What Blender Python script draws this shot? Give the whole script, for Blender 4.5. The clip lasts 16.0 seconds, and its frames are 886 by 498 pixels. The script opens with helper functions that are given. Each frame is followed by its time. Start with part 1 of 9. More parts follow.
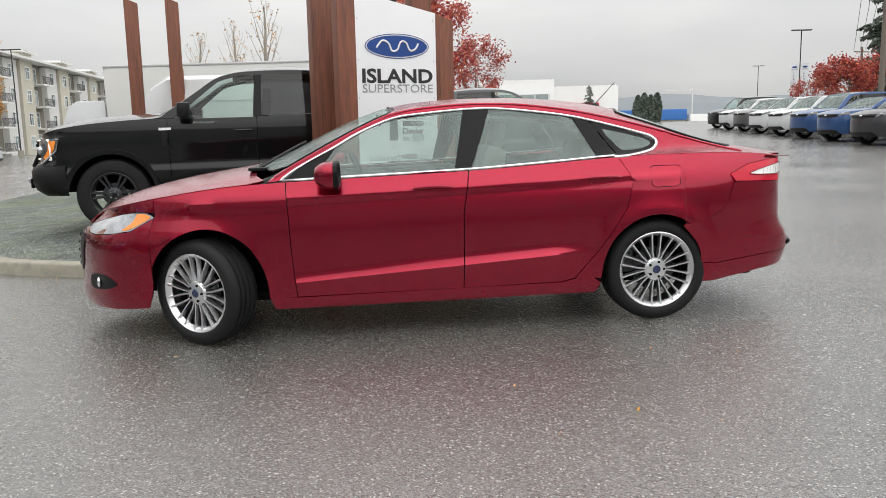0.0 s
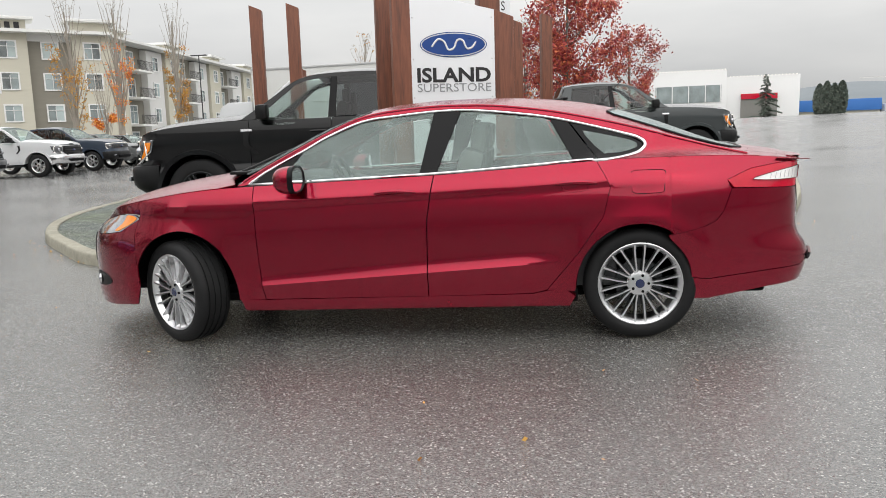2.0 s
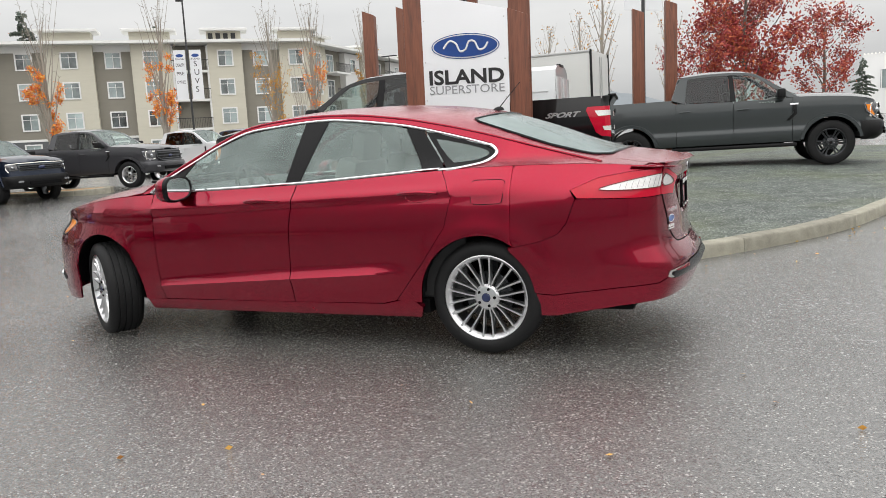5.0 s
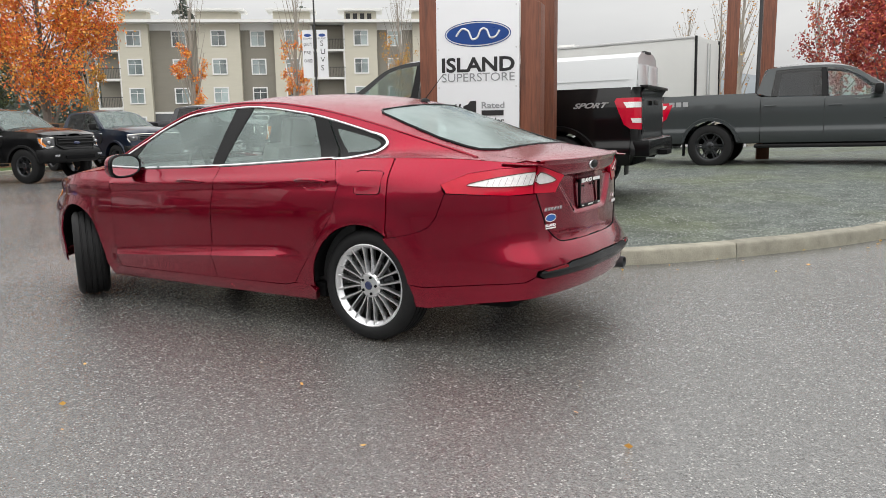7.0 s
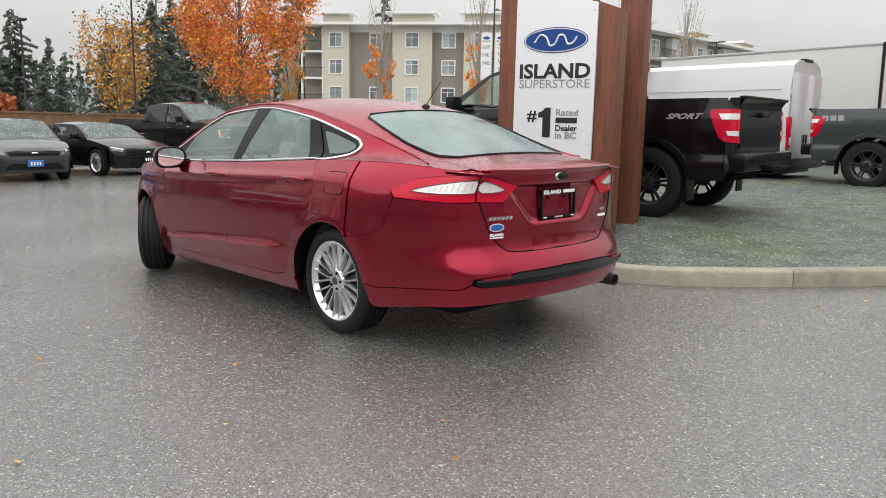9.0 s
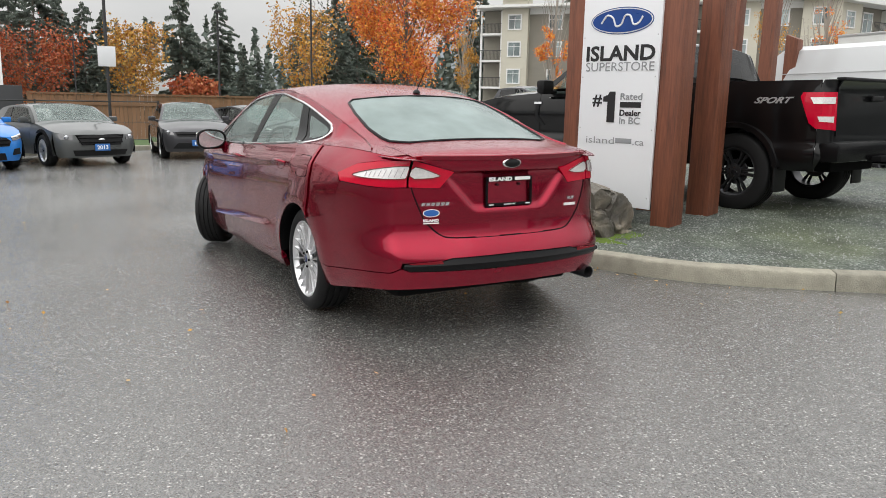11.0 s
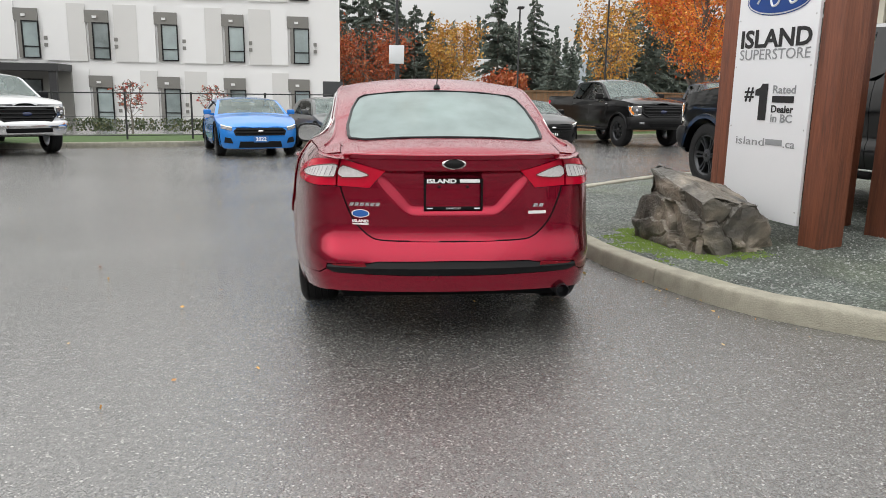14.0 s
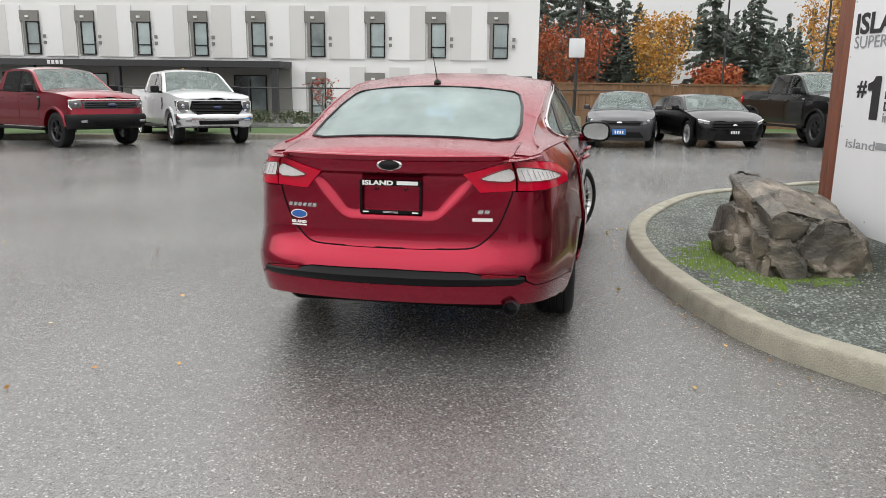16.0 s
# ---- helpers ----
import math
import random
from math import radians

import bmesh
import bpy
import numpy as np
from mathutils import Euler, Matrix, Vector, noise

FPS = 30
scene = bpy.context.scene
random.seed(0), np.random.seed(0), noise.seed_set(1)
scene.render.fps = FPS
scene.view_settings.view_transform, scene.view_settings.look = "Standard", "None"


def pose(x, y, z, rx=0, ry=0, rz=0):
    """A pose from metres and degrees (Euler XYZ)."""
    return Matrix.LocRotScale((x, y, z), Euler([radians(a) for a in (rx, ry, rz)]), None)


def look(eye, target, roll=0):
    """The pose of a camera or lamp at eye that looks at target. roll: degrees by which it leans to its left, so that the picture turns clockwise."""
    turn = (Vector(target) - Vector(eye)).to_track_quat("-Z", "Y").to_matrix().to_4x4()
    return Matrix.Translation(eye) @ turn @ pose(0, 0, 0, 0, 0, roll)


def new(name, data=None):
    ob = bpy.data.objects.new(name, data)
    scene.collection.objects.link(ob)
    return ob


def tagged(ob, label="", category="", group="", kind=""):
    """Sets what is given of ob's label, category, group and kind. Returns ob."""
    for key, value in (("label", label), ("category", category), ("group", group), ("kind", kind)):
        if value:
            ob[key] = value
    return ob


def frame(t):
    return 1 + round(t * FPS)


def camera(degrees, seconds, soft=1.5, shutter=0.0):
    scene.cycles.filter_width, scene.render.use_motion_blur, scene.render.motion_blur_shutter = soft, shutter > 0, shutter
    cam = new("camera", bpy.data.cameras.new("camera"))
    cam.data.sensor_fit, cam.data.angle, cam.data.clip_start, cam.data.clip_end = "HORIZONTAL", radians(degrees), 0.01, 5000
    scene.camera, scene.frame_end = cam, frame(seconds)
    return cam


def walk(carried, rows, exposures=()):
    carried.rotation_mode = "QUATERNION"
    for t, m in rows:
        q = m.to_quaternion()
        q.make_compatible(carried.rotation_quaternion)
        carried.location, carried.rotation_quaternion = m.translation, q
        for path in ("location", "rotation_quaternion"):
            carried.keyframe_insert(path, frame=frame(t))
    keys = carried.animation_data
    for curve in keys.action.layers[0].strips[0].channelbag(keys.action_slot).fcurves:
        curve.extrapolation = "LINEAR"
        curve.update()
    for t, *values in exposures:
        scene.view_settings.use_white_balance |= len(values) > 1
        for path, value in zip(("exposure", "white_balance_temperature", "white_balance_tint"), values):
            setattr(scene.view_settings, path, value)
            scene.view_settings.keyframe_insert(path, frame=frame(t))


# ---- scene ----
cam = camera(60.6, 16.0, soft=0.85)
PATH = [
    (0, (0.419, 0.758, 1.193), (0.395, 2.736, 0.900), -1.2),
    (0.5, (0.704, 0.819, 1.205), (0.571, 2.793, 0.911), -1.2),
    (1, (1.055, 0.866, 1.212), (0.807, 2.829, 0.916), -1.3),
    (1.5, (1.329, 0.964, 1.194), (0.980, 2.912, 0.898), -1.4),
    (2, (1.601, 1.051, 1.215), (1.147, 2.977, 0.919), -1.7),
    (2.5, (1.937, 1.107, 1.224), (1.379, 3.006, 0.936), -2.0),
    (3, (2.238, 1.231, 1.214), (1.576, 3.097, 0.933), -2.3),
    (3.5, (2.550, 1.346, 1.236), (1.793, 3.176, 0.959), -2.5),
    (4, (2.917, 1.446, 1.236), (2.086, 3.245, 0.958), -2.5),
    (4.2, (3.036, 1.499, 1.230), (2.181, 3.285, 0.950), -2.6),
    (6.3, (4.280, 2.223, 1.241), (3.175, 3.858, 0.920), -1.6),
    (6.5, (4.405, 2.291, 1.237), (3.266, 3.902, 0.912), -1.3),
    (7, (4.715, 2.455, 1.246), (3.486, 3.998, 0.918), -0.8),
    (7.5, (4.975, 2.655, 1.254), (3.660, 4.126, 0.926), -0.0),
    (8, (5.265, 2.852, 1.268), (3.859, 4.237, 0.947), 0.4),
    (8.5, (5.510, 3.064, 1.265), (4.022, 4.361, 0.945), 0.8),
    (9, (5.681, 3.314, 1.275), (4.113, 4.512, 0.951), 1.2),
    (9.2, (5.744, 3.410, 1.269), (4.144, 4.566, 0.942), 1.3),
    (11.3, (6.471, 4.634, 1.323), (4.647, 5.362, 0.941), 1.1),
    (11.5, (6.499, 4.767, 1.314), (4.662, 5.457, 0.931), 1.0),
    (12, (6.554, 5.085, 1.337), (4.675, 5.654, 0.953), 0.7),
    (12.5, (6.619, 5.443, 1.352), (4.706, 5.880, 0.966), 0.6),
    (13, (6.622, 5.786, 1.342), (4.681, 6.071, 0.950), 0.6),
    (13.5, (6.591, 6.124, 1.360), (4.636, 6.242, 0.959), 0.7),
    (14, (6.563, 6.492, 1.373), (4.607, 6.465, 0.963), 1.0),
    (14.5, (6.454, 6.825, 1.372), (4.506, 6.658, 0.954), 1.1),
    (15, (6.351, 7.154, 1.387), (4.421, 6.846, 0.965), 1.1),
    (15.5, (6.237, 7.487, 1.401), (4.333, 7.053, 0.973), 1.0),
    (16, (6.056, 7.798, 1.396), (4.186, 7.233, 0.964), 0.8),
]
walk(cam, [(t, look(eye, target, roll)) for t, eye, target, roll in PATH])

# ---- daylight: thin overcast, late autumn ----
SUN_AZ, SUN_EL = 300.0, 34.0          # degrees; azimuth from +x towards +y
world = bpy.data.worlds.new("overcast_sky")
scene.world = world
world.use_nodes = True
wn, wl = world.node_tree.nodes, world.node_tree.links
wn.clear()
w_out = wn.new("ShaderNodeOutputWorld")
w_bg = wn.new("ShaderNodeBackground")
w_sky = wn.new("ShaderNodeTexSky")
w_sky.sky_type, w_sky.sun_disc = "NISHITA", False
w_sky.sun_elevation, w_sky.sun_rotation = radians(SUN_EL), radians(90 - SUN_AZ)
w_sky.dust_density, w_sky.air_density = 4.0, 1.2
w_hsv = wn.new("ShaderNodeHueSaturation")
w_hsv.inputs["Saturation"].default_value = 0.12
w_hsv.inputs["Value"].default_value = 0.55
w_mix = wn.new("ShaderNodeMix")
w_mix.data_type = "RGBA"
w_mix.inputs["Factor"].default_value = 0.80
w_tc = wn.new("ShaderNodeTexCoord")
w_map = wn.new("ShaderNodeMapping")
w_map.inputs["Scale"].default_value = (1.0, 1.0, 4.0)
w_noise = wn.new("ShaderNodeTexNoise")
w_noise.inputs["Scale"].default_value = 2.2
w_noise.inputs["Detail"].default_value = 5.0
w_ramp = wn.new("ShaderNodeValToRGB")
w_ramp.color_ramp.elements[0].position, w_ramp.color_ramp.elements[0].color = 0.30, (7.2, 7.3, 7.35, 1)
w_ramp.color_ramp.elements[1].position, w_ramp.color_ramp.elements[1].color = 0.72, (9.7, 9.65, 9.5, 1)
wl.new(w_tc.outputs["Generated"], w_map.inputs["Vector"])
wl.new(w_map.outputs["Vector"], w_noise.inputs["Vector"])
wl.new(w_noise.outputs["Fac"], w_ramp.inputs["Fac"])
wl.new(w_sky.outputs["Color"], w_hsv.inputs["Color"])
wl.new(w_hsv.outputs["Color"], w_mix.inputs["A"])
wl.new(w_ramp.outputs["Color"], w_mix.inputs["B"])
w_sep = wn.new("ShaderNodeSeparateXYZ")
wl.new(w_tc.outputs["Generated"], w_sep.inputs[0])
w_cie = wn.new("ShaderNodeMapRange")     # an overcast sky is brighter overhead than at the horizon
w_cie.inputs["From Min"].default_value, w_cie.inputs["From Max"].default_value = 0.0, 1.0
w_cie.inputs["To Min"].default_value, w_cie.inputs["To Max"].default_value = 0.57, 2.3
wl.new(w_sep.outputs["Z"], w_cie.inputs["Value"])
w_mul = wn.new("ShaderNodeVectorMath")
w_mul.operation = "SCALE"
wl.new(w_mix.outputs["Result"], w_mul.inputs[0])
wl.new(w_cie.outputs["Result"], w_mul.inputs["Scale"])
wl.new(w_mul.outputs["Vector"], w_bg.inputs["Color"])
w_bg.inputs["Strength"].default_value = 0.10
wl.new(w_bg.outputs["Background"], w_out.inputs["Surface"])

sun = new("sun", bpy.data.lights.new("sun", "SUN"))
sun.data.energy, sun.data.angle, sun.data.color = 1.0, radians(140), (1.0, 0.97, 0.93)
_d = Vector((math.cos(radians(SUN_AZ)) * math.cos(radians(SUN_EL)), math.sin(radians(SUN_AZ)) * math.cos(radians(SUN_EL)), math.sin(radians(SUN_EL))))
sun.matrix_world = look(tuple(_d * 60), (0, 0, 0))
scene.view_settings.exposure = 0.40


# ---- materials ----
def node_mat(name):
    m = bpy.data.materials.new(name)
    m.use_nodes = True
    nt = m.node_tree
    return m, nt, nt.nodes["Principled BSDF"]


def surface(name, color, rough=0.5, metal=0.0, var=0.12, scale=6.0, fine=90.0, bump=0.0, coat=0.0, coat_rough=0.03,
            piece=0.0, spec=0.5, stretch=(1, 1, 1), tint=None, rough_var=0.08):
    """Base colour with variation at two scales, matching roughness variation and fine relief. piece: variation from object to object."""
    m, nt, b = node_mat(name)
    n, l = nt.nodes, nt.links
    tc = n.new("ShaderNodeTexCoord")
    mp = n.new("ShaderNodeMapping")
    mp.inputs["Scale"].default_value = stretch
    l.new(tc.outputs["Object"], mp.inputs["Vector"])
    a = n.new("ShaderNodeTexNoise")
    a.inputs["Scale"].default_value, a.inputs["Detail"].default_value = scale, 5.0
    f = n.new("ShaderNodeTexNoise")
    f.inputs["Scale"].default_value, f.inputs["Detail"].default_value = fine, 3.0
    l.new(mp.outputs["Vector"], a.inputs["Vector"])
    l.new(mp.outputs["Vector"], f.inputs["Vector"])
    mix = n.new("ShaderNodeMix")
    mix.data_type = "RGBA"
    lo = [max(0.0, c * (1 - 1.6 * var)) for c in color]
    hi = [c * (1 + 1.6 * var) for c in (tint or color)]
    mix.inputs["A"].default_value, mix.inputs["B"].default_value = (*lo, 1), (*hi, 1)
    add = n.new("ShaderNodeMath")
    add.operation = "MULTIPLY_ADD"
    add.inputs[1].default_value, add.inputs[2].default_value = 0.35, 0.0
    l.new(f.outputs["Fac"], add.inputs[0])
    s = n.new("ShaderNodeMath")
    s.operation = "MULTIPLY_ADD"
    s.inputs[1].default_value = 0.65
    l.new(a.outputs["Fac"], s.inputs[0])
    l.new(add.outputs[0], s.inputs[2])
    fac = s.outputs[0]
    if piece:
        oi = n.new("ShaderNodeObjectInfo")
        p = n.new("ShaderNodeMath")
        p.operation = "MULTIPLY_ADD"
        p.inputs[1].default_value, p.inputs[2].default_value = piece, -piece / 2
        l.new(oi.outputs["Random"], p.inputs[0])
        q = n.new("ShaderNodeMath")
        q.use_clamp = True
        l.new(fac, q.inputs[0])
        l.new(p.outputs[0], q.inputs[1])
        fac = q.outputs[0]
    l.new(fac, mix.inputs["Factor"])
    l.new(mix.outputs["Result"], b.inputs["Base Color"])
    r = n.new("ShaderNodeMapRange")
    r.inputs["To Min"].default_value, r.inputs["To Max"].default_value = max(0.02, rough - rough_var), min(1.0, rough + rough_var)
    l.new(a.outputs["Fac"], r.inputs["Value"])
    l.new(r.outputs["Result"], b.inputs["Roughness"])
    b.inputs["Metallic"].default_value = metal
    b.inputs["Specular IOR Level"].default_value = spec
    b.inputs["Coat Weight"].default_value, b.inputs["Coat Roughness"].default_value = coat, coat_rough
    if bump:
        bp = n.new("ShaderNodeBump")
        bp.inputs["Strength"].default_value, bp.inputs["Distance"].default_value = min(1.0, bump), 0.01
        l.new(f.outputs["Fac"], bp.inputs["Height"])
        l.new(bp.outputs["Normal"], b.inputs["Normal"])
    return m


def glass(name, tint=(0.75, 0.82, 0.8), clear=0.7, rough=0.0):
    """Thin sheet glass: part clear and tinted, part mirror-like by Fresnel."""
    m, nt, b = node_mat(name)
    n, l = nt.nodes, nt.links
    n.remove(b)
    tr = n.new("ShaderNodeBsdfTransparent")
    tr.inputs["Color"].default_value = (*[c * clear for c in tint], 1)
    gl = n.new("ShaderNodeBsdfGlossy")
    gl.inputs["Roughness"].default_value = rough
    fr = n.new("ShaderNodeFresnel")
    fr.inputs["IOR"].default_value = 1.52
    mx = n.new("ShaderNodeMixShader")
    l.new(fr.outputs[0], mx.inputs["Fac"])
    l.new(tr.outputs[0], mx.inputs[1])
    l.new(gl.outputs[0], mx.inputs[2])
    l.new(mx.outputs[0], n["Material Output"].inputs["Surface"])
    return m


def ground_z(x, y):
    """The yard slopes gently and climbs towards the far row of parked cars."""
    k = max(0.0, min(1.0, (x - 3.0) / 8.0))
    x, y = max(-90, min(70, x)), max(-70, min(75, y))
    # the bays of the far row lie a little higher than the lane before them
    a, b, c = (max(0.0, min(1.0, u)) for u in ((y - 13.5) / 5.0, (-10.0 - x) / 6.0, (46.0 - y) / 12.0))
    bays = a * a * (3 - 2 * a) * b * b * (3 - 2 * b) * c * c * (3 - 2 * c)
    return 0.014 * x + 0.011 * y - 0.088 + 0.018 * max(0.0, y - 11.0) * k * k * (3 - 2 * k) + 0.21 * bays


# ---- helpers for building ----
def put_mesh(name, bm, mat, smooth=True, split=0.7):
    me = bpy.data.meshes.new(name)
    bm.to_mesh(me)
    bm.free()
    for mm in (mat if isinstance(mat, (list, tuple)) else [mat]):
        me.materials.append(mm)
    if smooth:
        me.polygons.foreach_set("use_smooth", [True] * len(me.polygons))
        me.set_sharp_from_angle(angle=split)
    me.update()
    return me


def part(name, bm, mat, parent, label="", smooth=True, m=None, split=0.7):
    """One bmesh as ONE mesh object under a thing or a part."""
    ob = new(name, bm if isinstance(bm, bpy.types.Mesh) else put_mesh(name, bm, mat, smooth, split))
    ob.parent = parent
    if m is not None:
        ob.matrix_basis = m
    return tagged(ob, label)


def thing(name, m, label, category, group="", kind=""):
    ob = new(name)
    ob.matrix_basis = m
    ob.empty_display_size = 0.1
    return tagged(ob, label, category, group, kind)


def solid(name, bm, mat, label, category, group="", kind="", m=None, smooth=True, split=0.7):
    ob = new(name, bm if isinstance(bm, bpy.types.Mesh) else put_mesh(name, bm, mat, smooth, split))
    if m is not None:
        ob.matrix_basis = m
    return tagged(ob, label, category, group, kind)


def box(bm, cx, cy, cz, sx, sy, sz, bev=0.0, m=None):
    """Adds a box of full sizes sx, sy, sz centred at cx, cy, cz."""
    mm = Matrix.Translation((cx, cy, cz)) @ Matrix.Diagonal((sx, sy, sz, 1))
    if m is not None:
        mm = m @ mm
    r = bmesh.ops.create_cube(bm, size=1, matrix=mm)
    if bev:
        es = list({e for v in r["verts"] for e in v.link_edges})
        bmesh.ops.bevel(bm, geom=es, offset=bev, segments=2, profile=0.6, affect="EDGES")
    return bm


def cyl(bm, p, q, r0, r1=None, seg=16, caps=True):
    """Adds a round bar from p to q."""
    p, q = Vector(p), Vector(q)
    d = q - p
    mm = Matrix.Translation((p + q) / 2) @ d.to_track_quat("Z", "Y").to_matrix().to_4x4()
    bmesh.ops.create_cone(bm, cap_ends=caps, segments=seg, radius1=r0, radius2=r0 if r1 is None else r1, depth=d.length, matrix=mm)
    return bm


def tube(bm, pts, r, seg=8, closed=False):
    """Adds a round tube along points; r: one radius or one per point."""
    pts = [Vector(p) for p in pts]
    rr = r if isinstance(r, (list, tuple)) else [r] * len(pts)
    rings = []
    n = len(pts)
    up = Vector((0, 0, 1))
    for i, p in enumerate(pts):
        a, b = pts[(i - 1) % n if closed else max(i - 1, 0)], pts[(i + 1) % n if closed else min(i + 1, n - 1)]
        t = (b - a).normalized()
        s = t.cross(up)
        s = s.normalized() if s.length > 1e-4 else Vector((1, 0, 0))
        u = s.cross(t)
        rings.append([bm.verts.new(p + rr[i] * (math.cos(2 * math.pi * k / seg) * s + math.sin(2 * math.pi * k / seg) * u)) for k in range(seg)])
    for i in range(n if closed else n - 1):
        a, b = rings[i], rings[(i + 1) % n]
        for k in range(seg):
            bm.faces.new((a[k], a[(k + 1) % seg], b[(k + 1) % seg], b[k]))
    if not closed:
        bm.faces.new(rings[0][::-1])
        bm.faces.new(rings[-1])
    return bm


def lathe(bm, prof, seg=48, axis="y", a0=0.0, a1=2 * math.pi):
    """Turns a profile of (radius, height) about an axis through the origin."""
    full = abs(a1 - a0 - 2 * math.pi) < 1e-6
    rings = []
    for k in range(seg if full else seg + 1):
        t = a0 + (a1 - a0) * k / seg
        c, s = math.cos(t), math.sin(t)
        rings.append([bm.verts.new((r * c, h, r * s) if axis == "y" else (r * c, r * s, h)) for r, h in prof])
    for k in range(seg):
        a, b = rings[k], rings[(k + 1) % len(rings)]
        for i in range(len(prof) - 1):
            q = (a[i], a[i + 1], b[i + 1], b[i])
            if len(set(q)) == 4:
                bm.faces.new(q)
    bmesh.ops.remove_doubles(bm, verts=bm.verts, dist=1e-5)
    bmesh.ops.recalc_face_normals(bm, faces=bm.faces)
    return bm


def prism(bm, poly, lo, hi, m=None, bev=0.0):
    """Raises a flat polygon (x, y) from lo to hi."""
    a = [bm.verts.new((x, y, lo)) for x, y in poly]
    b = [bm.verts.new((x, y, hi)) for x, y in poly]
    n = len(poly)
    fs = [bm.faces.new(a[::-1]), bm.faces.new(b)]
    fs += [bm.faces.new((a[i], a[(i + 1) % n], b[(i + 1) % n], b[i])) for i in range(n)]
    bmesh.ops.recalc_face_normals(bm, faces=fs)
    if bev:
        es = list({e for f in fs for e in f.edges})
        r = bmesh.ops.bevel(bm, geom=es, offset=bev, segments=2, profile=0.6, affect="EDGES")
    if m is not None:
        bmesh.ops.transform(bm, matrix=m, verts=a + b if not bev else bm.verts)
    return bm


def curve_fn(*pts):
    """A smooth curve through points (t, value) of rising t (monotone cubic)."""
    t = np.array([p[0] for p in pts], float)
    v = np.array([p[1] for p in pts], float)
    h = np.diff(t)
    d = np.diff(v) / h
    m = np.zeros(len(t))
    m[0], m[-1] = d[0], d[-1]
    for i in range(1, len(t) - 1):
        if d[i - 1] * d[i] > 0:
            w1, w2 = 2 * h[i] + h[i - 1], h[i] + 2 * h[i - 1]
            m[i] = (w1 + w2) / (w1 / d[i - 1] + w2 / d[i])

    def f(x):
        if x <= t[0]:
            return float(v[0])
        if x >= t[-1]:
            return float(v[-1])
        i = int(np.searchsorted(t, x, side="right")) - 1
        s = (x - t[i]) / h[i]
        return float((1 + 2 * s) * (1 - s) ** 2 * v[i] + s * (1 - s) ** 2 * h[i] * m[i] + s * s * (3 - 2 * s) * v[i + 1] + s * s * (s - 1) * h[i] * m[i + 1])
    return f


def clip_cell(poly, x0, y0, x1, y1):
    """The part of a polygon inside a rectangle."""
    for ax, lim, keep in ((0, x0, 1), (0, x1, -1), (1, y0, 1), (1, y1, -1)):
        out = []
        for i, p in enumerate(poly):
            q = poly[i - 1]
            ip, iq = (p[ax] - lim) * keep >= -1e-9, (q[ax] - lim) * keep >= -1e-9
            if ip != iq:
                s = (lim - q[ax]) / (p[ax] - q[ax])
                c = [q[0] + s * (p[0] - q[0]), q[1] + s * (p[1] - q[1])]
                c[ax] = lim
                out.append(tuple(c))
            if ip:
                out.append(p)
        poly = out
        if len(poly) < 3:
            return []
    return poly


def panel(poly, fn, cell=0.06, depth=0.012, cellv=None, heart=(0.8, 0.6)):
    """A sheet bent over the surface fn(u, v), cut to a polygon in (u, v), with its edge turned in by depth, facing away from the vehicle's heart."""
    bm = bmesh.new()
    cv = cellv or cell
    us, vs = [p[0] for p in poly], [p[1] for p in poly]
    seen = {}

    def vert(p):
        k = (round(p[0], 4), round(p[1], 4))
        if k not in seen:
            seen[k] = bm.verts.new(fn(*p))
        return seen[k]
    for i in range(math.floor(min(us) / cell), math.ceil(max(us) / cell)):
        for j in range(math.floor(min(vs) / cv), math.ceil(max(vs) / cv)):
            c = clip_cell(poly, i * cell, j * cv, (i + 1) * cell, (j + 1) * cv)
            ring = []
            for p in c:
                v = vert(p)
                if v not in ring:
                    ring.append(v)
            if len(ring) >= 3:
                area = sum(c[k - 1][0] * c[k][1] - c[k][0] * c[k - 1][1] for k in range(len(c)))
                if abs(area) > 1e-7:
                    try:
                        bm.faces.new(ring)
                    except ValueError:
                        pass
    bmesh.ops.remove_doubles(bm, verts=bm.verts, dist=0.0004)
    bm.normal_update()
    out = sum(f.calc_area() * f.normal.dot(f.calc_center_median() - Vector((f.calc_center_median().x * heart[0], 0, heart[1]))) for f in bm.faces)
    if out < 0:
        bmesh.ops.reverse_faces(bm, faces=bm.faces)
    bm.normal_update()
    if depth:
        edge = [e for e in bm.edges if e.is_boundary]
        norm = {v: v.normal.copy() for e in edge for v in e.verts}
        back = {v: bm.verts.new(v.co - norm[v] * depth) for v in norm}
        for e in edge:
            f = e.link_faces[0]
            a, b = e.verts
            for lp in f.loops:
                if lp.edge == e:
                    a, b = lp.vert, lp.link_loop_next.vert
            try:
                bm.faces.new((b, a, back[a], back[b]))
            except ValueError:
                pass
    return bm


def on_ground(x, y, yaw, lift=0.0):
    """The pose of a thing that stands on the sloping yard at x, y, its front towards yaw degrees."""
    up = Vector((-0.014, -0.011, 1)).normalized()
    f = Vector((math.cos(radians(yaw)), math.sin(radians(yaw)), 0))
    f = (f - up * f.dot(up)).normalized()
    m = Matrix((f, up.cross(f), up)).transposed().to_4x4()
    m.translation = (x, y, ground_z(x, y) + lift)
    return m


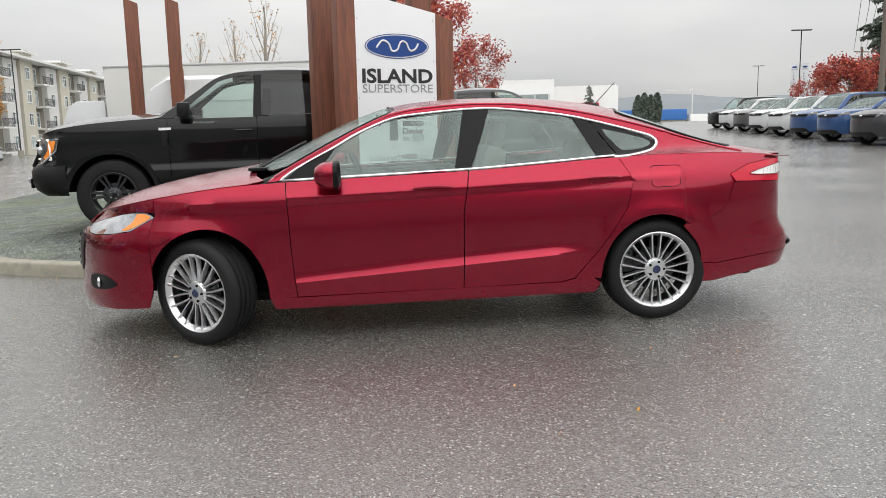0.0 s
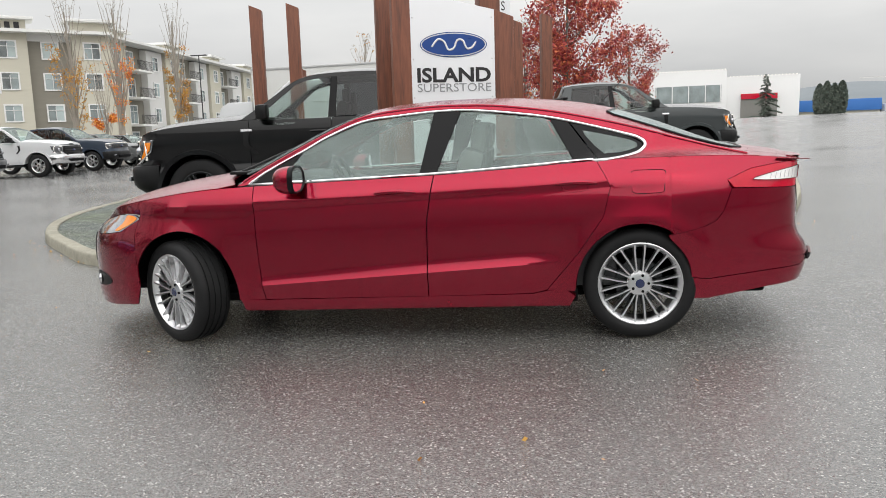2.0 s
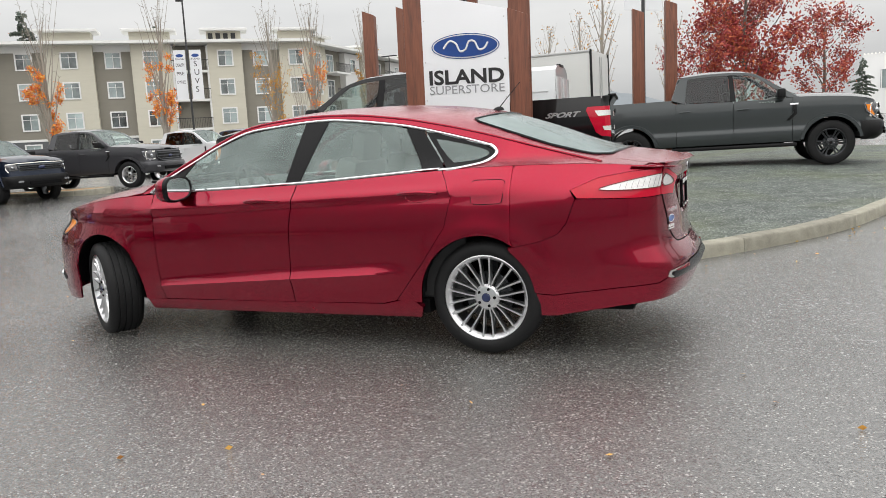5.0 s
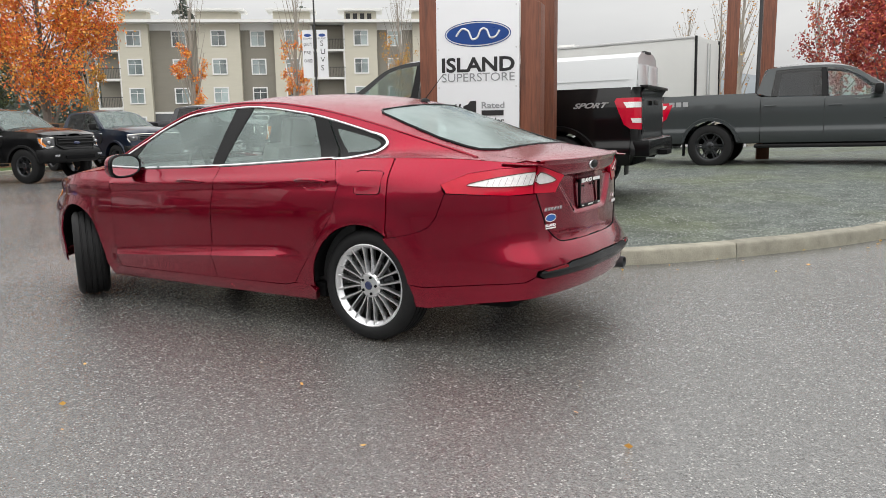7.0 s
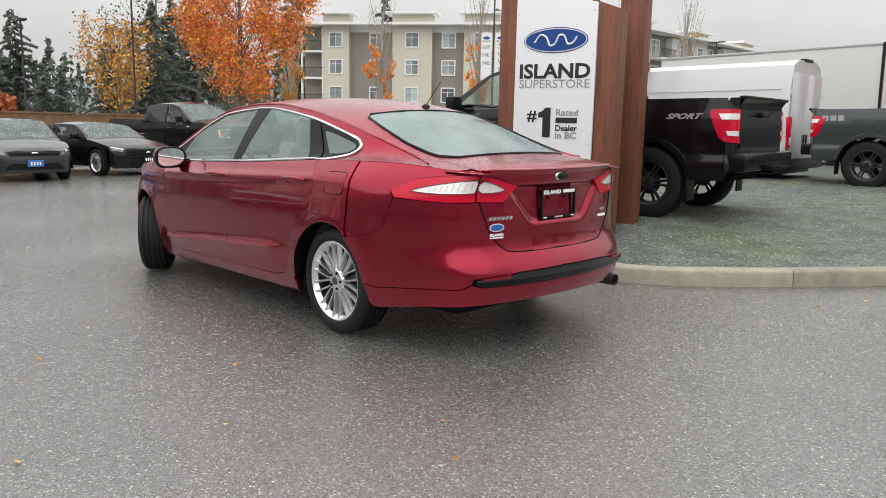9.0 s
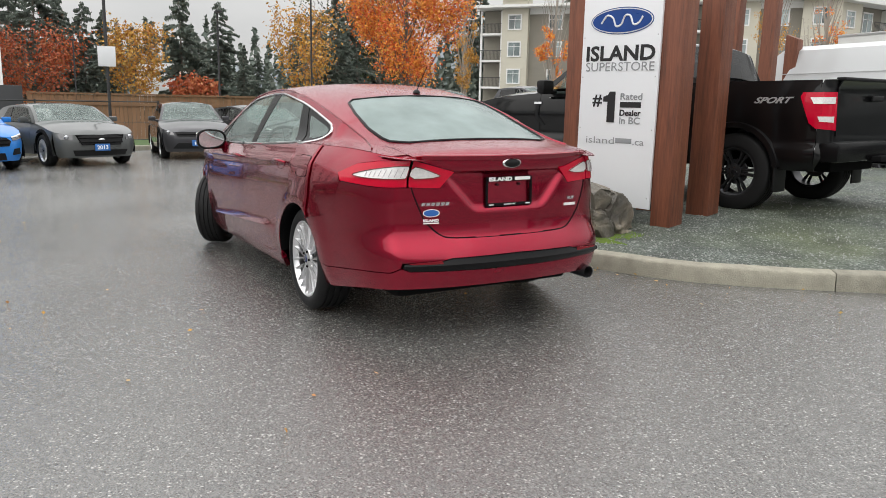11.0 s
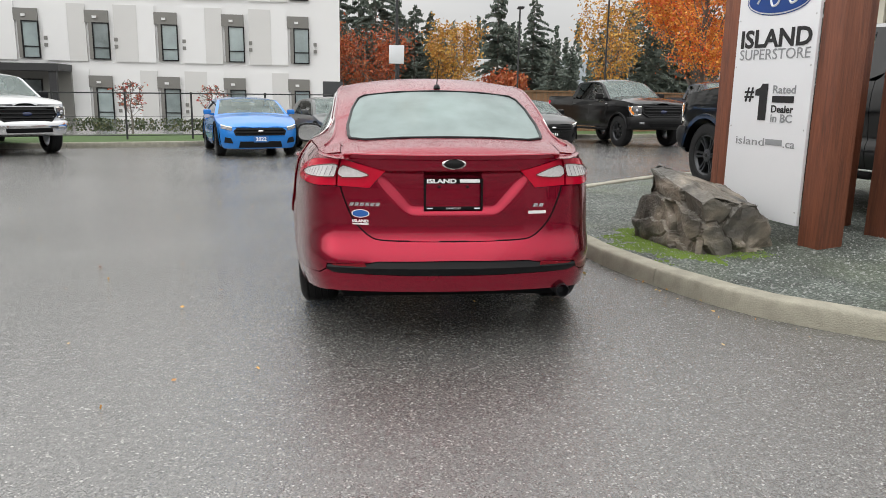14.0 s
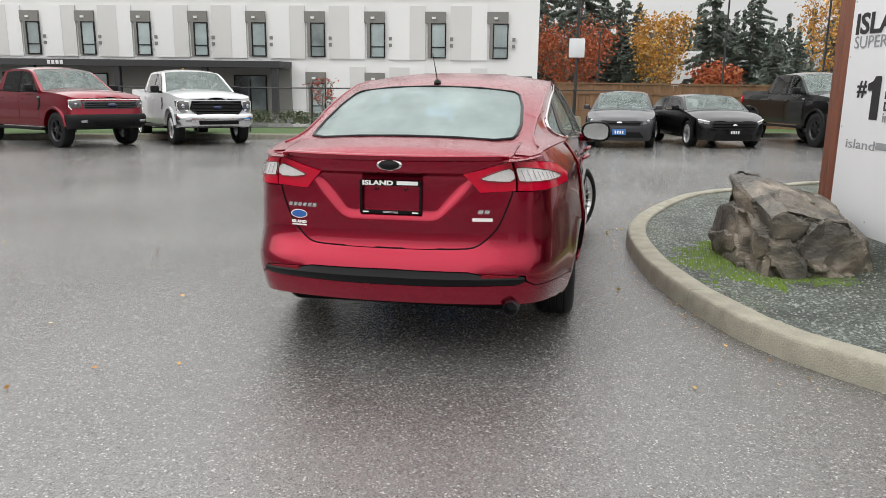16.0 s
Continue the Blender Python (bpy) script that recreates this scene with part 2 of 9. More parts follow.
def car_paint(name, color, flake=0.25, wet=True, metal=0.35, rough=0.32, coat_ior=1.44):
    m, nt, b = node_mat(name)
    n, l = nt.nodes, nt.links
    tc = n.new("ShaderNodeTexCoord")
    a = n.new("ShaderNodeTexNoise")
    a.inputs["Scale"].default_value, a.inputs["Detail"].default_value = 900.0, 2.0
    d = n.new("ShaderNodeTexNoise")
    d.inputs["Scale"].default_value, d.inputs["Detail"].default_value = 3.0, 6.0
    l.new(tc.outputs["Object"], a.inputs["Vector"])
    l.new(tc.outputs["Object"], d.inputs["Vector"])
    mx = n.new("ShaderNodeMix")
    mx.data_type = "RGBA"
    mx.inputs["A"].default_value = (*[c * (1 - flake) for c in color], 1)
    mx.inputs["B"].default_value = (*[c * (1 + flake) for c in color], 1)
    l.new(a.outputs["Fac"], mx.inputs["Factor"])
    l.new(mx.outputs["Result"], b.inputs["Base Color"])
    b.inputs["Metallic"].default_value = metal
    r = n.new("ShaderNodeMapRange")
    r.inputs["To Min"].default_value, r.inputs["To Max"].default_value = rough - 0.04, rough + 0.06
    l.new(d.outputs["Fac"], r.inputs["Value"])
    l.new(r.outputs["Result"], b.inputs["Roughness"])
    b.inputs["Specular IOR Level"].default_value = 0.1
    b.inputs["Coat Weight"].default_value = 1.0
    b.inputs["Coat Roughness"].default_value = 0.02
    b.inputs["Coat IOR"].default_value = coat_ior
    if wet:
        # rain beads on the clear coat, only where the panel faces up
        v = n.new("ShaderNodeTexVoronoi")
        v.inputs["Scale"].default_value = 95.0
        l.new(tc.outputs["Object"], v.inputs["Vector"])
        ramp = n.new("ShaderNodeMapRange")
        ramp.inputs["From Min"].default_value, ramp.inputs["From Max"].default_value = 0.40, 0.12
        l.new(v.outputs["Distance"], ramp.inputs["Value"])
        geo = n.new("ShaderNodeNewGeometry")
        sep = n.new("ShaderNodeSeparateXYZ")
        l.new(geo.outputs["Normal"], sep.inputs[0])
        up = n.new("ShaderNodeMapRange")
        up.inputs["From Min"].default_value, up.inputs["From Max"].default_value = 0.55, 0.95
        l.new(sep.outputs["Z"], up.inputs["Value"])
        mu = n.new("ShaderNodeMath")
        mu.operation = "MULTIPLY"
        l.new(ramp.outputs["Result"], mu.inputs[0])
        l.new(up.outputs["Result"], mu.inputs[1])
        bp = n.new("ShaderNodeBump")
        bp.inputs["Strength"].default_value, bp.inputs["Distance"].default_value = 0.6, 0.003
        l.new(mu.outputs[0], bp.inputs["Height"])
        # the film of beads scatters where it lies
        for sock, dry, damp in (("Coat Weight", 1.0, 0.8), ("Metallic", metal, metal * 0.85), ("Coat Roughness", 0.02, 0.22)):
            w = n.new("ShaderNodeMapRange")
            w.inputs["To Min"].default_value, w.inputs["To Max"].default_value = dry, damp
            l.new(up.outputs["Result"], w.inputs["Value"])
            l.new(w.outputs["Result"], b.inputs[sock])
        l.new(bp.outputs["Normal"], b.inputs["Coat Normal"])
        l.new(bp.outputs["Normal"], b.inputs["Normal"])
    return m


def misted_glass(name, color=(0.25, 0.31, 0.305), lo=0.50, hi=0.72):
    """Tinted glass under a film of rain beads; its pale base colour also stands in for reflected sky."""
    m, nt, b = node_mat(name)
    n, l = nt.nodes, nt.links
    tc = n.new("ShaderNodeTexCoord")
    v = n.new("ShaderNodeTexVoronoi")
    v.inputs["Scale"].default_value = 130.0
    ns = n.new("ShaderNodeTexNoise")
    ns.inputs["Scale"].default_value, ns.inputs["Detail"].default_value = 4.0, 6.0
    l.new(tc.outputs["Object"], v.inputs["Vector"])
    l.new(tc.outputs["Object"], ns.inputs["Vector"])
    b.inputs["Base Color"].default_value = (*color, 1)
    b.inputs["Roughness"].default_value = 0.14
    b.inputs["Specular IOR Level"].default_value = 0.2
    bp = n.new("ShaderNodeBump")
    bp.inputs["Strength"].default_value, bp.inputs["Distance"].default_value = 0.25, 0.001
    l.new(v.outputs["Distance"], bp.inputs["Height"])
    l.new(bp.outputs["Normal"], b.inputs["Normal"])
    tr = n.new("ShaderNodeBsdfTransparent")
    tr.inputs["Color"].default_value = (0.82, 0.92, 0.89, 1)
    mx = n.new("ShaderNodeMixShader")
    f = n.new("ShaderNodeMapRange")
    f.inputs["From Min"].default_value, f.inputs["From Max"].default_value = 0.3, 0.7
    f.inputs["To Min"].default_value, f.inputs["To Max"].default_value = lo, hi
    l.new(ns.outputs["Fac"], f.inputs["Value"])
    l.new(f.outputs["Result"], mx.inputs["Fac"])
    l.new(tr.outputs[0], mx.inputs[1])
    l.new(b.outputs[0], mx.inputs[2])
    l.new(mx.outputs[0], n["Material Output"].inputs["Surface"])
    return m


M_RED = car_paint("ruby_paint", (0.275, 0.0035, 0.023), 0.25, True, 0.92, 0.24, 1.38)
M_RUBBER = surface("tyre_rubber", (0.010, 0.010, 0.0105), 0.62, var=0.2, spec=0.25, bump=0.15, fine=220)
M_BLACK = surface("black_plastic", (0.008, 0.008, 0.0085), 0.45, var=0.2, spec=0.22)
M_TRIM = surface("satin_black_trim", (0.005, 0.005, 0.0055), 0.22, var=0.15, spec=0.16)
M_DARK = surface("dark_underbody", (0.006, 0.006, 0.0065), 0.85, var=0.3, spec=0.1)
M_CHROME = surface("chrome", (0.72, 0.72, 0.73), 0.09, 1.0, var=0.03, rough_var=0.03)
M_ALLOY = surface("machined_alloy", (0.72, 0.72, 0.73), 0.30, 1.0, var=0.06)
M_ALLOY_DK = surface("dark_alloy", (0.06, 0.062, 0.066), 0.35, 0.8, var=0.12)
M_GLASS = glass("car_glass", (0.84, 0.95, 0.90), 0.86)
M_GLASS_DK = glass("privacy_glass", (0.30, 0.32, 0.33), 0.5)
M_GLASS_REAR = misted_glass("rain_flecked_glass", (0.31, 0.385, 0.375), 0.58, 0.78)
M_GLASS_SIDE = misted_glass("rain_and_sky_side_glass", (0.46, 0.54, 0.52), 0.26, 0.40)
M_MIRROR = surface("mirror_glass", (0.80, 0.81, 0.82), 0.03, 1.0, var=0.02, rough_var=0.02)
M_NAVY = surface("navy_cap", (0.012, 0.02, 0.07), 0.25, var=0.1, coat=0.6)
M_SEAT = surface("grey_leather", (0.24, 0.235, 0.225), 0.5, var=0.12, bump=0.2, fine=160)
M_DASH = surface("dash_plastic", (0.035, 0.035, 0.036), 0.55, var=0.15, bump=0.15, fine=300)
M_TAIL = surface("red_lens", (0.50, 0.002, 0.024), 0.10, var=0.10, scale=30, coat=0.35, spec=0.2)
M_TAIL_CLEAR = surface("clear_tail_lens", (0.74, 0.72, 0.72), 0.14, 0.1, var=0.2, coat=1.0, scale=70)
M_TAIL_RIB = surface("clear_lens_ribs", (0.42, 0.40, 0.41), 0.2, 0.2, var=0.1)
M_TAIL_LINE = surface("smoked_lamp_edge", (0.16, 0.02, 0.025), 0.2, var=0.1)
M_REFLECTOR = surface("dull_red_reflector", (0.16, 0.004, 0.010), 0.25, var=0.15, scale=60, spec=0.3)
M_LENS = surface("headlamp_lens", (0.36, 0.37, 0.385), 0.10, 0.7, var=0.55, scale=14, coat=1.0)
M_AMBER = surface("amber_lens", (0.85, 0.25, 0.02), 0.15, var=0.1, coat=1.0)
M_WHITE = surface("white_gloss", (0.80, 0.80, 0.80), 0.35, var=0.03, coat=0.3)
M_BLUE = surface("blue_enamel", (0.015, 0.10, 0.36), 0.2, var=0.08, coat=0.8)
M_BADGE = surface("badge_chrome", (0.72, 0.72, 0.74), 0.15, 1.0, var=0.05)


# ---- ground ----
def asphalt():
    m, nt, b = node_mat("wet_asphalt")
    n, l = nt.nodes, nt.links
    tc = n.new("ShaderNodeTexCoord")
    P = tc.outputs["Object"]

    def tex(kind, scale, detail=3.0):
        t = n.new(kind)
        t.inputs["Scale"].default_value = scale
        if kind == "ShaderNodeTexNoise":
            t.inputs["Detail"].default_value = detail
        l.new(P, t.inputs["Vector"])
        return t

    def rng(src, a, b_, c, d):
        r = n.new("ShaderNodeMapRange")
        r.inputs["From Min"].default_value, r.inputs["From Max"].default_value = a, b_
        r.inputs["To Min"].default_value, r.inputs["To Max"].default_value = c, d
        l.new(src, r.inputs["Value"])
        return r.outputs["Result"]

    def mix(f, a, b_):
        x = n.new("ShaderNodeMix")
        x.data_type = "RGBA"
        l.new(f, x.inputs["Factor"])
        for s, v in (("A", a), ("B", b_)):
            if isinstance(v, tuple):
                x.inputs[s].default_value = (*v, 1)
            else:
                l.new(v, x.inputs[s])
        return x.outputs["Result"]
    chips = tex("ShaderNodeTexVoronoi", 150.0)
    chips2 = tex("ShaderNodeTexVoronoi", 125.0)
    pits = tex("ShaderNodeTexVoronoi", 62.0)
    grain = tex("ShaderNodeTexNoise", 160.0, 2.0)
    blotch = tex("ShaderNodeTexNoise", 0.45, 6.0)
    mid = tex("ShaderNodeTexNoise", 5.0, 6.0)
    sep = n.new("ShaderNodeSeparateColor")
    l.new(chips.outputs["Color"], sep.inputs[0])
    sep2 = n.new("ShaderNodeSeparateColor")
    l.new(chips2.outputs["Color"], sep2.inputs[0])
    base = mix(rng(blotch.outputs["Fac"], 0.35, 0.7, 0, 1), (0.074, 0.073, 0.070), (0.124, 0.122, 0.117))
    base = mix(rng(mid.outputs["Fac"], 0.35, 0.75, 0, 0.55), base, (0.060, 0.0595, 0.059))
    tone = mix(rng(sep.outputs[0], 0.0, 1.0, 0.0, 1.0), (0.012, 0.012, 0.0125), (0.245, 0.238, 0.226))
    base = mix(rng(grain.outputs["Fac"], 0.3, 0.7, 0.35, 0.75), base, tone)
    pale = n.new("ShaderNodeMath")
    pale.operation = "GREATER_THAN"
    pale.inputs[1].default_value = 0.965
    l.new(sep.outputs[1], pale.inputs[0])
    base = mix(pale.outputs[0], base, (0.33, 0.32, 0.30))
    pale2 = n.new("ShaderNodeMath")
    pale2.operation = "GREATER_THAN"
    pale2.inputs[1].default_value = 0.991
    l.new(sep2.outputs[1], pale2.inputs[0])
    base = mix(pale2.outputs[0], base, (0.42, 0.41, 0.39))
    # small pits where a stone has come out of the surface
    sep3 = n.new("ShaderNodeSeparateColor")
    l.new(pits.outputs["Color"], sep3.inputs[0])
    few = n.new("ShaderNodeMath")
    few.operation = "GREATER_THAN"
    few.inputs[1].default_value = 0.90
    l.new(sep3.outputs[0], few.inputs[0])
    pit = n.new("ShaderNodeMath")
    pit.operation = "MULTIPLY"
    l.new(few.outputs[0], pit.inputs[0])
    l.new(rng(pits.outputs["Distance"], 0.25, 0.42, 1.0, 0.0), pit.inputs[1])
    base = mix(pit.outputs[0], base, (0.012, 0.012, 0.012))
    l.new(base, b.inputs["Base Color"])
    rough = n.new("ShaderNodeMath")
    rough.operation = "ADD"
    l.new(rng(blotch.outputs["Fac"], 0.3, 0.72, 0.10, 0.26), rough.inputs[0])
    l.new(rng(pit.outputs[0], 0.0, 1.0, 0.0, 0.6), rough.inputs[1])
    l.new(rough.outputs[0], b.inputs["Roughness"])
    b.inputs["Specular IOR Level"].default_value = 1.0
    b.inputs["IOR"].default_value = 1.8
    bp = n.new("ShaderNodeBump")
    bp.inputs["Strength"].default_value, bp.inputs["Distance"].default_value = 0.46, 0.005
    add = n.new("ShaderNodeMath")
    add.operation = "MULTIPLY_ADD"
    add.inputs[1].default_value = -0.8
    l.new(chips.outputs["Distance"], add.inputs[0])
    l.new(grain.outputs["Fac"], add.inputs[2])
    l.new(add.outputs[0], bp.inputs["Height"])
    l.new(bp.outputs["Normal"], b.inputs["Normal"])
    return m


def gravel_mat():
    """Crushed stone: a cell for each chip, with yellow-green algae in broad patches."""
    m, nt, b = node_mat("crushed_gravel")
    n, l = nt.nodes, nt.links
    tc = n.new("ShaderNodeTexCoord")
    v = n.new("ShaderNodeTexVoronoi")
    v.inputs["Scale"].default_value = 70.0
    l.new(tc.outputs["Object"], v.inputs["Vector"])
    sep = n.new("ShaderNodeSeparateColor")
    l.new(v.outputs["Color"], sep.inputs[0])
    r = n.new("ShaderNodeValToRGB")
    e = r.color_ramp.elements
    e[0].position, e[0].color = 0.0, (0.040, 0.046, 0.044, 1)
    e[1].position, e[1].color = 1.0, (0.42, 0.44, 0.42, 1)
    for pos, c in ((0.35, (0.070, 0.088, 0.074)), (0.70, (0.125, 0.150, 0.125)), (0.93, (0.21, 0.235, 0.21))):
        k = e.new(pos)
        k.color = (*c, 1)
    l.new(sep.outputs[0], r.inputs["Fac"])
    big = n.new("ShaderNodeTexNoise")
    big.inputs["Scale"].default_value, big.inputs["Detail"].default_value = 0.55, 6.0
    l.new(tc.outputs["Object"], big.inputs["Vector"])
    f = n.new("ShaderNodeMapRange")
    f.inputs["From Min"].default_value, f.inputs["From Max"].default_value = 0.44, 0.68
    f.inputs["To Min"].default_value, f.inputs["To Max"].default_value = 0.0, 0.62
    l.new(big.outputs["Fac"], f.inputs["Value"])
    mx = n.new("ShaderNodeMix")
    mx.data_type = "RGBA"
    mx.inputs["B"].default_value = (0.125, 0.150, 0.058, 1)
    l.new(f.outputs["Result"], mx.inputs["Factor"])
    l.new(r.outputs["Color"], mx.inputs["A"])
    mott = n.new("ShaderNodeTexNoise")
    mott.inputs["Scale"].default_value, mott.inputs["Detail"].default_value = 3.2, 7.0
    l.new(tc.outputs["Object"], mott.inputs["Vector"])
    mr = n.new("ShaderNodeMapRange")
    mr.inputs["From Min"].default_value, mr.inputs["From Max"].default_value = 0.32, 0.68
    mr.inputs["To Min"].default_value, mr.inputs["To Max"].default_value = 0.50, 1.12
    l.new(mott.outputs["Fac"], mr.inputs["Value"])
    vm = n.new("ShaderNodeVectorMath")
    vm.operation = "SCALE"
    l.new(mx.outputs["Result"], vm.inputs[0])
    l.new(mr.outputs["Result"], vm.inputs["Scale"])
    l.new(vm.outputs["Vector"], b.inputs["Base Color"])
    b.inputs["Roughness"].default_value = 0.62
    bp = n.new("ShaderNodeBump")
    bp.inputs["Strength"].default_value, bp.inputs["Distance"].default_value = 1.0, 0.012
    bp.invert = True
    l.new(v.outputs["Distance"], bp.inputs["Height"])
    l.new(bp.outputs["Normal"], b.inputs["Normal"])
    return m


M_ASPHALT = asphalt()
M_KERB = surface("kerb_concrete", (0.27, 0.25, 0.205), 0.8, var=0.36, scale=9, fine=110, bump=1.0, piece=0.25, tint=(0.31, 0.295, 0.235))
M_GRAVEL = gravel_mat()
M_STONE_CHIP = surface("gravel_chips", (0.10, 0.112, 0.104), 0.5, var=0.6, scale=25, fine=60, tint=(0.26, 0.27, 0.255))
M_GRASS = surface("grass", (0.055, 0.10, 0.025), 0.9, var=0.4, scale=2, fine=40, bump=0.8)
M_MOSS = surface("moss", (0.13, 0.20, 0.03), 0.95, var=0.4, scale=9, fine=120, bump=1.0)

bm = bmesh.new()
N = 64
for i in range(N + 1):
    for j in range(N + 1):
        u, v = (i / N * 2 - 1), (j / N * 2 - 1)
        x, y = 900 * u * abs(u) ** 1.8, 900 * v * abs(v) ** 1.8
        bm.verts.new((x, y, ground_z(x, y)))
bm.verts.ensure_lookup_table()
for i in range(N):
    for j in range(N):
        k = i * (N + 1) + j
        bm.faces.new((bm.verts[k], bm.verts[k + N + 1], bm.verts[k + N + 2], bm.verts[k + 1]))
solid("ground", bm, M_ASPHALT, "wet dark grey asphalt yard with pale stone chips", "ground", kind="structure")

# planted island: outer foot of its kerb
ISLE = [(-9.0, 26.0), (-8.95, 17.5), (-8.3, 14.2), (-7.38, 11.75), (-6.22, 10.02), (-4.86, 8.74), (-4.0, 8.05), (-3.05, 7.72), (-1.9, 7.48), (-0.82, 7.44), (0.45, 7.67), (1.47, 8.05), (2.08, 8.43), (2.7, 9.2), (3.3, 10.2), (3.72, 11.3), (4.35, 13.8), (4.95, 17.5), (5.35, 21.5), (5.6, 26.0)]


def smooth_line(pts, n=8):
    out = []
    for i in range(len(pts) - 1):
        p0, p1, p2, p3 = pts[max(i - 1, 0)], pts[i], pts[i + 1], pts[min(i + 2, len(pts) - 1)]
        for k in range(n):
            s = k / n
            out.append(tuple(0.5 * (2 * p1[c] + (p2[c] - p0[c]) * s + (2 * p0[c] - 5 * p1[c] + 4 * p2[c] - p3[c]) * s * s + (3 * p1[c] - p0[c] - 3 * p2[c] + p3[c]) * s ** 3) for c in (0, 1)))
    return out + [pts[-1]]


def kerb_run(name, label, pts, left, length=1.9, high=0.13, wide=0.17):
    """A kerb of separate cast lengths along a line; left: the side on which the raised ground lies (+1 or -1)."""
    root = thing(name, Matrix(), label, "kerb", kind="structure")
    line = smooth_line(pts, 10)
    run = [0.0]
    for a, b in zip(line, line[1:]):
        run.append(run[-1] + math.dist(a, b))
    xs, ys = np.array([p[0] for p in line]), np.array([p[1] for p in line])
    n = max(1, round(run[-1] / length))
    prof = [(0.0, -0.06), (0.004, high * 0.5), (0.010, high - 0.022), (0.015, high - 0.008), (0.028, high), (wide - 0.012, high + 0.002), (wide, high - 0.010), (wide + 0.004, -0.06)]
    for k in range(n):
        a, b = run[-1] * k / n + 0.004, run[-1] * (k + 1) / n - 0.004
        bm = bmesh.new()
        rows = []
        steps = 6
        for i in range(steps + 1):
            s = a + (b - a) * i / steps
            x, y = float(np.interp(s, run, xs)), float(np.interp(s, run, ys))
            x2, y2 = float(np.interp(s + 0.05, run, xs)), float(np.interp(s + 0.05, run, ys))
            x1, y1 = float(np.interp(s - 0.05, run, xs)), float(np.interp(s - 0.05, run, ys))
            t = Vector((x2 - x1, y2 - y1, 0)).normalized()
            nn = Vector((-t.y, t.x, 0)) * left
            g = ground_z(x, y)
            rows.append([bm.verts.new((x + nn.x * d, y + nn.y * d, g + z + 0.003 * math.sin(7 * s))) for d, z in prof])
        for r0, r1 in zip(rows, rows[1:]):
            for j in range(len(prof) - 1):
                bm.faces.new((r0[j], r1[j], r1[j + 1], r0[j + 1]))
        bm.faces.new(rows[0])
        bm.faces.new(rows[-1][::-1])
        bmesh.ops.recalc_face_normals(bm, faces=bm.faces)
        part("kerb_stone", bm, M_KERB, root)
    return root


kerb_run("kerb", "weathered cast concrete kerb round the gravel island", ISLE, 1)
ISLE_LINE = smooth_line(ISLE, 8)
_ix, _iy = np.array([p[0] for p in ISLE_LINE]), np.array([p[1] for p in ISLE_LINE])


def isle_z(x, y):
    """Height of the gravel: level with the kerb at the edge, gently mounded inside."""
    d = float(np.min(np.hypot(_ix - x, _iy - y)))
    k = max(0.0, min(1.0, (d - 1.0) / 2.4))
    return ground_z(x, y) + 0.105 + 0.11 * k * k * (3 - 2 * k) + 0.05 * max(0, min(1, (y - 13) / 5))


def in_isle(x, y):
    inside = False
    n = len(ISLE_LINE)
    for i in range(n):
        (x1, y1), (x2, y2) = ISLE_LINE[i - 1], ISLE_LINE[i]
        if (y1 > y) != (y2 > y) and x < (x2 - x1) * (y - y1) / (y2 - y1) + x1:
            inside = not inside
    return inside


isle_in = []
for i, (x, y) in enumerate(ISLE_LINE):
    a, b = ISLE_LINE[max(i - 1, 0)], ISLE_LINE[min(i + 1, len(ISLE_LINE) - 1)]
    t = Vector((b[0] - a[0], b[1] - a[1])).normalized()
    isle_in.append((x - t.y * 0.13, y + t.x * 0.13))
bm = panel(isle_in, lambda x, y: Vector((x, y, isle_z(x, y) + 0.015 * noise.noise((x * 1.7, y * 1.7, 0)))), 0.35, 0.05, heart=(1, -50))
solid("gravel_bed", bm, M_GRAVEL, "mounded bed of damp grey-green gravel inside the kerb", "gravel", kind="structure")

# loose chips on the bed
rs = random.Random(5)
verts, faces = [], []
cnt = 0
while cnt < 15000:
    x, y = rs.uniform(-6.5, 4.6), 7.4 + 12.0 * rs.random() ** 1.8
    if not in_isle(x, y):
        continue
    d = float(np.min(np.hypot(_ix - x, _iy - y)))
    if d < 0.2:
        continue
    cnt += 1
    r = rs.uniform(0.005, 0.013)
    z = isle_z(x, y) + 0.015 * noise.noise((x * 1.7, y * 1.7, 0)) + r * 0.3
    k = len(verts)
    a = rs.uniform(0, 6.28)
    for j in range(4):
        rr = r * rs.uniform(0.7, 1.3)
        verts.append((x + rr * math.cos(a + j * 1.57), y + rr * math.sin(a + j * 1.57), z - r * 0.35))
    verts.append((x + r * rs.uniform(-0.4, 0.4), y + r * rs.uniform(-0.4, 0.4), z + r * rs.uniform(0.35, 0.8)))
    faces += [(k + j, k + (j + 1) % 4, k + 4) for j in range(4)]
me = bpy.data.meshes.new("gravel_chips")
me.from_pydata(verts, [], faces)
me.materials.append(M_STONE_CHIP)
tagged(new("gravel_chips", me), "loose grey gravel chips lying on the bed", "gravel", kind="stuff")

# grass strip beyond the yard, with its kerb
EDGE = [(-8.0, -14.5), (-11.3, -9.0), (-13.6, -4.4), (-15.0, -0.9), (-17.4, 3.0), (-19.6, 6.5), (-21.5, 11.0), (-22.6, 15.0)]
kerb_run("yard_kerb", "grey concrete kerb along the grass verge", EDGE, 1, 3.0, 0.14, 0.16)
e_line = smooth_line(EDGE, 6)
verge = [(x - 0.15, y) for x, y in e_line] + [(x - 5.5, y - 0.5) for x, y in reversed(e_line)]
bm = panel(verge, lambda x, y: Vector((x, y, ground_z(x, y) + 0.13)), 1.0, 0.2, heart=(1, -50))
solid("grass_verge", bm, M_GRASS, "mown grass verge with low shrubs behind the yard", "grass", kind="structure")
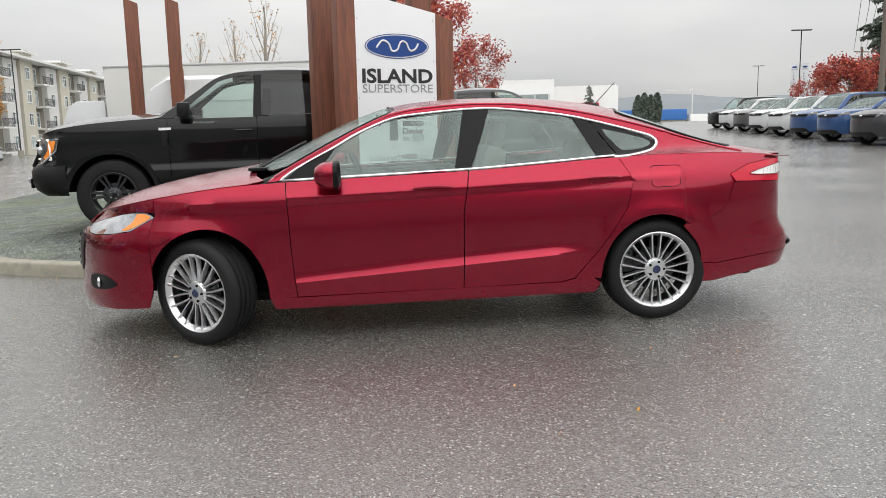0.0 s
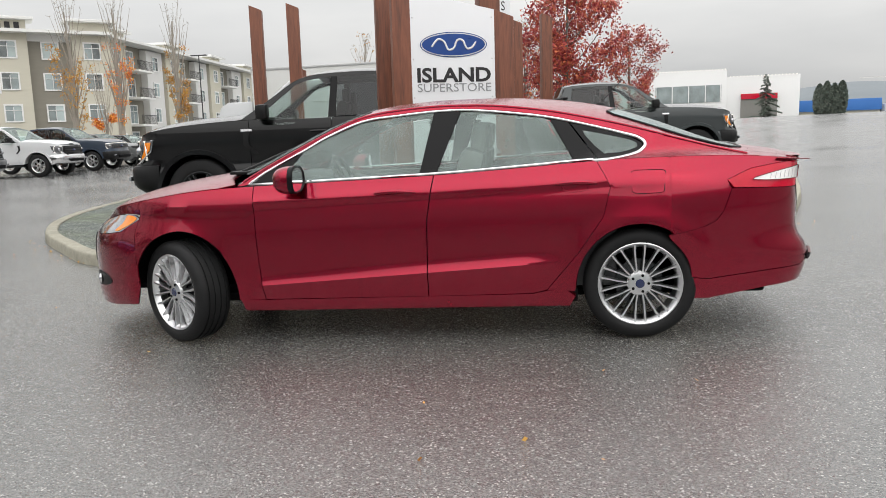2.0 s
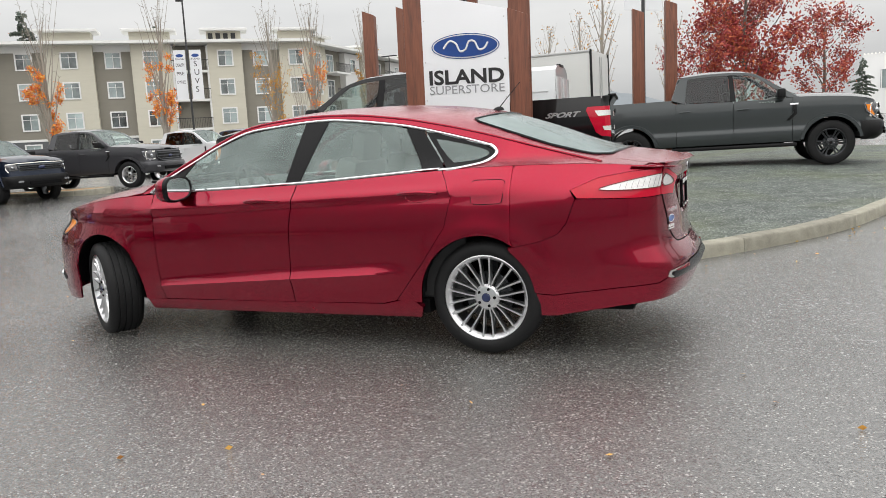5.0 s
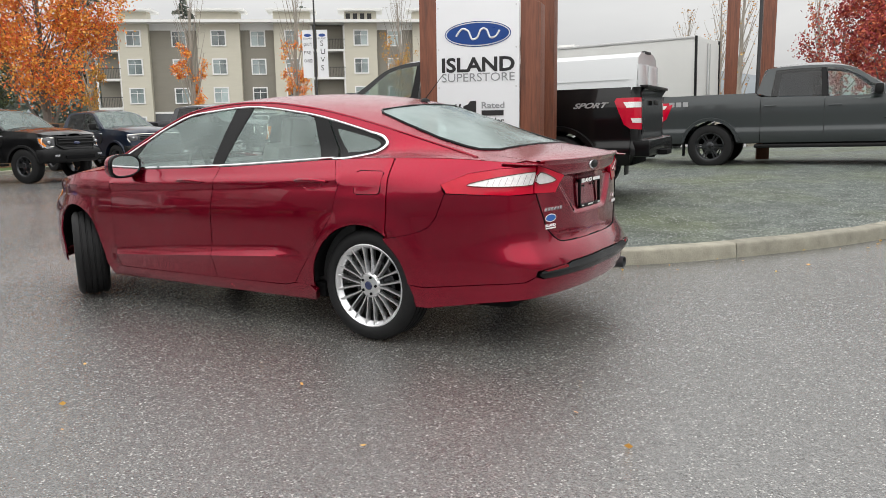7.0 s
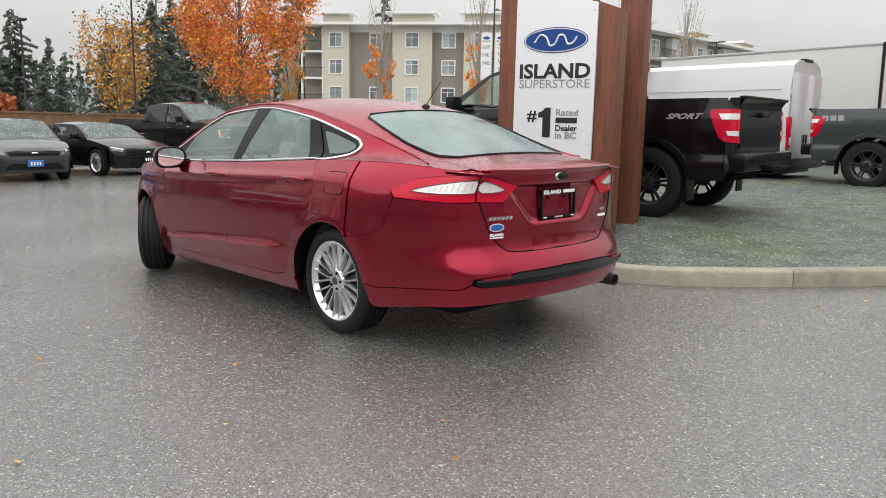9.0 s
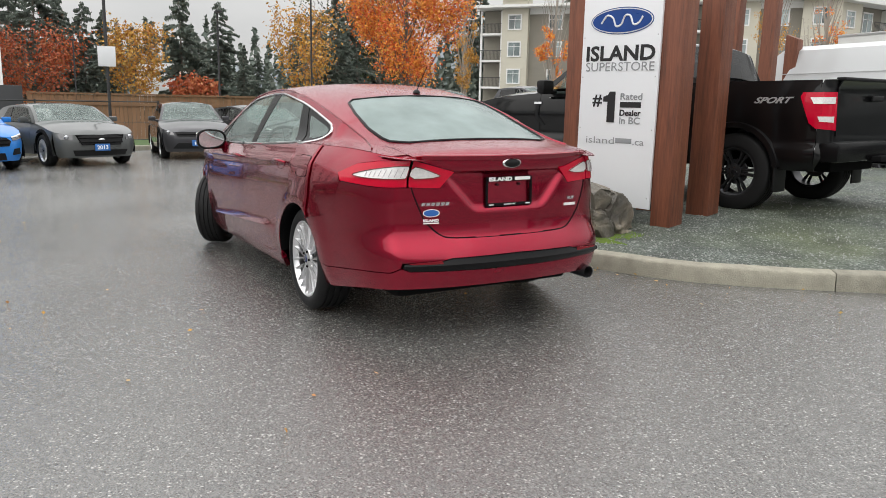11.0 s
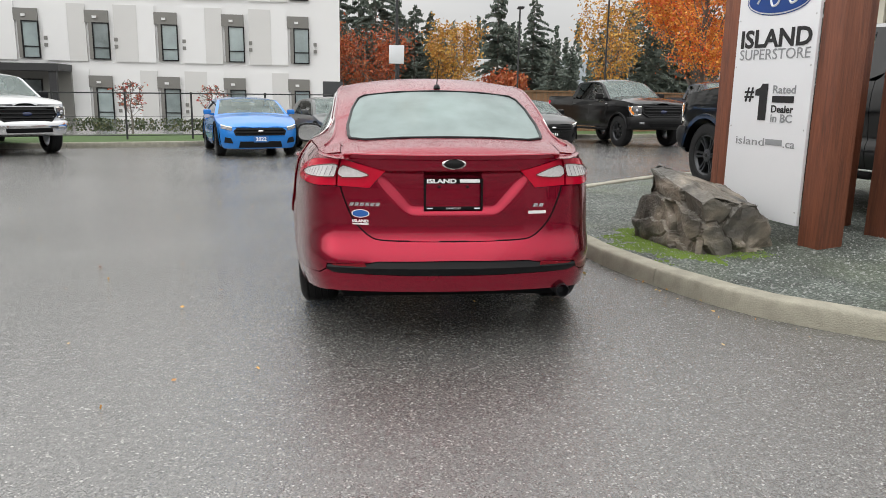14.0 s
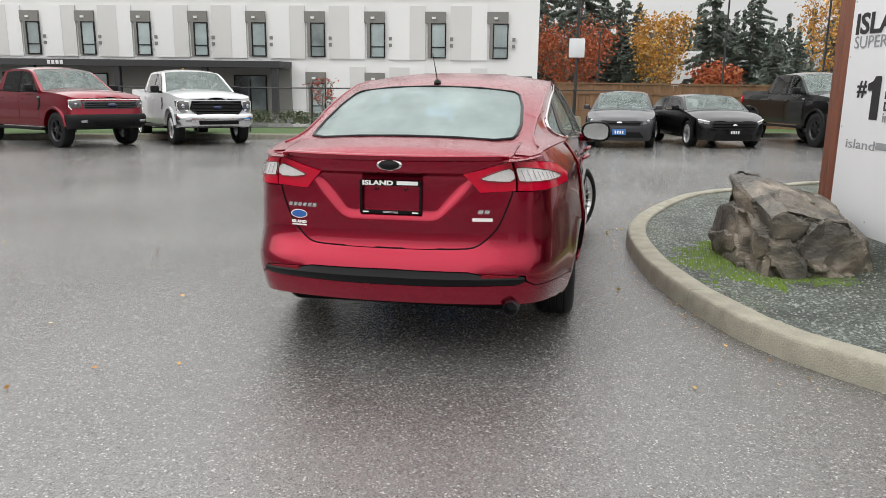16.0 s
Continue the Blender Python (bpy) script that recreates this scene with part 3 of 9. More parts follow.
kerb_run("leaf_island_kerb", "concrete kerb round a small leaf-strewn island", [(-21.6, 16.42), (-20.0, 16.50), (-18.4, 16.55), (-17.3, 16.75), (-16.6, 17.2), (-16.42, 17.55), (-16.75, 17.72), (-17.5, 17.55), (-18.6, 17.32), (-20.2, 17.0), (-21.6, 16.75)], 1, 2.0)
M_LEAFBED = surface("fallen_leaves", (0.16, 0.075, 0.035), 0.9, var=0.7, scale=9, fine=40, bump=1.0, tint=(0.36, 0.22, 0.12))
bm = panel([(-21.6, 16.5), (-20.0, 16.58), (-18.4, 16.65), (-17.35, 16.86), (-16.75, 17.26), (-16.6, 17.5), (-16.8, 17.58), (-17.5, 17.42), (-18.6, 17.2), (-20.2, 16.9), (-21.6, 16.66)], lambda x, y: Vector((x, y, ground_z(x, y) + 0.12)), 0.5, 0.1, heart=(1, -50))
solid("leaf_litter", bm, M_LEAFBED, "bed of brown fallen leaves", "leaves", kind="structure")

# ---- the red saloon: its surface ----
# x forward from the middle of the wheelbase, y to the car's left, z up
CAR_F = curve_fn((0.15, 2.30), (0.20, 2.375), (0.30, 2.375), (0.36, 2.36), (0.50, 2.36), (0.62, 2.345), (0.70, 2.29), (0.78, 2.17))
CAR_R = curve_fn((0.18, 2.40), (0.26, 2.46), (0.36, 2.50), (0.44, 2.508), (0.475, 2.502), (0.51, 2.482), (0.57, 2.442), (0.64, 2.432), (0.72, 2.435), (0.86, 2.43), (0.95, 2.445), (1.02, 2.45))
CAR_W = curve_fn((0.15, 0.82), (0.18, 0.855), (0.22, 0.878), (0.26, 0.893), (0.36, 0.912), (0.45, 0.922), (0.60, 0.923), (0.75, 0.917), (0.86, 0.908), (0.90, 0.893), (0.96, 0.862), (1.00, 0.838), (1.06, 0.79))
CAR_TOP = curve_fn((-2.45, 0.990), (-2.30, 1.0), (-2.1, 1.018), (-1.9, 1.03), (-1.5, 1.036), (-1.17, 1.029), (-0.83, 1.012), (-0.24, 0.984), (0.56, 0.966), (0.95, 0.957), (1.2, 0.943), (1.6, 0.893), (1.9, 0.838), (2.1, 0.79), (2.2, 0.755), (2.3, 0.70), (2.42, 0.66))
CAR_RAIL = curve_fn((-2.12, 1.016), (-1.95, 1.058), (-1.7, 1.128), (-1.42, 1.212), (-1.12, 1.288), (-0.87, 1.338), (-0.5, 1.381), (-0.29, 1.387), (0.0, 1.372), (0.2, 1.342), (0.35, 1.285), (0.563, 1.182), (0.813, 1.052), (0.98, 0.957))
CAR_MID = curve_fn((-2.47, 0.990), (-2.44, 0.998), (-2.36, 1.032), (-2.2, 1.06), (-2.05, 1.085), (-1.9, 1.135), (-1.6, 1.255), (-1.25, 1.365), (-0.9, 1.418), (-0.6, 1.438), (-0.3, 1.442), (0.0, 1.428), (0.191, 1.402), (0.435, 1.33), (0.70, 1.215), (0.95, 1.095), (1.05, 1.055), (1.2, 1.03), (1.6, 0.972), (1.9, 0.905), (2.1, 0.835), (2.22, 0.765), (2.30, 0.70), (2.36, 0.64))
CAR_PLAN = ((2.37, 0.0), (2.36, 0.12), (2.32, 0.25), (2.25, 0.40), (2.15, 0.56), (2.04, 0.69), (1.91, 0.785), (1.75, 0.86), (1.55, 0.928), (1.35, 0.97), (1.1, 0.99), (0.8, 1.0), (-1.4, 1.0), (-1.6, 0.985), (-1.8, 0.956), (-2.0, 0.915), (-2.2, 0.86), (-2.32, 0.80), (-2.40, 0.72), (-2.455, 0.55), (-2.49, 0.33), (-2.505, 0.15), (-2.505, 0.0))


def _plan_table():
    """The plan outline as points along q: q is x along the straight sides and goes on by length round the corners."""
    x = [p[0] for p in CAR_PLAN]
    y = [p[1] * 0.92 for p in CAR_PLAN]
    # rounded by Catmull-Rom, then spaced by length
    px, py = [], []
    n = len(x)
    for i in range(n - 1):
        for k in range(12):
            s = k / 12
            p0 = (x[i - 1], y[i - 1]) if i else (x[1], -y[1])
            p3 = (x[i + 2], y[i + 2]) if i + 2 < n else (x[n - 2], -y[n - 2])
            a, b = (x[i], y[i]), (x[i + 1], y[i + 1])
            f = [0.5 * (2 * a[c] + (b[c] - p0[c]) * s + (2 * p0[c] - 5 * a[c] + 4 * b[c] - p3[c]) * s * s + (3 * a[c] - p0[c] - 3 * b[c] + p3[c]) * s ** 3) for c in (0, 1)]
            px.append(f[0])
            py.append(max(0.0, f[1]))
    px.append(x[-1])
    py.append(0.0)
    px, py = np.array(px), np.array(py)
    run = np.concatenate([[0], np.cumsum(np.hypot(np.diff(px), np.diff(py)))])
    at0 = np.interp(0, -px, run)
    return at0 - run, px, py / 0.92


CAR_Q, CAR_QX, CAR_QE = _plan_table()
CAR_Q, CAR_QX, CAR_QE = CAR_Q[::-1], CAR_QX[::-1], CAR_QE[::-1]      # rising q: rear to front
CAR_QMIN, CAR_QMAX = float(CAR_Q[0]), float(CAR_Q[-1])


def car_low(q, z, side=1):
    """The wrap of the lower body: q along the car and round its corners, z the height."""
    xr = float(np.interp(q, CAR_Q, CAR_QX))
    e = float(np.interp(q, CAR_Q, CAR_QE))
    if xr > 1.2:
        x = 1.2 + (xr - 1.2) * (CAR_F(z) - 1.2) / 1.17
    elif xr < -1.4:
        x = -1.4 + (xr + 1.4) * (CAR_R(z) - 1.4) / 1.105
    else:
        x = xr
    w = CAR_W(z)
    # ridge low on the doors, shadow line under the belt, swell round the wheels
    fade = max(0.0, min(1.0, (0.92 - x) / 0.1)) * max(0.0, min(1.0, (x + 1.0) / 0.25))
    zl = 0.405 + (0.0 - x) * 0.058
    t = max(0.0, 1 - (z - zl) / 0.075) if z > zl else max(0.0, 1 - (zl - z) / 0.13)
    w += 0.023 * fade * t * t
    zu = 0.892 - (x - 0.0) * 0.028
    fade2 = max(0.0, min(1.0, (1.75 - x) / 0.3)) * max(0.0, min(1.0, (x + 1.9) / 0.3))
    if z > zu:
        w += 0.013 * fade2 * max(0.0, 1 - (z - zu) / 0.04)
    else:
        w += 0.013 * fade2 * (1 - 1.45 * (zu - z) / 0.05 if zu - z < 0.05 else -0.45 * max(0.0, 1 - (zu - z - 0.05) / 0.12))
    for ax in (1.425, -1.425):
        r = math.hypot(x - ax, z - 0.31)
        w += 0.012 * max(0.0, 1 - abs(r - 0.375) / 0.09) * (1 if z > 0.1 else 0)
    return Vector((x, side * e * w, z))


def car_house(x, z, side=1):
    """The sides of the cabin above the belt."""
    zt = CAR_TOP(x)
    d = z - zt
    yb = car_low(car_q(x, zt), zt, 1).y - 0.004
    # behind the rear door the pillar stands inboard, over a shoulder
    tuck = float(np.interp(-x, (0.8, 1.3, 1.6, 2.1), (0.0, 0.06, 0.10, 0.12))) * (1 - math.exp(-max(0.0, d) / 0.025))
    return Vector((x, side * (yb - tuck - 0.40 * d - 0.24 * d * abs(d)), z))


def car_q(x, z):
    """The q at which the wrap reaches x at the height z."""
    if x > 1.2:
        xr = 1.2 + (x - 1.2) * 1.17 / (CAR_F(z) - 1.2)
    elif x < -1.4:
        xr = -1.4 + (x + 1.4) * 1.105 / (CAR_R(z) - 1.4)
    else:
        xr = x
    return float(np.interp(xr, CAR_QX, CAR_Q))


def car_edge(x):
    """Half width and height of the edge of the car's upper skin at x."""
    zr = CAR_RAIL(x) if -2.12 < x < 0.98 else 0.0
    zt = CAR_TOP(x)
    if zr > zt:
        p = car_house(x, zr)
        return p.y, zr
    return car_low(car_q(x, zt), zt).y, zt


def car_skin(x, y):
    """The upper skin (bonnet, windscreen, roof, rear window, boot) over x, y."""
    ye, ze = car_edge(x)
    k = min(1.0, abs(y) / max(ye, 0.02))
    p = 2.4
    return Vector((x, y, ze + (CAR_MID(x) - ze) * (1 - k ** p)))


def car_wrap(q, z):
    """car_low carried over the middle of the nose and of the tail on to the other side."""
    if q < CAR_QMIN:
        return car_low(2 * CAR_QMIN - q, z, -1)
    if q > CAR_QMAX:
        return car_low(2 * CAR_QMAX - q, z, -1)
    return car_low(q, z, 1)


def arc(cx, cz, r, a0, a1, n=22, rz=None):
    return [(cx + r * math.cos(radians(a0 + (a1 - a0) * k / n)), cz + (rz or r) * math.sin(radians(a0 + (a1 - a0) * k / n))) for k in range(n + 1)]


def along(f, a, b, n, dz=0.0):
    return [(a + (b - a) * k / n, f(a + (b - a) * k / n) + dz) for k in range(n + 1)]


def top_q(q):
    """Height of the upper border of the wrap at q."""
    z = CAR_TOP(float(np.interp(q, CAR_Q, CAR_QX)))
    for _ in range(16):
        z = 0.5 * (z + CAR_TOP(car_low(q, z).x))
    return z


def soft(poly, n=2):
    """An outline with its corners cut round."""
    for _ in range(n):
        out = []
        for i, (a, b) in enumerate(poly):
            c, d = poly[(i + 1) % len(poly)]
            out += [(a * 0.75 + c * 0.25, b * 0.75 + d * 0.25), (a * 0.25 + c * 0.75, b * 0.25 + d * 0.75)]
        poly = out
    return poly


def mirror_tail(half):
    """A half outline from the middle of the tail round to the middle again, as a whole."""
    return half + [(2 * CAR_QMIN - q, z) for q, z in reversed(half)]


def mirror_nose(half):
    return half + [(2 * CAR_QMAX - q, z) for q, z in reversed(half)]


def wheel_rim(bm, r=0.243, pairs=10, dish=0.03):
    """A rim whose face looks along +y: barrel, lip and paired slim spokes."""
    lathe(bm, [(r - 0.006, -0.17), (r - 0.022, -0.16), (r - 0.028, -0.02), (r - 0.016, 0.002), (r - 0.004, 0.012), (r + 0.003, 0.010), (r + 0.004, -0.004), (r - 0.002, -0.012), (r - 0.002, -0.165)], 64)
    lathe(bm, [(0.0, 0.004), (0.034, 0.004), (0.062, -0.002), (0.074, -0.014), (0.07, -0.05), (0.0, -0.05)], 32)
    for k in range(pairs):
        for s in (-1, 1):
            a0 = 2 * math.pi * k / pairs + s * 0.075
            a1 = 2 * math.pi * k / pairs + s * 0.185
            w0, w1 = 0.0075, 0.0085
            pts = [(0.055, a0, -0.008, w0), (0.12, a0 + (a1 - a0) * 0.45, 0.0 - dish * 0.3, w0), (0.19, a0 + (a1 - a0) * 0.85, -0.004, w1), (r - 0.012, a1, 0.004, w1 * 1.25)]
            rows = []
            for rr, a, h, w in pts:
                c, sn = math.cos(a), math.sin(a)
                t = (-sn, c)
                rows.append([bm.verts.new((rr * c + t[0] * o * w, h + d, rr * sn + t[1] * o * w)) for o, d in ((-1.25, -0.026), (-0.55, 0.002), (0.55, 0.002), (1.25, -0.026))])
            for i in range(3):
                for j in range(3):
                    bm.faces.new((rows[i][j], rows[i][j + 1], rows[i + 1][j + 1], rows[i + 1][j]))
    bmesh.ops.recalc_face_normals(bm, faces=bm.faces)
    return bm


def tyre(bm, r=0.325, w=0.23, rim=0.238, grooves=4):
    """A tyre about the y axis, with grooved tread and rounded shoulders, its outer face at y = 0.02."""
    o, i = 0.022, 0.022 - w
    prof = [(rim, o - 0.018), (rim + 0.012, o - 0.004), (rim + 0.035, o), (r - 0.030, o - 0.004), (r - 0.010, o - 0.018), (r - 0.002, o - 0.034)]
    span = w - 0.068
    y0 = o - 0.034
    for g in range(grooves):
        c = y0 - span * (g + 0.5) / grooves
        prof += [(r, c + 0.007), (r - 0.008, c + 0.005), (r - 0.008, c - 0.005), (r, c - 0.007)]
    prof += [(r - 0.002, i + 0.034), (r - 0.010, i + 0.018), (r - 0.030, i + 0.004), (rim + 0.035, i), (rim, i + 0.018)]
    return lathe(bm, prof, 72)


def add_wheel(car, x, y, z, side, steer=0.0, r=0.325, rim=0.238, style="pairs", rim_mat=None, w=0.23, name="wheel"):
    """A wheel as a part of a vehicle, with tyre, rim, centre cap, brake disc and nuts under it."""
    m = pose(x, y, z, 0, 0, steer + (0 if side > 0 else 180))
    bm = bmesh.new()
    lathe(bm, [(0.0, -0.055), (0.135, -0.055), (0.14, -0.06), (0.14, -0.075), (0.0, -0.075)], 32)
    wheel = part(name, bm, M_ALLOY_DK, car, "", True, m)
    bm = tyre(bmesh.new(), r, w, rim)
    part("tyre", bm, M_RUBBER, wheel)
    bm = bmesh.new()
    if style == "pairs":
        wheel_rim(bm, rim + 0.004)
    else:
        truck_rim(bm, rim + 0.004, style)
    part("rim", bm, rim_mat or M_ALLOY, wheel, split=0.5)
    bm = bmesh.new()
    lathe(bm, [(0.0, 0.010), (0.022, 0.009), (0.027, 0.003)], 20)
    part("centre_cap", bm, M_NAVY if style == "pairs" else M_BLACK, wheel)
    for k in range(5):
        a = 2 * math.pi * (k + 0.5) / 5
        bm = bmesh.new()
        cyl(bm, (0.049 * math.cos(a), -0.004, 0.049 * math.sin(a)), (0.049 * math.cos(a), 0.007, 0.049 * math.sin(a)), 0.0095, 0.008, 6)
        part("wheel_nut", bm, M_DARK if style == "pairs" else M_CHROME, wheel)
    return wheel


def truck_rim(bm, r, style):
    """A rim with broad spokes: style is the number of spokes."""
    lathe(bm, [(r - 0.006, -0.2), (r - 0.022, -0.19), (r - 0.03, -0.02), (r - 0.016, 0.002), (r - 0.004, 0.012), (r + 0.003, 0.010), (r + 0.004, -0.004), (r - 0.002, -0.19)], 48)
    lathe(bm, [(0.0, 0.0), (0.05, 0.0), (0.085, -0.01), (0.09, -0.05), (0.0, -0.05)], 32)
    for k in range(style):
        a = 2 * math.pi * k / style
        for s in (-1, 1):
            rows = []
            for rr, off, h, w in ((0.06, 0.016, -0.012, 0.013), (0.14, 0.021, -0.016, 0.013), (r - 0.012, 0.034, 0.002, 0.017)):
                c, sn = math.cos(a), math.sin(a)
                rows.append([bm.verts.new((rr * c - sn * (s * off + o * w), h + d, rr * sn + c * (s * off + o * w))) for o, d in ((-1.2, -0.03), (-0.7, 0.0), (0.7, 0.0), (1.2, -0.03))])
            for i in range(2):
                for j in range(3):
                    bm.faces.new((rows[i][j], rows[i][j + 1], rows[i + 1][j + 1], rows[i + 1][j]))
    bmesh.ops.recalc_face_normals(bm, faces=bm.faces)
    return bm


RED_M = Matrix.Translation((0.215, 6.243, 0.006)) @ on_ground(0.215, 6.243, 186.0).to_3x3().to_4x4()
red = thing("saloon_car", RED_M, "ruby red four-door saloon, wet with rain, front wheels turned", "car")


def tail_fn(depth):
    """The tail of the wrap with the hollow for the number plate pressed in."""
    def f(q, z):
        p = car_wrap(q, z)
        dq = abs(q - CAR_QMIN)
        h = 0.235 + (z - 0.705) / 0.18 * 0.165

        def sm(t):
            t = max(0.0, min(1.0, t))
            return t * t * (3 - 2 * t)
        k = sm((h - dq) / 0.06 + 0.4) * sm((z - 0.685) / 0.045) * sm((0.93 - z) / 0.035)
        p.x += depth * k
        return p
    return f


def build_red():
    g = 0.0028
    # bonnet
    xs = np.linspace(2.318, 1.10, 26)
    side_y = [(float(x), max(0.0, car_edge(float(x))[0] - 0.012)) for x in xs]
    rear = [(1.055, 0.70), (1.085, 0.45), (1.10, 0.2), (1.105, 0.0)]
    half = side_y + [(1.0, car_edge(1.0)[0] - 0.05)] + rear
    poly = half + [(x, -y) for x, y in reversed(half[:-1])]
    part("bonnet", panel(poly, car_skin, 0.05), M_RED, red)
    # windscreen
    ws = [(1.10, 0.0), (1.085, 0.3), (1.03, 0.55), (0.95, 0.70)] + [(float(x), car_edge(float(x))[0] - 0.05) for x in np.linspace(0.85, 0.24, 9)] + [(0.19, 0.5), (0.215, 0.25), (0.22, 0.0)]
    part("windscreen", panel(ws + [(x, -y) for x, y in reversed(ws[1:-1])], car_skin, 0.06, 0.005), M_GLASS_SIDE, red)
    # roof skin: pillars by the windscreen, roof, pillars by the rear window down to the boot
    gl = [(-1.36, 0.0), (-1.345, 0.27), (-1.285, 0.475), (-1.32, 0.515), (-1.5, 0.548), (-1.75, 0.568), (-1.93, 0.56), (-2.0, 0.545), (-2.075, 0.46), (-2.095, 0.25), (-2.10, 0.0)]
    roof = [(float(x), car_edge(float(x))[0] - 0.001) for x in np.linspace(0.97, -2.28, 66)]
    inner = [(-2.30, 0.59), (-2.02, 0.60)] + [(x - 0.006, y + 0.008) for x, y in reversed(gl[2:8])] + [(-1.275, 0.46), (-1.335, 0.27), (-1.35, 0.0)]
    half = [(0.215, 0.0), (0.21, 0.25), (0.185, 0.505)] + [(float(x), car_edge(float(x))[0] - 0.045) for x in np.linspace(0.24, 0.93, 10)] + roof + inner
    part("roof", panel(half + [(x, -y) for x, y in reversed(half[1:-1])], car_skin, 0.02, 0.004), M_RED, red)
    part("rear_window", panel(gl + [(x, -y) for x, y in reversed(gl[1:-1])], car_skin, 0.06, 0.005), M_GLASS_REAR, red, "rain-flecked rear window")
    ring = [car_skin(x, y) + Vector((0, 0, 0.001)) for x, y in gl + [(x, -y) for x, y in reversed(gl[1:-1])]]
    part("rear_window_seal", tube(bmesh.new(), ring, 0.009, 8, True), M_TRIM, red)
    ring = [car_skin(x, y) + Vector((0, 0, 0.001)) for x, y in ws + [(x, -y) for x, y in reversed(ws[1:-1])]]
    part("windscreen_seal", tube(bmesh.new(), ring, 0.0065, 6, True), M_TRIM, red)
    # boot: deck and face
    deck = [(-2.105, 0.0), (-2.10, 0.25), (-2.08, 0.465), (-2.005, 0.552), (-2.02, 0.597), (-2.295, 0.587), (-2.345, 0.578)]
    edge = [(float(x), car_edge(float(x))[0] - 0.002) for x in np.linspace(-2.36, -2.448, 14)]
    edge = [p for p in edge if p[1] < 0.578]
    deck = deck + edge + [(-2.449, 0.0)]
    boot = part("boot_lid", panel(deck + [(x, -y) for x, y in reversed(deck[1:-1])], car_skin, 0.04), M_RED, red)
    for sg in (1, -1):
        corner = [(-2.22, 0.54), (-2.22, 0.72), (-2.34, 0.67), (-2.43, 0.61), (-2.446, 0.54)]
        part("deck_corner", panel(corner, lambda x, y, sg=sg: car_skin(x, sg * y) - Vector((0, 0, 0.006)), 0.04, 0.004), M_RED, red)
    q0 = CAR_QMIN
    lip = [(q, top_q(q)) for q in np.linspace(q0, -2.565, 12)]
    face = lip + [(-2.57, 0.972), (-2.565, 0.985)] + [(-2.66, 0.962), (-2.837, 0.917), (-2.761, 0.826), (-2.6, 0.836), (-2.62, 0.78), (-2.671, 0.67), (-2.721, 0.61), (-2.791, 0.562), (-2.907, 0.553), (q0, 0.550)]
    part("boot_face", panel(mirror_tail(face[:-1] + [(q0 - 0.0, 0.550)]), tail_fn(0.024), 0.0125, 0.012), M_RED, boot)
    def proud(q, z, k):
        """A point of the tail moved out along its level normal."""
        p, a = car_wrap(q, z), car_wrap(q + 0.01, z)
        n = Vector(((a - p).y, -(a - p).x, 0)).normalized()
        return p + n * (k if n.dot(Vector((p.x, p.y * 1.5, 0))) > 0 else -k)
    seam = smooth_line(face[17:-1], 4) + [(q0, 0.550)]
    gap = [proud(q, z, 0.0005) for q, z in mirror_tail(seam)]
    part("boot_seam", tube(bmesh.new(), gap, 0.004, 5), M_DARK, boot)
    # raised lip along the rear edge of the boot
    bm = bmesh.new()
    rows = []
    for q in np.linspace(-2.575, 2 * q0 + 2.575, 49):
        z = top_q(q if q > q0 else 2 * q0 - q)
        e, f_ = proud(q, z, 0.0), proud(q, z, 1.0) - proud(q, z, 0.0)
        k = min(1.0, (0.62 - abs(e.y)) / 0.12 + 0.15)
        rows.append([bm.verts.new(e + f_ * d * k + Vector((0, 0, h * k))) for d, h in ((-0.10, 0.016), (-0.05, 0.016), (0.012, 0.017), (0.020, 0.011), (0.016, 0.002), (-0.004, -0.020))])
    for a, b in zip(rows, rows[1:]):
        for k in range(5):
            bm.faces.new((a[k], a[k + 1], b[k + 1], b[k]))
    bmesh.ops.recalc_face_normals(bm, faces=bm.faces)
    part("boot_lip", bm, M_RED, boot)
    # rear bumper: upper skin, lower lip, dark strip
    up = [(-1.799, 0.345), (-1.895, 0.336), (-2.243, 0.367), (-2.454, 0.378), (-2.514, 0.405), (-2.524, 0.433), (-2.751, 0.442), (-2.806, 0.453), (q0, 0.458)]
    topb = [(q0, 0.5465), (-2.907, 0.549), (-2.796, 0.558), (-2.726, 0.606), (-2.676, 0.668), (-2.625, 0.778), (-2.605, 0.832), (-2.429, 0.832), (-2.192, 0.841), (-2.060, 0.8445), (-2.0035, 0.717), (-1.957, 0.6645), (-1.896, 0.6395), (-1.826, 0.6218), (-1.72, 0.6035), (-1.660, 0.5935)]
    ar = [p for p in arc(-1.42, 0.305, 0.372, 128, 174, 10)]
    half = topb + ar[1:] + up
    whole = topb + [p for p in ar[1:] if p[0] < -1.6] + up
    part("rear_bumper", panel(mirror_tail(whole), car_wrap, 0.05, 0.012), M_RED, red)
    low = [(q0, 0.376), (-2.942, 0.377), (-2.565, 0.384), (-2.519, 0.400), (-2.459, 0.373), (-2.243, 0.362), (-1.895, 0.331), (-1.799, 0.340), (-1.804, 0.215), (-1.925, 0.212), (-2.268, 0.262), (-2.54, 0.282), (-2.958, 0.284), (q0, 0.284)]
    part("bumper_lip", panel(mirror_tail(low), car_wrap, 0.05, 0.012), M_RED, red)
    strip = [(q0, 0.455), (-2.806, 0.450), (-2.751, 0.439), (-2.53, 0.430), (-2.519, 0.408), (-2.565, 0.388), (-2.942, 0.381), (q0, 0.380)]

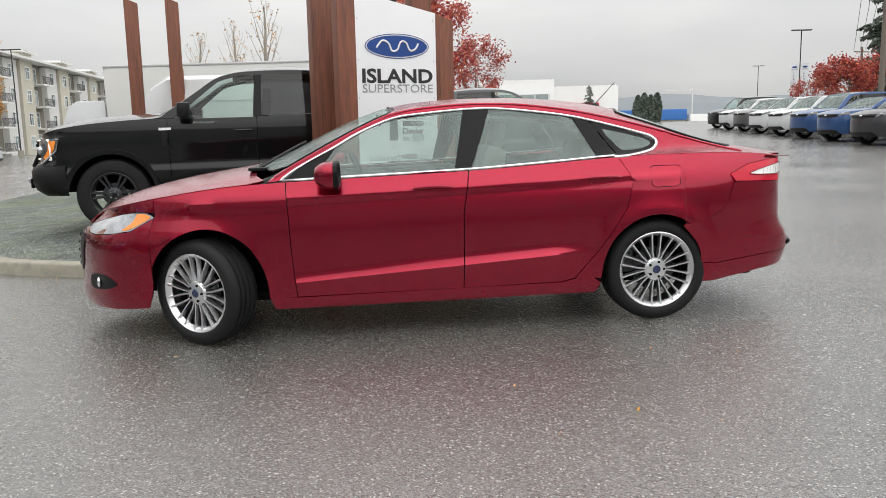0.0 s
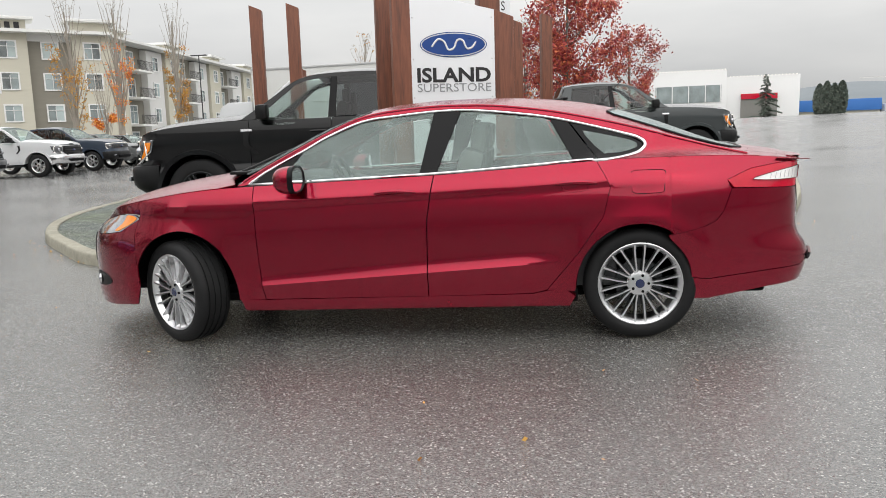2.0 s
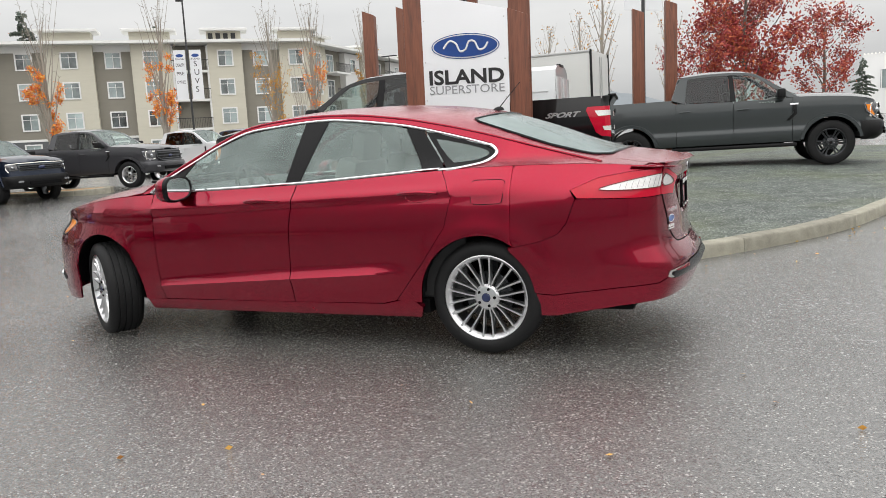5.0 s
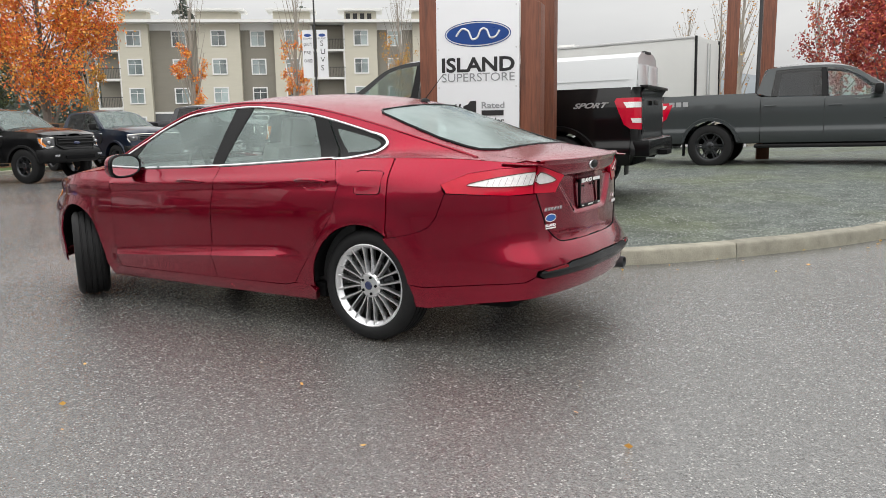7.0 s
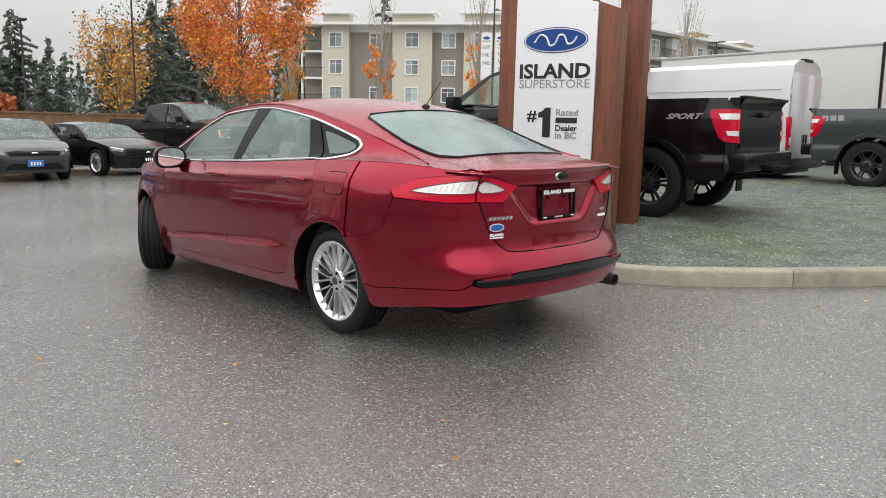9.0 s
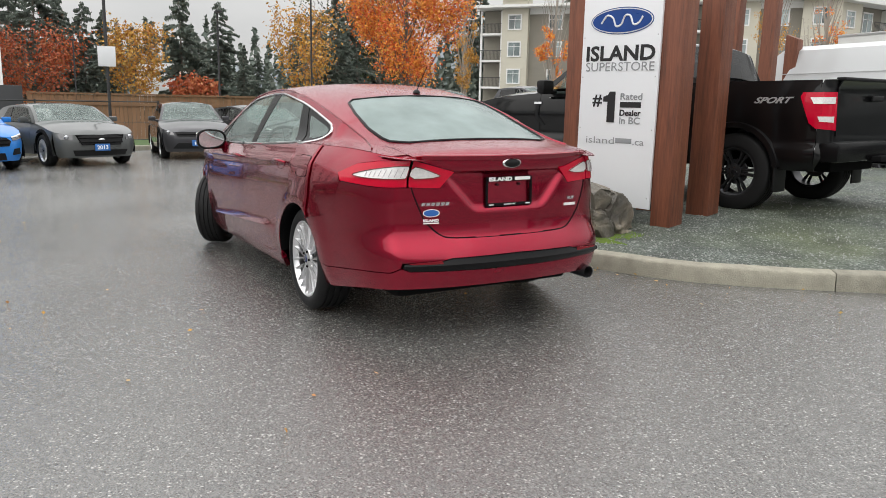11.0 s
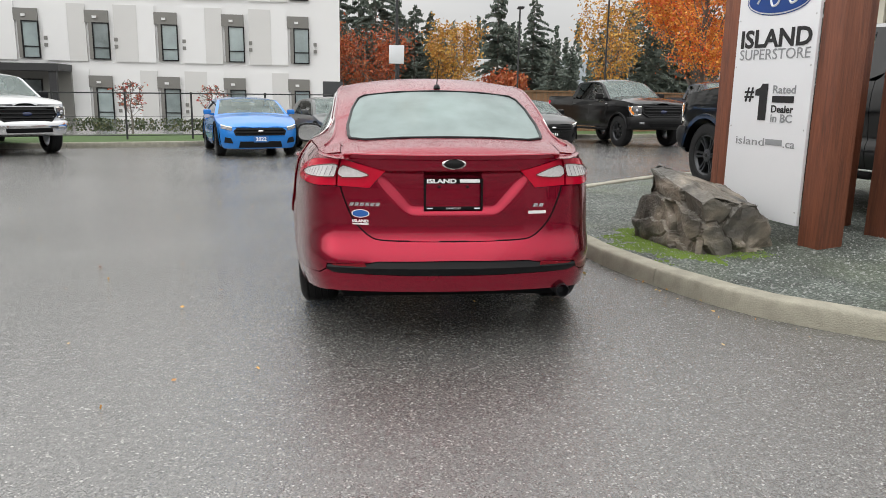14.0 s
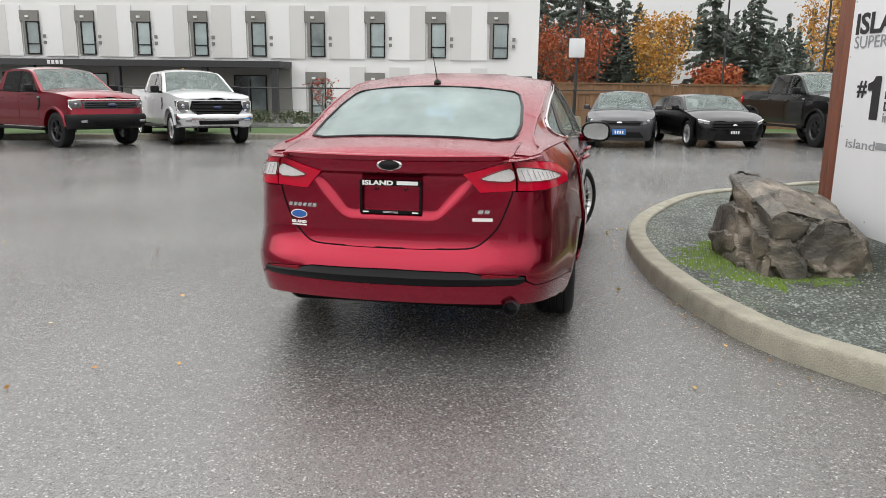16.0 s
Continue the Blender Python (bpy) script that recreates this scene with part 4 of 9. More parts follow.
    def strip_fn(q, z):
        p = car_wrap(q, z)
        return p + Vector((-0.006 - 0.02 * max(0.0, 1 - abs(z - 0.415) / 0.03), 0, 0)) + (p - Vector((0, 0, p.z))).normalized() * 0.002
    part("bumper_strip", panel(mirror_tail(strip), strip_fn, 0.02, 0.015), M_TRIM, red, "matt black moulding along the rear bumper")
    for s in (1, -1):
        refl = [(-2.555, 0.433), (-2.735, 0.444), (-2.745, 0.427), (-2.60, 0.416)]
        part("rear_reflector", panel(refl, lambda q, z, s=s: car_low(q, z, s) + Vector((-0.020, 0.0, 0)), 0.05, 0.01), M_REFLECTOR, red)
        fl = s < 0

        def lo(q, z, s=s):
            return car_low(q, z, s)

        def out(k, s=s):
            def f(q, z):
                p, a, b = car_low(q, z, s), car_low(q + 0.01, z, s), car_low(q, z + 0.01, s)
                n = (a - p).cross(b - p).normalized()
                if n.dot(Vector((p.x * 0.2, p.y, 0))) < 0:
                    n = -n
                return p + n * k
            return f

        def ho(x, z, s=s, k=0.0):
            p = car_house(x, z, s)
            return p + Vector((0, s * k, 0.3 * k))
        # fender
        wing = [(0.868, 0.957), (0.866, 0.907), (0.860, 0.774), (0.854, 0.57), (0.833, 0.262), (1.0, 0.262)] + arc(1.375, 0.31, 0.378, 187, 25, 30, 0.392) + [(1.724, 0.62), (1.748, 0.70), (1.768, 0.770), (1.772, 0.80)]
        wing = wing + [(q, top_q(q) - 0.002) for q in np.linspace(1.774, 0.88, 24)]
        part("front_wing", panel(wing, lo, 0.05, 0.012), M_RED, red)
        # strip of wing above the headlamp
        brow = [(q, top_q(q) - 0.002) for q in np.linspace(2.52, 1.778, 22)] + [(1.776, 0.80), (1.84, 0.804), (1.95, 0.804), (2.10, 0.790), (2.29, 0.755), (2.43, 0.720), (2.46, 0.695)]
        part("headlamp_brow", panel(brow, lo, 0.05, 0.012), M_RED, red)
        # headlamp
        hl = [(2.43, 0.715), (2.29, 0.750), (2.10, 0.785), (1.95, 0.799), (1.84, 0.799), (1.775, 0.773), (1.89, 0.694), (2.05, 0.675), (2.25, 0.660), (2.40, 0.668), (2.45, 0.690)]
        lamp = part("headlamp", panel(hl, lo, 0.04, 0.02), M_LENS, red, "clear headlamp with amber corner")
        am = [(1.955, 0.795), (1.845, 0.795), (1.79, 0.772), (1.895, 0.701), (1.98, 0.690), (1.915, 0.74)]
        part("amber_corner", panel(soft(am), out(0.003), 0.04, 0.004), M_AMBER, lamp)
        # doors
        fd = [(0.862, 0.955), (0.8605, 0.907), (0.855, 0.774), (0.849, 0.57), (0.828, 0.265), (-0.181, 0.265), (-0.193, 0.726), (-0.236, 0.978)] + [(x, CAR_TOP(x) - 0.002) for x in np.linspace(-0.238, 0.862, 12)]
        door = part("front_door", panel([(q, z + 0.058 * q) for q, z in fd], lambda q, v, s=s: car_low(q, v - 0.058 * q, s), 0.04, 0.012, cellv=0.0135), M_RED, red)
        rd = [(-0.2425, 0.978), (-0.199, 0.726), (-0.187, 0.265), (-0.80, 0.272), (-0.885, 0.292), (-1.072, 0.514), (-1.215, 0.716), (-1.258, 0.885), (-1.222, 0.961), (-1.19, 1.02)] + [(x, CAR_TOP(x) - 0.002) for x in np.linspace(-1.188, -0.245, 12)]
        rdoor = part("rear_door", panel([(q, z + 0.058 * q) for q, z in rd], lambda q, v, s=s: car_low(q, v - 0.058 * q, s), 0.04, 0.012, cellv=0.0135), M_RED, red)
        for dd, hx in ((door, -0.01), (rdoor, -1.06)):
            z0 = 0.88 if dd is door else 0.895
            cup = [(hx + 0.075 * math.cos(a), z0 - 0.005 + 0.030 * math.sin(a)) for a in np.linspace(0, 2 * math.pi, 18)[:-1]]
            part("handle_cup", panel(cup, lambda q, z, s=s, hx=hx, z0=z0: car_low(q, z, s) + Vector((0, s * (0.003 - 0.026 * max(0.0, 1 - ((q - hx) / 0.075) ** 2 - ((z - z0 + 0.005) / 0.03) ** 2)), 0)), 0.012, 0.003), M_RED, dd)
            bm = bmesh.new()
            pts = [car_low(hx + u, z0 + 0.022 - 0.010 * (u / 0.12) ** 2, s) + Vector((0, s * (0.037 - 1.9 * u * u), 0)) for u in np.linspace(-0.118, 0.118, 11)]
            tube(bm, pts, [0.008, 0.011, 0.013, 0.013, 0.013, 0.013, 0.013, 0.013, 0.013, 0.011, 0.008], 10)
            part("door_handle", bm, M_RED, dd)
        # sill
        sill = [(0.975, 0.185), (0.99, 0.262), (0.83, 0.259), (-0.80, 0.266), (-0.885, 0.285), (-1.0, 0.29), (-1.05, 0.25), (-1.02, 0.185)]
        part("sill", panel(sill, lo, 0.05, 0.03), M_RED, red)
        # rear quarter
        qp = [(-1.193, 1.022), (-1.225, 0.961), (-1.261, 0.885), (-1.218, 0.715), (-1.0745, 0.512), (-0.889, 0.290), (-1.05, 0.284)] + arc(-1.42, 0.305, 0.366, 8, 128, 24) + [(-1.825, 0.624), (-1.895, 0.642), (-1.955, 0.667), (-2.001, 0.72), (-2.056, 0.846), (-2.026, 0.895), (-2.177, 0.953), (-2.348, 0.974), (-2.56, 0.984)]
        qp += [(q, top_q(q) - 0.001) for q in np.linspace(-2.56, -1.2, 30)]
        quarter = part("rear_quarter", panel(qp, lo, 0.04, 0.012), M_RED, red)
        flap = [(-1.382, 0.962), (-1.402, 0.968), (-1.558, 0.966), (-1.578, 0.958), (-1.568, 0.85), (-1.548, 0.84), (-1.402, 0.838), (-1.378, 0.852)]
        part("fuel_flap", panel(flap, out(0.002), 0.04, 0.006), M_RED, quarter)
        rg = [out(0.0022)(q, z) for q, z in flap]
        part("flap_gap", tube(bmesh.new(), rg, 0.0022, 5, True), M_DARK, quarter)
        # tail lamps, one on the body and one on the boot
        tl = [(-2.031, 0.894), (-2.177, 0.949), (-2.348, 0.970), (-2.555, 0.980), (-2.575, 0.838), (-2.429, 0.835), (-2.192, 0.845), (-2.071, 0.850)]
        tail = part("tail_lamp", panel(tl, out(0.004), 0.04, 0.02), M_TAIL, red, "red tail lamp with clear reversing lens")
        cl = [(-2.165, 0.889), (-2.30, 0.920), (-2.44, 0.941), (-2.548, 0.952), (-2.562, 0.944), (-2.566, 0.890), (-2.555, 0.882), (-2.40, 0.877), (-2.25, 0.880)]
        lens = part("clear_lens", panel(soft(cl, 1), out(0.0075), 0.04, 0.006), M_TAIL_CLEAR, tail)
        part("lens_edge", tube(bmesh.new(), [out(0.010)(q, z) for q, z in soft(cl, 1)], 0.0028, 6, True), M_TAIL_LINE, tail)
        for k in range(8):
            q = -2.30 - 0.033 * k
            part("lens_rib", tube(bmesh.new(), [out(0.0105)(q, 0.886), out(0.0105)(q - 0.006, 0.912 + 0.0040 * k)], 0.0014, 5), M_TAIL_RIB, tail)
        tl = [(-2.57, 0.980), (-2.66, 0.958), (-2.832, 0.916), (-2.761, 0.829), (-2.585, 0.838)]
        tail = part("boot_lamp", panel(tl, out(0.004), 0.04, 0.02), M_TAIL, boot, "red inner tail lamp")
        cl = [(-2.574, 0.950), (-2.65, 0.936), (-2.752, 0.901), (-2.748, 0.894), (-2.70, 0.884), (-2.578, 0.882)]
        part("clear_lens", panel(soft(cl, 1), out(0.0075), 0.04, 0.006), M_TAIL_CLEAR, tail)
        part("lens_edge", tube(bmesh.new(), [out(0.010)(q, z) for q, z in soft(cl, 1)], 0.0028, 6, True), M_TAIL_LINE, tail)
        # cabin side: painted rail over the windows, pillar behind them
        dlo = [(0.895, 0.968), (0.797, 1.036), (0.558, 1.158), (0.418, 1.233), (0.206, 1.315), (0.0, 1.340), (-0.294, 1.358), (-0.509, 1.350), (-0.867, 1.302), (-1.115, 1.246), (-1.398, 1.166), (-1.462, 1.135), (-1.478, 1.105), (-1.45, 1.075), (-1.40, 1.055), (-1.269, 1.035), (-1.17, 1.031)]
        rail = [(x, CAR_RAIL(x)) for x in np.linspace(-2.10, 0.97, 60)]
        side_top = rail + [(0.94, 0.962)] + [(x, z + 0.002) for x, z in dlo[:15]] + [(-1.269, 1.037)] + [(x, CAR_TOP(x) + 0.001) for x in np.linspace(-1.3, -2.10, 14)]
        part("cabin_side", panel(side_top, ho, 0.04, 0.012, cellv=0.012), M_RED, red)
        # added tube, no real part: hides the jagged roof edge, smooths its highlight
        cover_pts = [car_house(x, CAR_RAIL(x) + 0.001, s) for x in np.linspace(-2.06, 0.93, 70)]
        part("roof_edge_cover", tube(bmesh.new(), cover_pts, 0.0075, 8), M_RED, red)
        belt = [(x, CAR_TOP(x) + 0.008) for x in np.linspace(-1.17, 0.88, 20)]
        edge = smooth_line(dlo, 4)
        ring = [ho(x, z, k=0.004) for x, z in edge + belt]
        part("window_trim", tube(bmesh.new(), ring, [0.008] * 40 + [0.0105] * (len(edge) - 40) + [0.009] * 20, 8, True), M_CHROME, red, "bright chrome strip round the side windows")
        b2 = 0.008
        w1 = [(0.70, 0.976), (0.562, 1.146), (0.42, 1.222), (0.206, 1.305), (0.0, 1.330), (-0.235, 1.347), (-0.158, 0.992)]
        part("front_side_window", panel(w1, ho, 0.06, 0.004), M_GLASS_SIDE, door)
        part("mirror_sail", panel([(0.868, 0.972), (0.797, 1.028), (0.568, 1.145), (0.706, 0.976)], lambda x, z, s=s: ho(x, z, s, 0.002), 0.06, 0.006), M_TRIM, door)
        part("centre_pillar", panel([(-0.156, 0.992), (-0.237, 1.350), (-0.398, 1.350), (-0.256, 0.994)], lambda x, z, s=s: ho(x, z, s, 0.002), 0.06, 0.006), M_TRIM, red, "gloss black pillar between the doors")
        w2 = [(-0.262, 0.996), (-0.402, 1.347), (-0.51, 1.340), (-0.867, 1.292), (-0.928, 1.276), (-1.052, 1.045), (-1.046, 1.022)]
        part("rear_side_window", panel(w2, ho, 0.06, 0.004), M_GLASS_SIDE, rdoor)
        part("rear_pillar_trim", panel([(-1.05, 1.026), (-1.056, 1.045), (-0.932, 1.279), (-1.035, 1.256), (-1.195, 1.034)], lambda x, z, s=s: ho(x, z, s, 0.002), 0.06, 0.006), M_TRIM, rdoor)
        w3 = [(-1.05, 1.250), (-1.205, 1.036), (-1.269, 1.039), (-1.40, 1.060), (-1.455, 1.085), (-1.462, 1.118), (-1.39, 1.158), (-1.115, 1.239)]
        part("quarter_surround", panel(w3, ho, 0.06, 0.004), M_TRIM, red, "black frame round the small rear quarter light")
        small = [(-1.16 + (x + 1.16) * 0.80 - 0.035, 1.115 + (z - 1.115) * 0.66) for x, z in w3]
        part("quarter_window", panel(soft(small, 1), lambda x, z, s=s: ho(x, z, s, 0.003), 0.06, 0.004), M_GLASS_SIDE, red)
        # door mirror: painted cap, dark rim, silvered glass turned a little inwards
        def shell(x0, x1, ky, kz, seg=28):
            bm = bmesh.new()
            rows = []
            for i in range(9):
                u = i / 8
                r = math.sqrt(max(0.0, 1 - u ** 2.6)) if x1 > x0 else 1.0
                row = []
                for k in range(seg):
                    a = 2 * math.pi * k / seg
                    c, sn = math.cos(a), math.sin(a)
                    yy = ky * r * abs(c) ** 0.72 * (1 if c > 0 else -1)
                    zz = kz * r * abs(sn) ** 0.78 * (1 if sn > 0 else -1)
                    row.append(bm.verts.new((x0 + (x1 - x0) * u + 0.03 * yy - 0.10 * u * yy, s * (0.985 + yy), 0.998 + zz + 0.10 * yy * (-1 if zz < 0 else 0.2))))
                rows.append(row)
            for a, b in zip(rows, rows[1:]):
                for k in range(seg):
                    bm.faces.new((a[k], a[(k + 1) % seg], b[(k + 1) % seg], b[k]))
            bmesh.ops.remove_doubles(bm, verts=bm.verts, dist=1e-4)
            bmesh.ops.recalc_face_normals(bm, faces=bm.faces)
            return bm
        mir = part("door_mirror", shell(0.568, 0.695, 0.118, 0.080), M_RED, door)
        bm = bmesh.new()
        rim = [(0.120, 0.082, 0.568), (0.119, 0.081, 0.545), (0.108, 0.071, 0.538), (0.102, 0.066, 0.546)]
        rows = []
        for ky, kz, x in rim:
            row = []
            for k in range(28):
                a = 2 * math.pi * k / 28
                c, sn = math.cos(a), math.sin(a)
                yy, zz = ky * abs(c) ** 0.72 * (1 if c > 0 else -1), kz * abs(sn) ** 0.78 * (1 if sn > 0 else -1)
                row.append(bm.verts.new((x + 0.03 * yy, s * (0.985 + yy), 0.998 + zz + 0.10 * yy * (-1 if zz < 0 else 0.2))))
            rows.append(row)
        for a, b in zip(rows, rows[1:]):
            for k in range(28):
                bm.faces.new((a[k], a[(k + 1) % 28], b[(k + 1) % 28], b[k]))
        bmesh.ops.recalc_face_normals(bm, faces=bm.faces)
        part("mirror_rim", bm, M_TRIM, mir, "black mirror rim")
        bm = bmesh.new()
        bm.faces.new([bm.verts.new((0.546 + 0.03 * yy, s * (0.985 + yy), 0.998 + zz + 0.10 * yy * (-1 if zz < 0 else 0.2))) for yy, zz in ((0.103 * abs(math.cos(a)) ** 0.72 * (1 if math.cos(a) > 0 else -1), 0.067 * abs(math.sin(a)) ** 0.78 * (1 if math.sin(a) > 0 else -1)) for a in np.linspace(0, 2 * math.pi, 29)[:-1])])
        part("mirror_glass", bm, M_MIRROR, mir, "silvered mirror glass", smooth=False)
        bm = bmesh.new()
        tube(bm, [(0.63, s * 0.84, 0.955), (0.62, s * 0.90, 0.945), (0.60, s * 0.97, 0.94)], [0.03, 0.034, 0.03], 10)
        part("mirror_foot", bm, M_RED, mir)
        # arch lips and liners
        for cx, r, rz in ((1.375, 0.378, 0.392), (-1.42, 0.366, 0.366)):
            bm = bmesh.new()
            a = arc(cx, 0.31 if cx > 0 else 0.305, r - 0.004, 1, 179, 30, rz - 0.004)
            rows = []
            for x, z in a:
                yy = abs(car_low(car_q(x, max(z, 0.16)) if abs(x) > 1.2 else x, max(z, 0.16), s).y) - 0.006
                rows.append([bm.verts.new((x, s * (yy + 0.003), z)), bm.verts.new((x, s * (yy - 0.03), z)), bm.verts.new((x + (cx - x) * -0.06, s * (yy - 0.06), z + 0.015)), bm.verts.new((x + (cx - x) * -0.06, s * 0.4, z + 0.015)), bm.verts.new((x * 0.3 + cx * 0.7, s * 0.4, 0.30))])
            for i in range(len(rows) - 1):
                for j in range(4):
                    bm.faces.new((rows[i][j], rows[i][j + 1], rows[i + 1][j + 1], rows[i + 1][j]))
            part("wheel_arch_liner", bm, M_DARK, red)
        add_wheel(red, 1.445, s * 0.85, 0.310, s, -32.0)
        add_wheel(red, -1.425, s * 0.865, 0.310, s, 0.0)
    # nose
    qm = CAR_QMAX
    nose = [(qm, 0.650), (2.62, 0.662), (2.52, 0.690), (2.462, 0.692), (2.41, 0.664), (2.25, 0.655), (2.05, 0.670), (1.89, 0.689), (1.772, 0.768), (1.752, 0.70), (1.728, 0.62), (1.722, 0.45), (1.73, 0.30), (1.765, 0.215), (2.0, 0.195), (2.4, 0.185), (qm, 0.185)]
    part("front_bumper", panel(mirror_nose(nose), car_wrap, 0.05, 0.012), M_RED, red)

    def nose_out(k):
        def f(q, z):
            p = car_wrap(q, z)
            d = Vector((p.x - 1.6, p.y * 0.8, 0)).normalized()
            return p + d * k
        return f
    gr = [(qm, 0.655), (2.486, 0.65), (2.436, 0.60), (2.476, 0.46), (2.561, 0.40), (qm, 0.395)]
    part("grille", panel(mirror_nose(gr), nose_out(0.006), 0.05, 0.01), M_BLACK, red)
    for z in (0.62, 0.57, 0.52, 0.47, 0.43):
        bm = bmesh.new()
        tube(bm, [nose_out(0.012)(q, z) for q in np.linspace(qm - 0.25, qm + 0.25, 20)], 0.005, 6)
        part("grille_bar", bm, M_CHROME, red)
    for s in (1, -1):
        fog = [(2.34, 0.405), (2.08, 0.42), (1.96, 0.335), (2.33, 0.302)]
        fog = fog if s > 0 else [(2 * qm - q, z) for q, z in fog]
        nest = part("fog_lamp_bezel", panel(soft(fog), nose_out(0.004), 0.05, 0.01), M_BLACK, red)
        c = nose_out(0.01)(2.17 if s > 0 else 2 * qm - 2.17, 0.363)
        bm = bmesh.new()
        bmesh.ops.create_uvsphere(bm, u_segments=16, v_segments=10, radius=0.033)
        part("fog_lamp", bm, M_CHROME, nest, "", True, Matrix.Translation(c) @ Matrix.Diagonal((0.5, 0.7, 1, 1)))
        # cut-out for the exhaust only on the car's right
    bm = bmesh.new()
    lathe(bm, [(0.038, -0.10), (0.038, 0.09), (0.035, 0.095), (0.032, 0.09), (0.032, 0.0), (0.0, 0.0)], 24)
    part("exhaust_pipe", bm, M_ALLOY_DK, red, "dull exhaust tip under the bumper", True, pose(-2.335, -0.60, 0.268, 0, 0, 90))
    # number plate holder with dealer frame (blank plate)
    px = tail_fn(0.024)(CAR_QMIN, 0.80).x
    bm = bmesh.new()
    for cx, cz, sx, sz in ((0, 0.866, 0.312, 0.026), (0, 0.724, 0.312, 0.018), (0.150, 0.795, 0.012, 0.16), (-0.150, 0.795, 0.012, 0.16)):
        box(bm, px - 0.014, cx, cz, 0.016, sx, sz, 0.003)
    frame_ob = part("plate_frame", bm, M_TRIM, boot, "black dealer frame without a plate")
    # emblem
    bm = bmesh.new()
    lathe(bm, [(0.0, 0.010), (0.8, 0.008), (0.92, 0.004), (1.0, 0.0)], 40)
    ex = car_wrap(CAR_QMIN, 0.957).x
    em = part("emblem", bm, M_CHROME, boot, "chrome-rimmed oval emblem", True, pose(ex - 0.002, 0, 0.957, 0, 0, 90) @ Matrix.Diagonal((0.063, 0.8, 0.029, 1)))
    bm = bmesh.new()
    lathe(bm, [(0.0, 0.0125), (0.78, 0.0105), (0.84, 0.006)], 40)
    part("emblem_field", bm, M_BLACK, em, "dark oval field")
    # antenna
    a0 = car_skin(-1.28, 0.0)
    bm = bmesh.new()
    bmesh.ops.create_uvsphere(bm, u_segments=16, v_segments=8, radius=1)
    for v in bm.verts:
        v.co = Vector((v.co.x * 0.038, v.co.y * 0.022, max(0, v.co.z) * 0.026))
    ant = part("aerial", bm, M_BLACK, red, "", True, Matrix.Translation(a0))
    bm = bmesh.new()
    cyl(bm, (0.0, 0, 0.015), (-0.15, 0, 0.17), 0.0035, 0.002, 8)
    part("mast", bm, M_BLACK, ant)
    # underbody and floor
    bm = bmesh.new()
    box(bm, -0.25, 0, 0.25, 3.9, 1.2, 0.12, 0.03)
    box(bm, -0.12, 0, 0.245, 1.9, 1.68, 0.09, 0.02)
    box(bm, -0.2, 0, 0.235, 3.6, 1.36, 0.06, 0.02)
    box(bm, 1.75, 0, 0.45, 0.6, 0.9, 0.4, 0.05)
    box(bm, -2.1, 0, 0.5, 0.5, 1.2, 0.4, 0.05)
    part("underbody", bm, M_DARK, red)
    # cabin tub with door linings and boot divider
    bm = bmesh.new()
    box(bm, -0.3, 0.78, 0.62, 2.0, 0.05, 0.66, 0.02)
    box(bm, -0.3, -0.78, 0.62, 2.0, 0.05, 0.66, 0.02)
    box(bm, -0.3, 0, 0.33, 2.3, 1.5, 0.05)
    box(bm, -1.72, 0, 0.98, 0.6, 1.18, 0.04, 0.01)
    box(bm, -1.40, 0, 0.65, 0.06, 1.3, 0.62)
    part("cabin_lining", bm, M_DASH, red)
    bm = bmesh.new()
    poly = [(0.52, 0.62), (0.50, 0.90), (0.60, 0.97), (0.95, 0.985), (1.04, 0.97), (1.02, 0.6)]
    prism(bm, poly, -0.70, 0.70, pose(0, 0, 0, 90), 0.02)
    part("dashboard", bm, M_DASH, red)
    bm = bmesh.new()
    tube(bm, [(0.185 * math.cos(t), 0.185 * math.sin(t), 0) for t in np.linspace(0, 2 * math.pi, 33)[:-1]], 0.015, 8, True)
    box(bm, 0, 0, -0.01, 0.34, 0.05, 0.02, 0.006)
    box(bm, 0, -0.09, -0.01, 0.05, 0.17, 0.02, 0.006)
    cyl(bm, (0, 0, 0), (0, 0, -0.25), 0.035, 0.03, 10)
    part("steering_wheel", bm, M_BLACK, red, "", True, pose(0.40, 0.37, 0.93, 0, -65, 0) @ pose(0, 0, 0, 0, 0, 90))
    for sx, sy, wd in ((-0.28, 0.37, 0.48), (-0.28, -0.37, 0.48), (-1.12, 0.37, 0.56), (-1.12, -0.37, 0.56)):
        bm = bmesh.new()
        box(bm, sx + 0.22, sy, 0.52, 0.52, wd, 0.16, 0.05)
        box(bm, 0, 0, 0, 0.16, wd, 0.62, 0.06, Matrix.Translation((sx - 0.10, sy, 0.82)) @ pose(0, 0, 0, 0, -16, 0))
        seat = part("seat", bm, M_SEAT, red, "grey leather seat")
        bm = bmesh.new()
        box(bm, 0, 0, 0, 0.10, 0.26, 0.19, 0.04, Matrix.Translation((sx - 0.21, sy, 1.19 if sx > -0.5 else 1.14)) @ pose(0, 0, 0, 0, -10, 0))
        cyl(bm, (sx - 0.19, sy + 0.06, 1.0), (sx - 0.2, sy + 0.06, 1.15), 0.006, None, 6)
        cyl(bm, (sx - 0.19, sy - 0.06, 1.0), (sx - 0.2, sy - 0.06, 1.15), 0.006, None, 6)
        part("headrest", bm, M_SEAT, seat)
    # headliner keeps the cabin dark above
    hl = [(0.16, 0.0), (0.12, 0.5)] + [(float(x), car_edge(float(x))[0] - 0.06) for x in np.linspace(0.1, -1.2, 14)] + [(-1.30, 0.45), (-1.33, 0.0)]
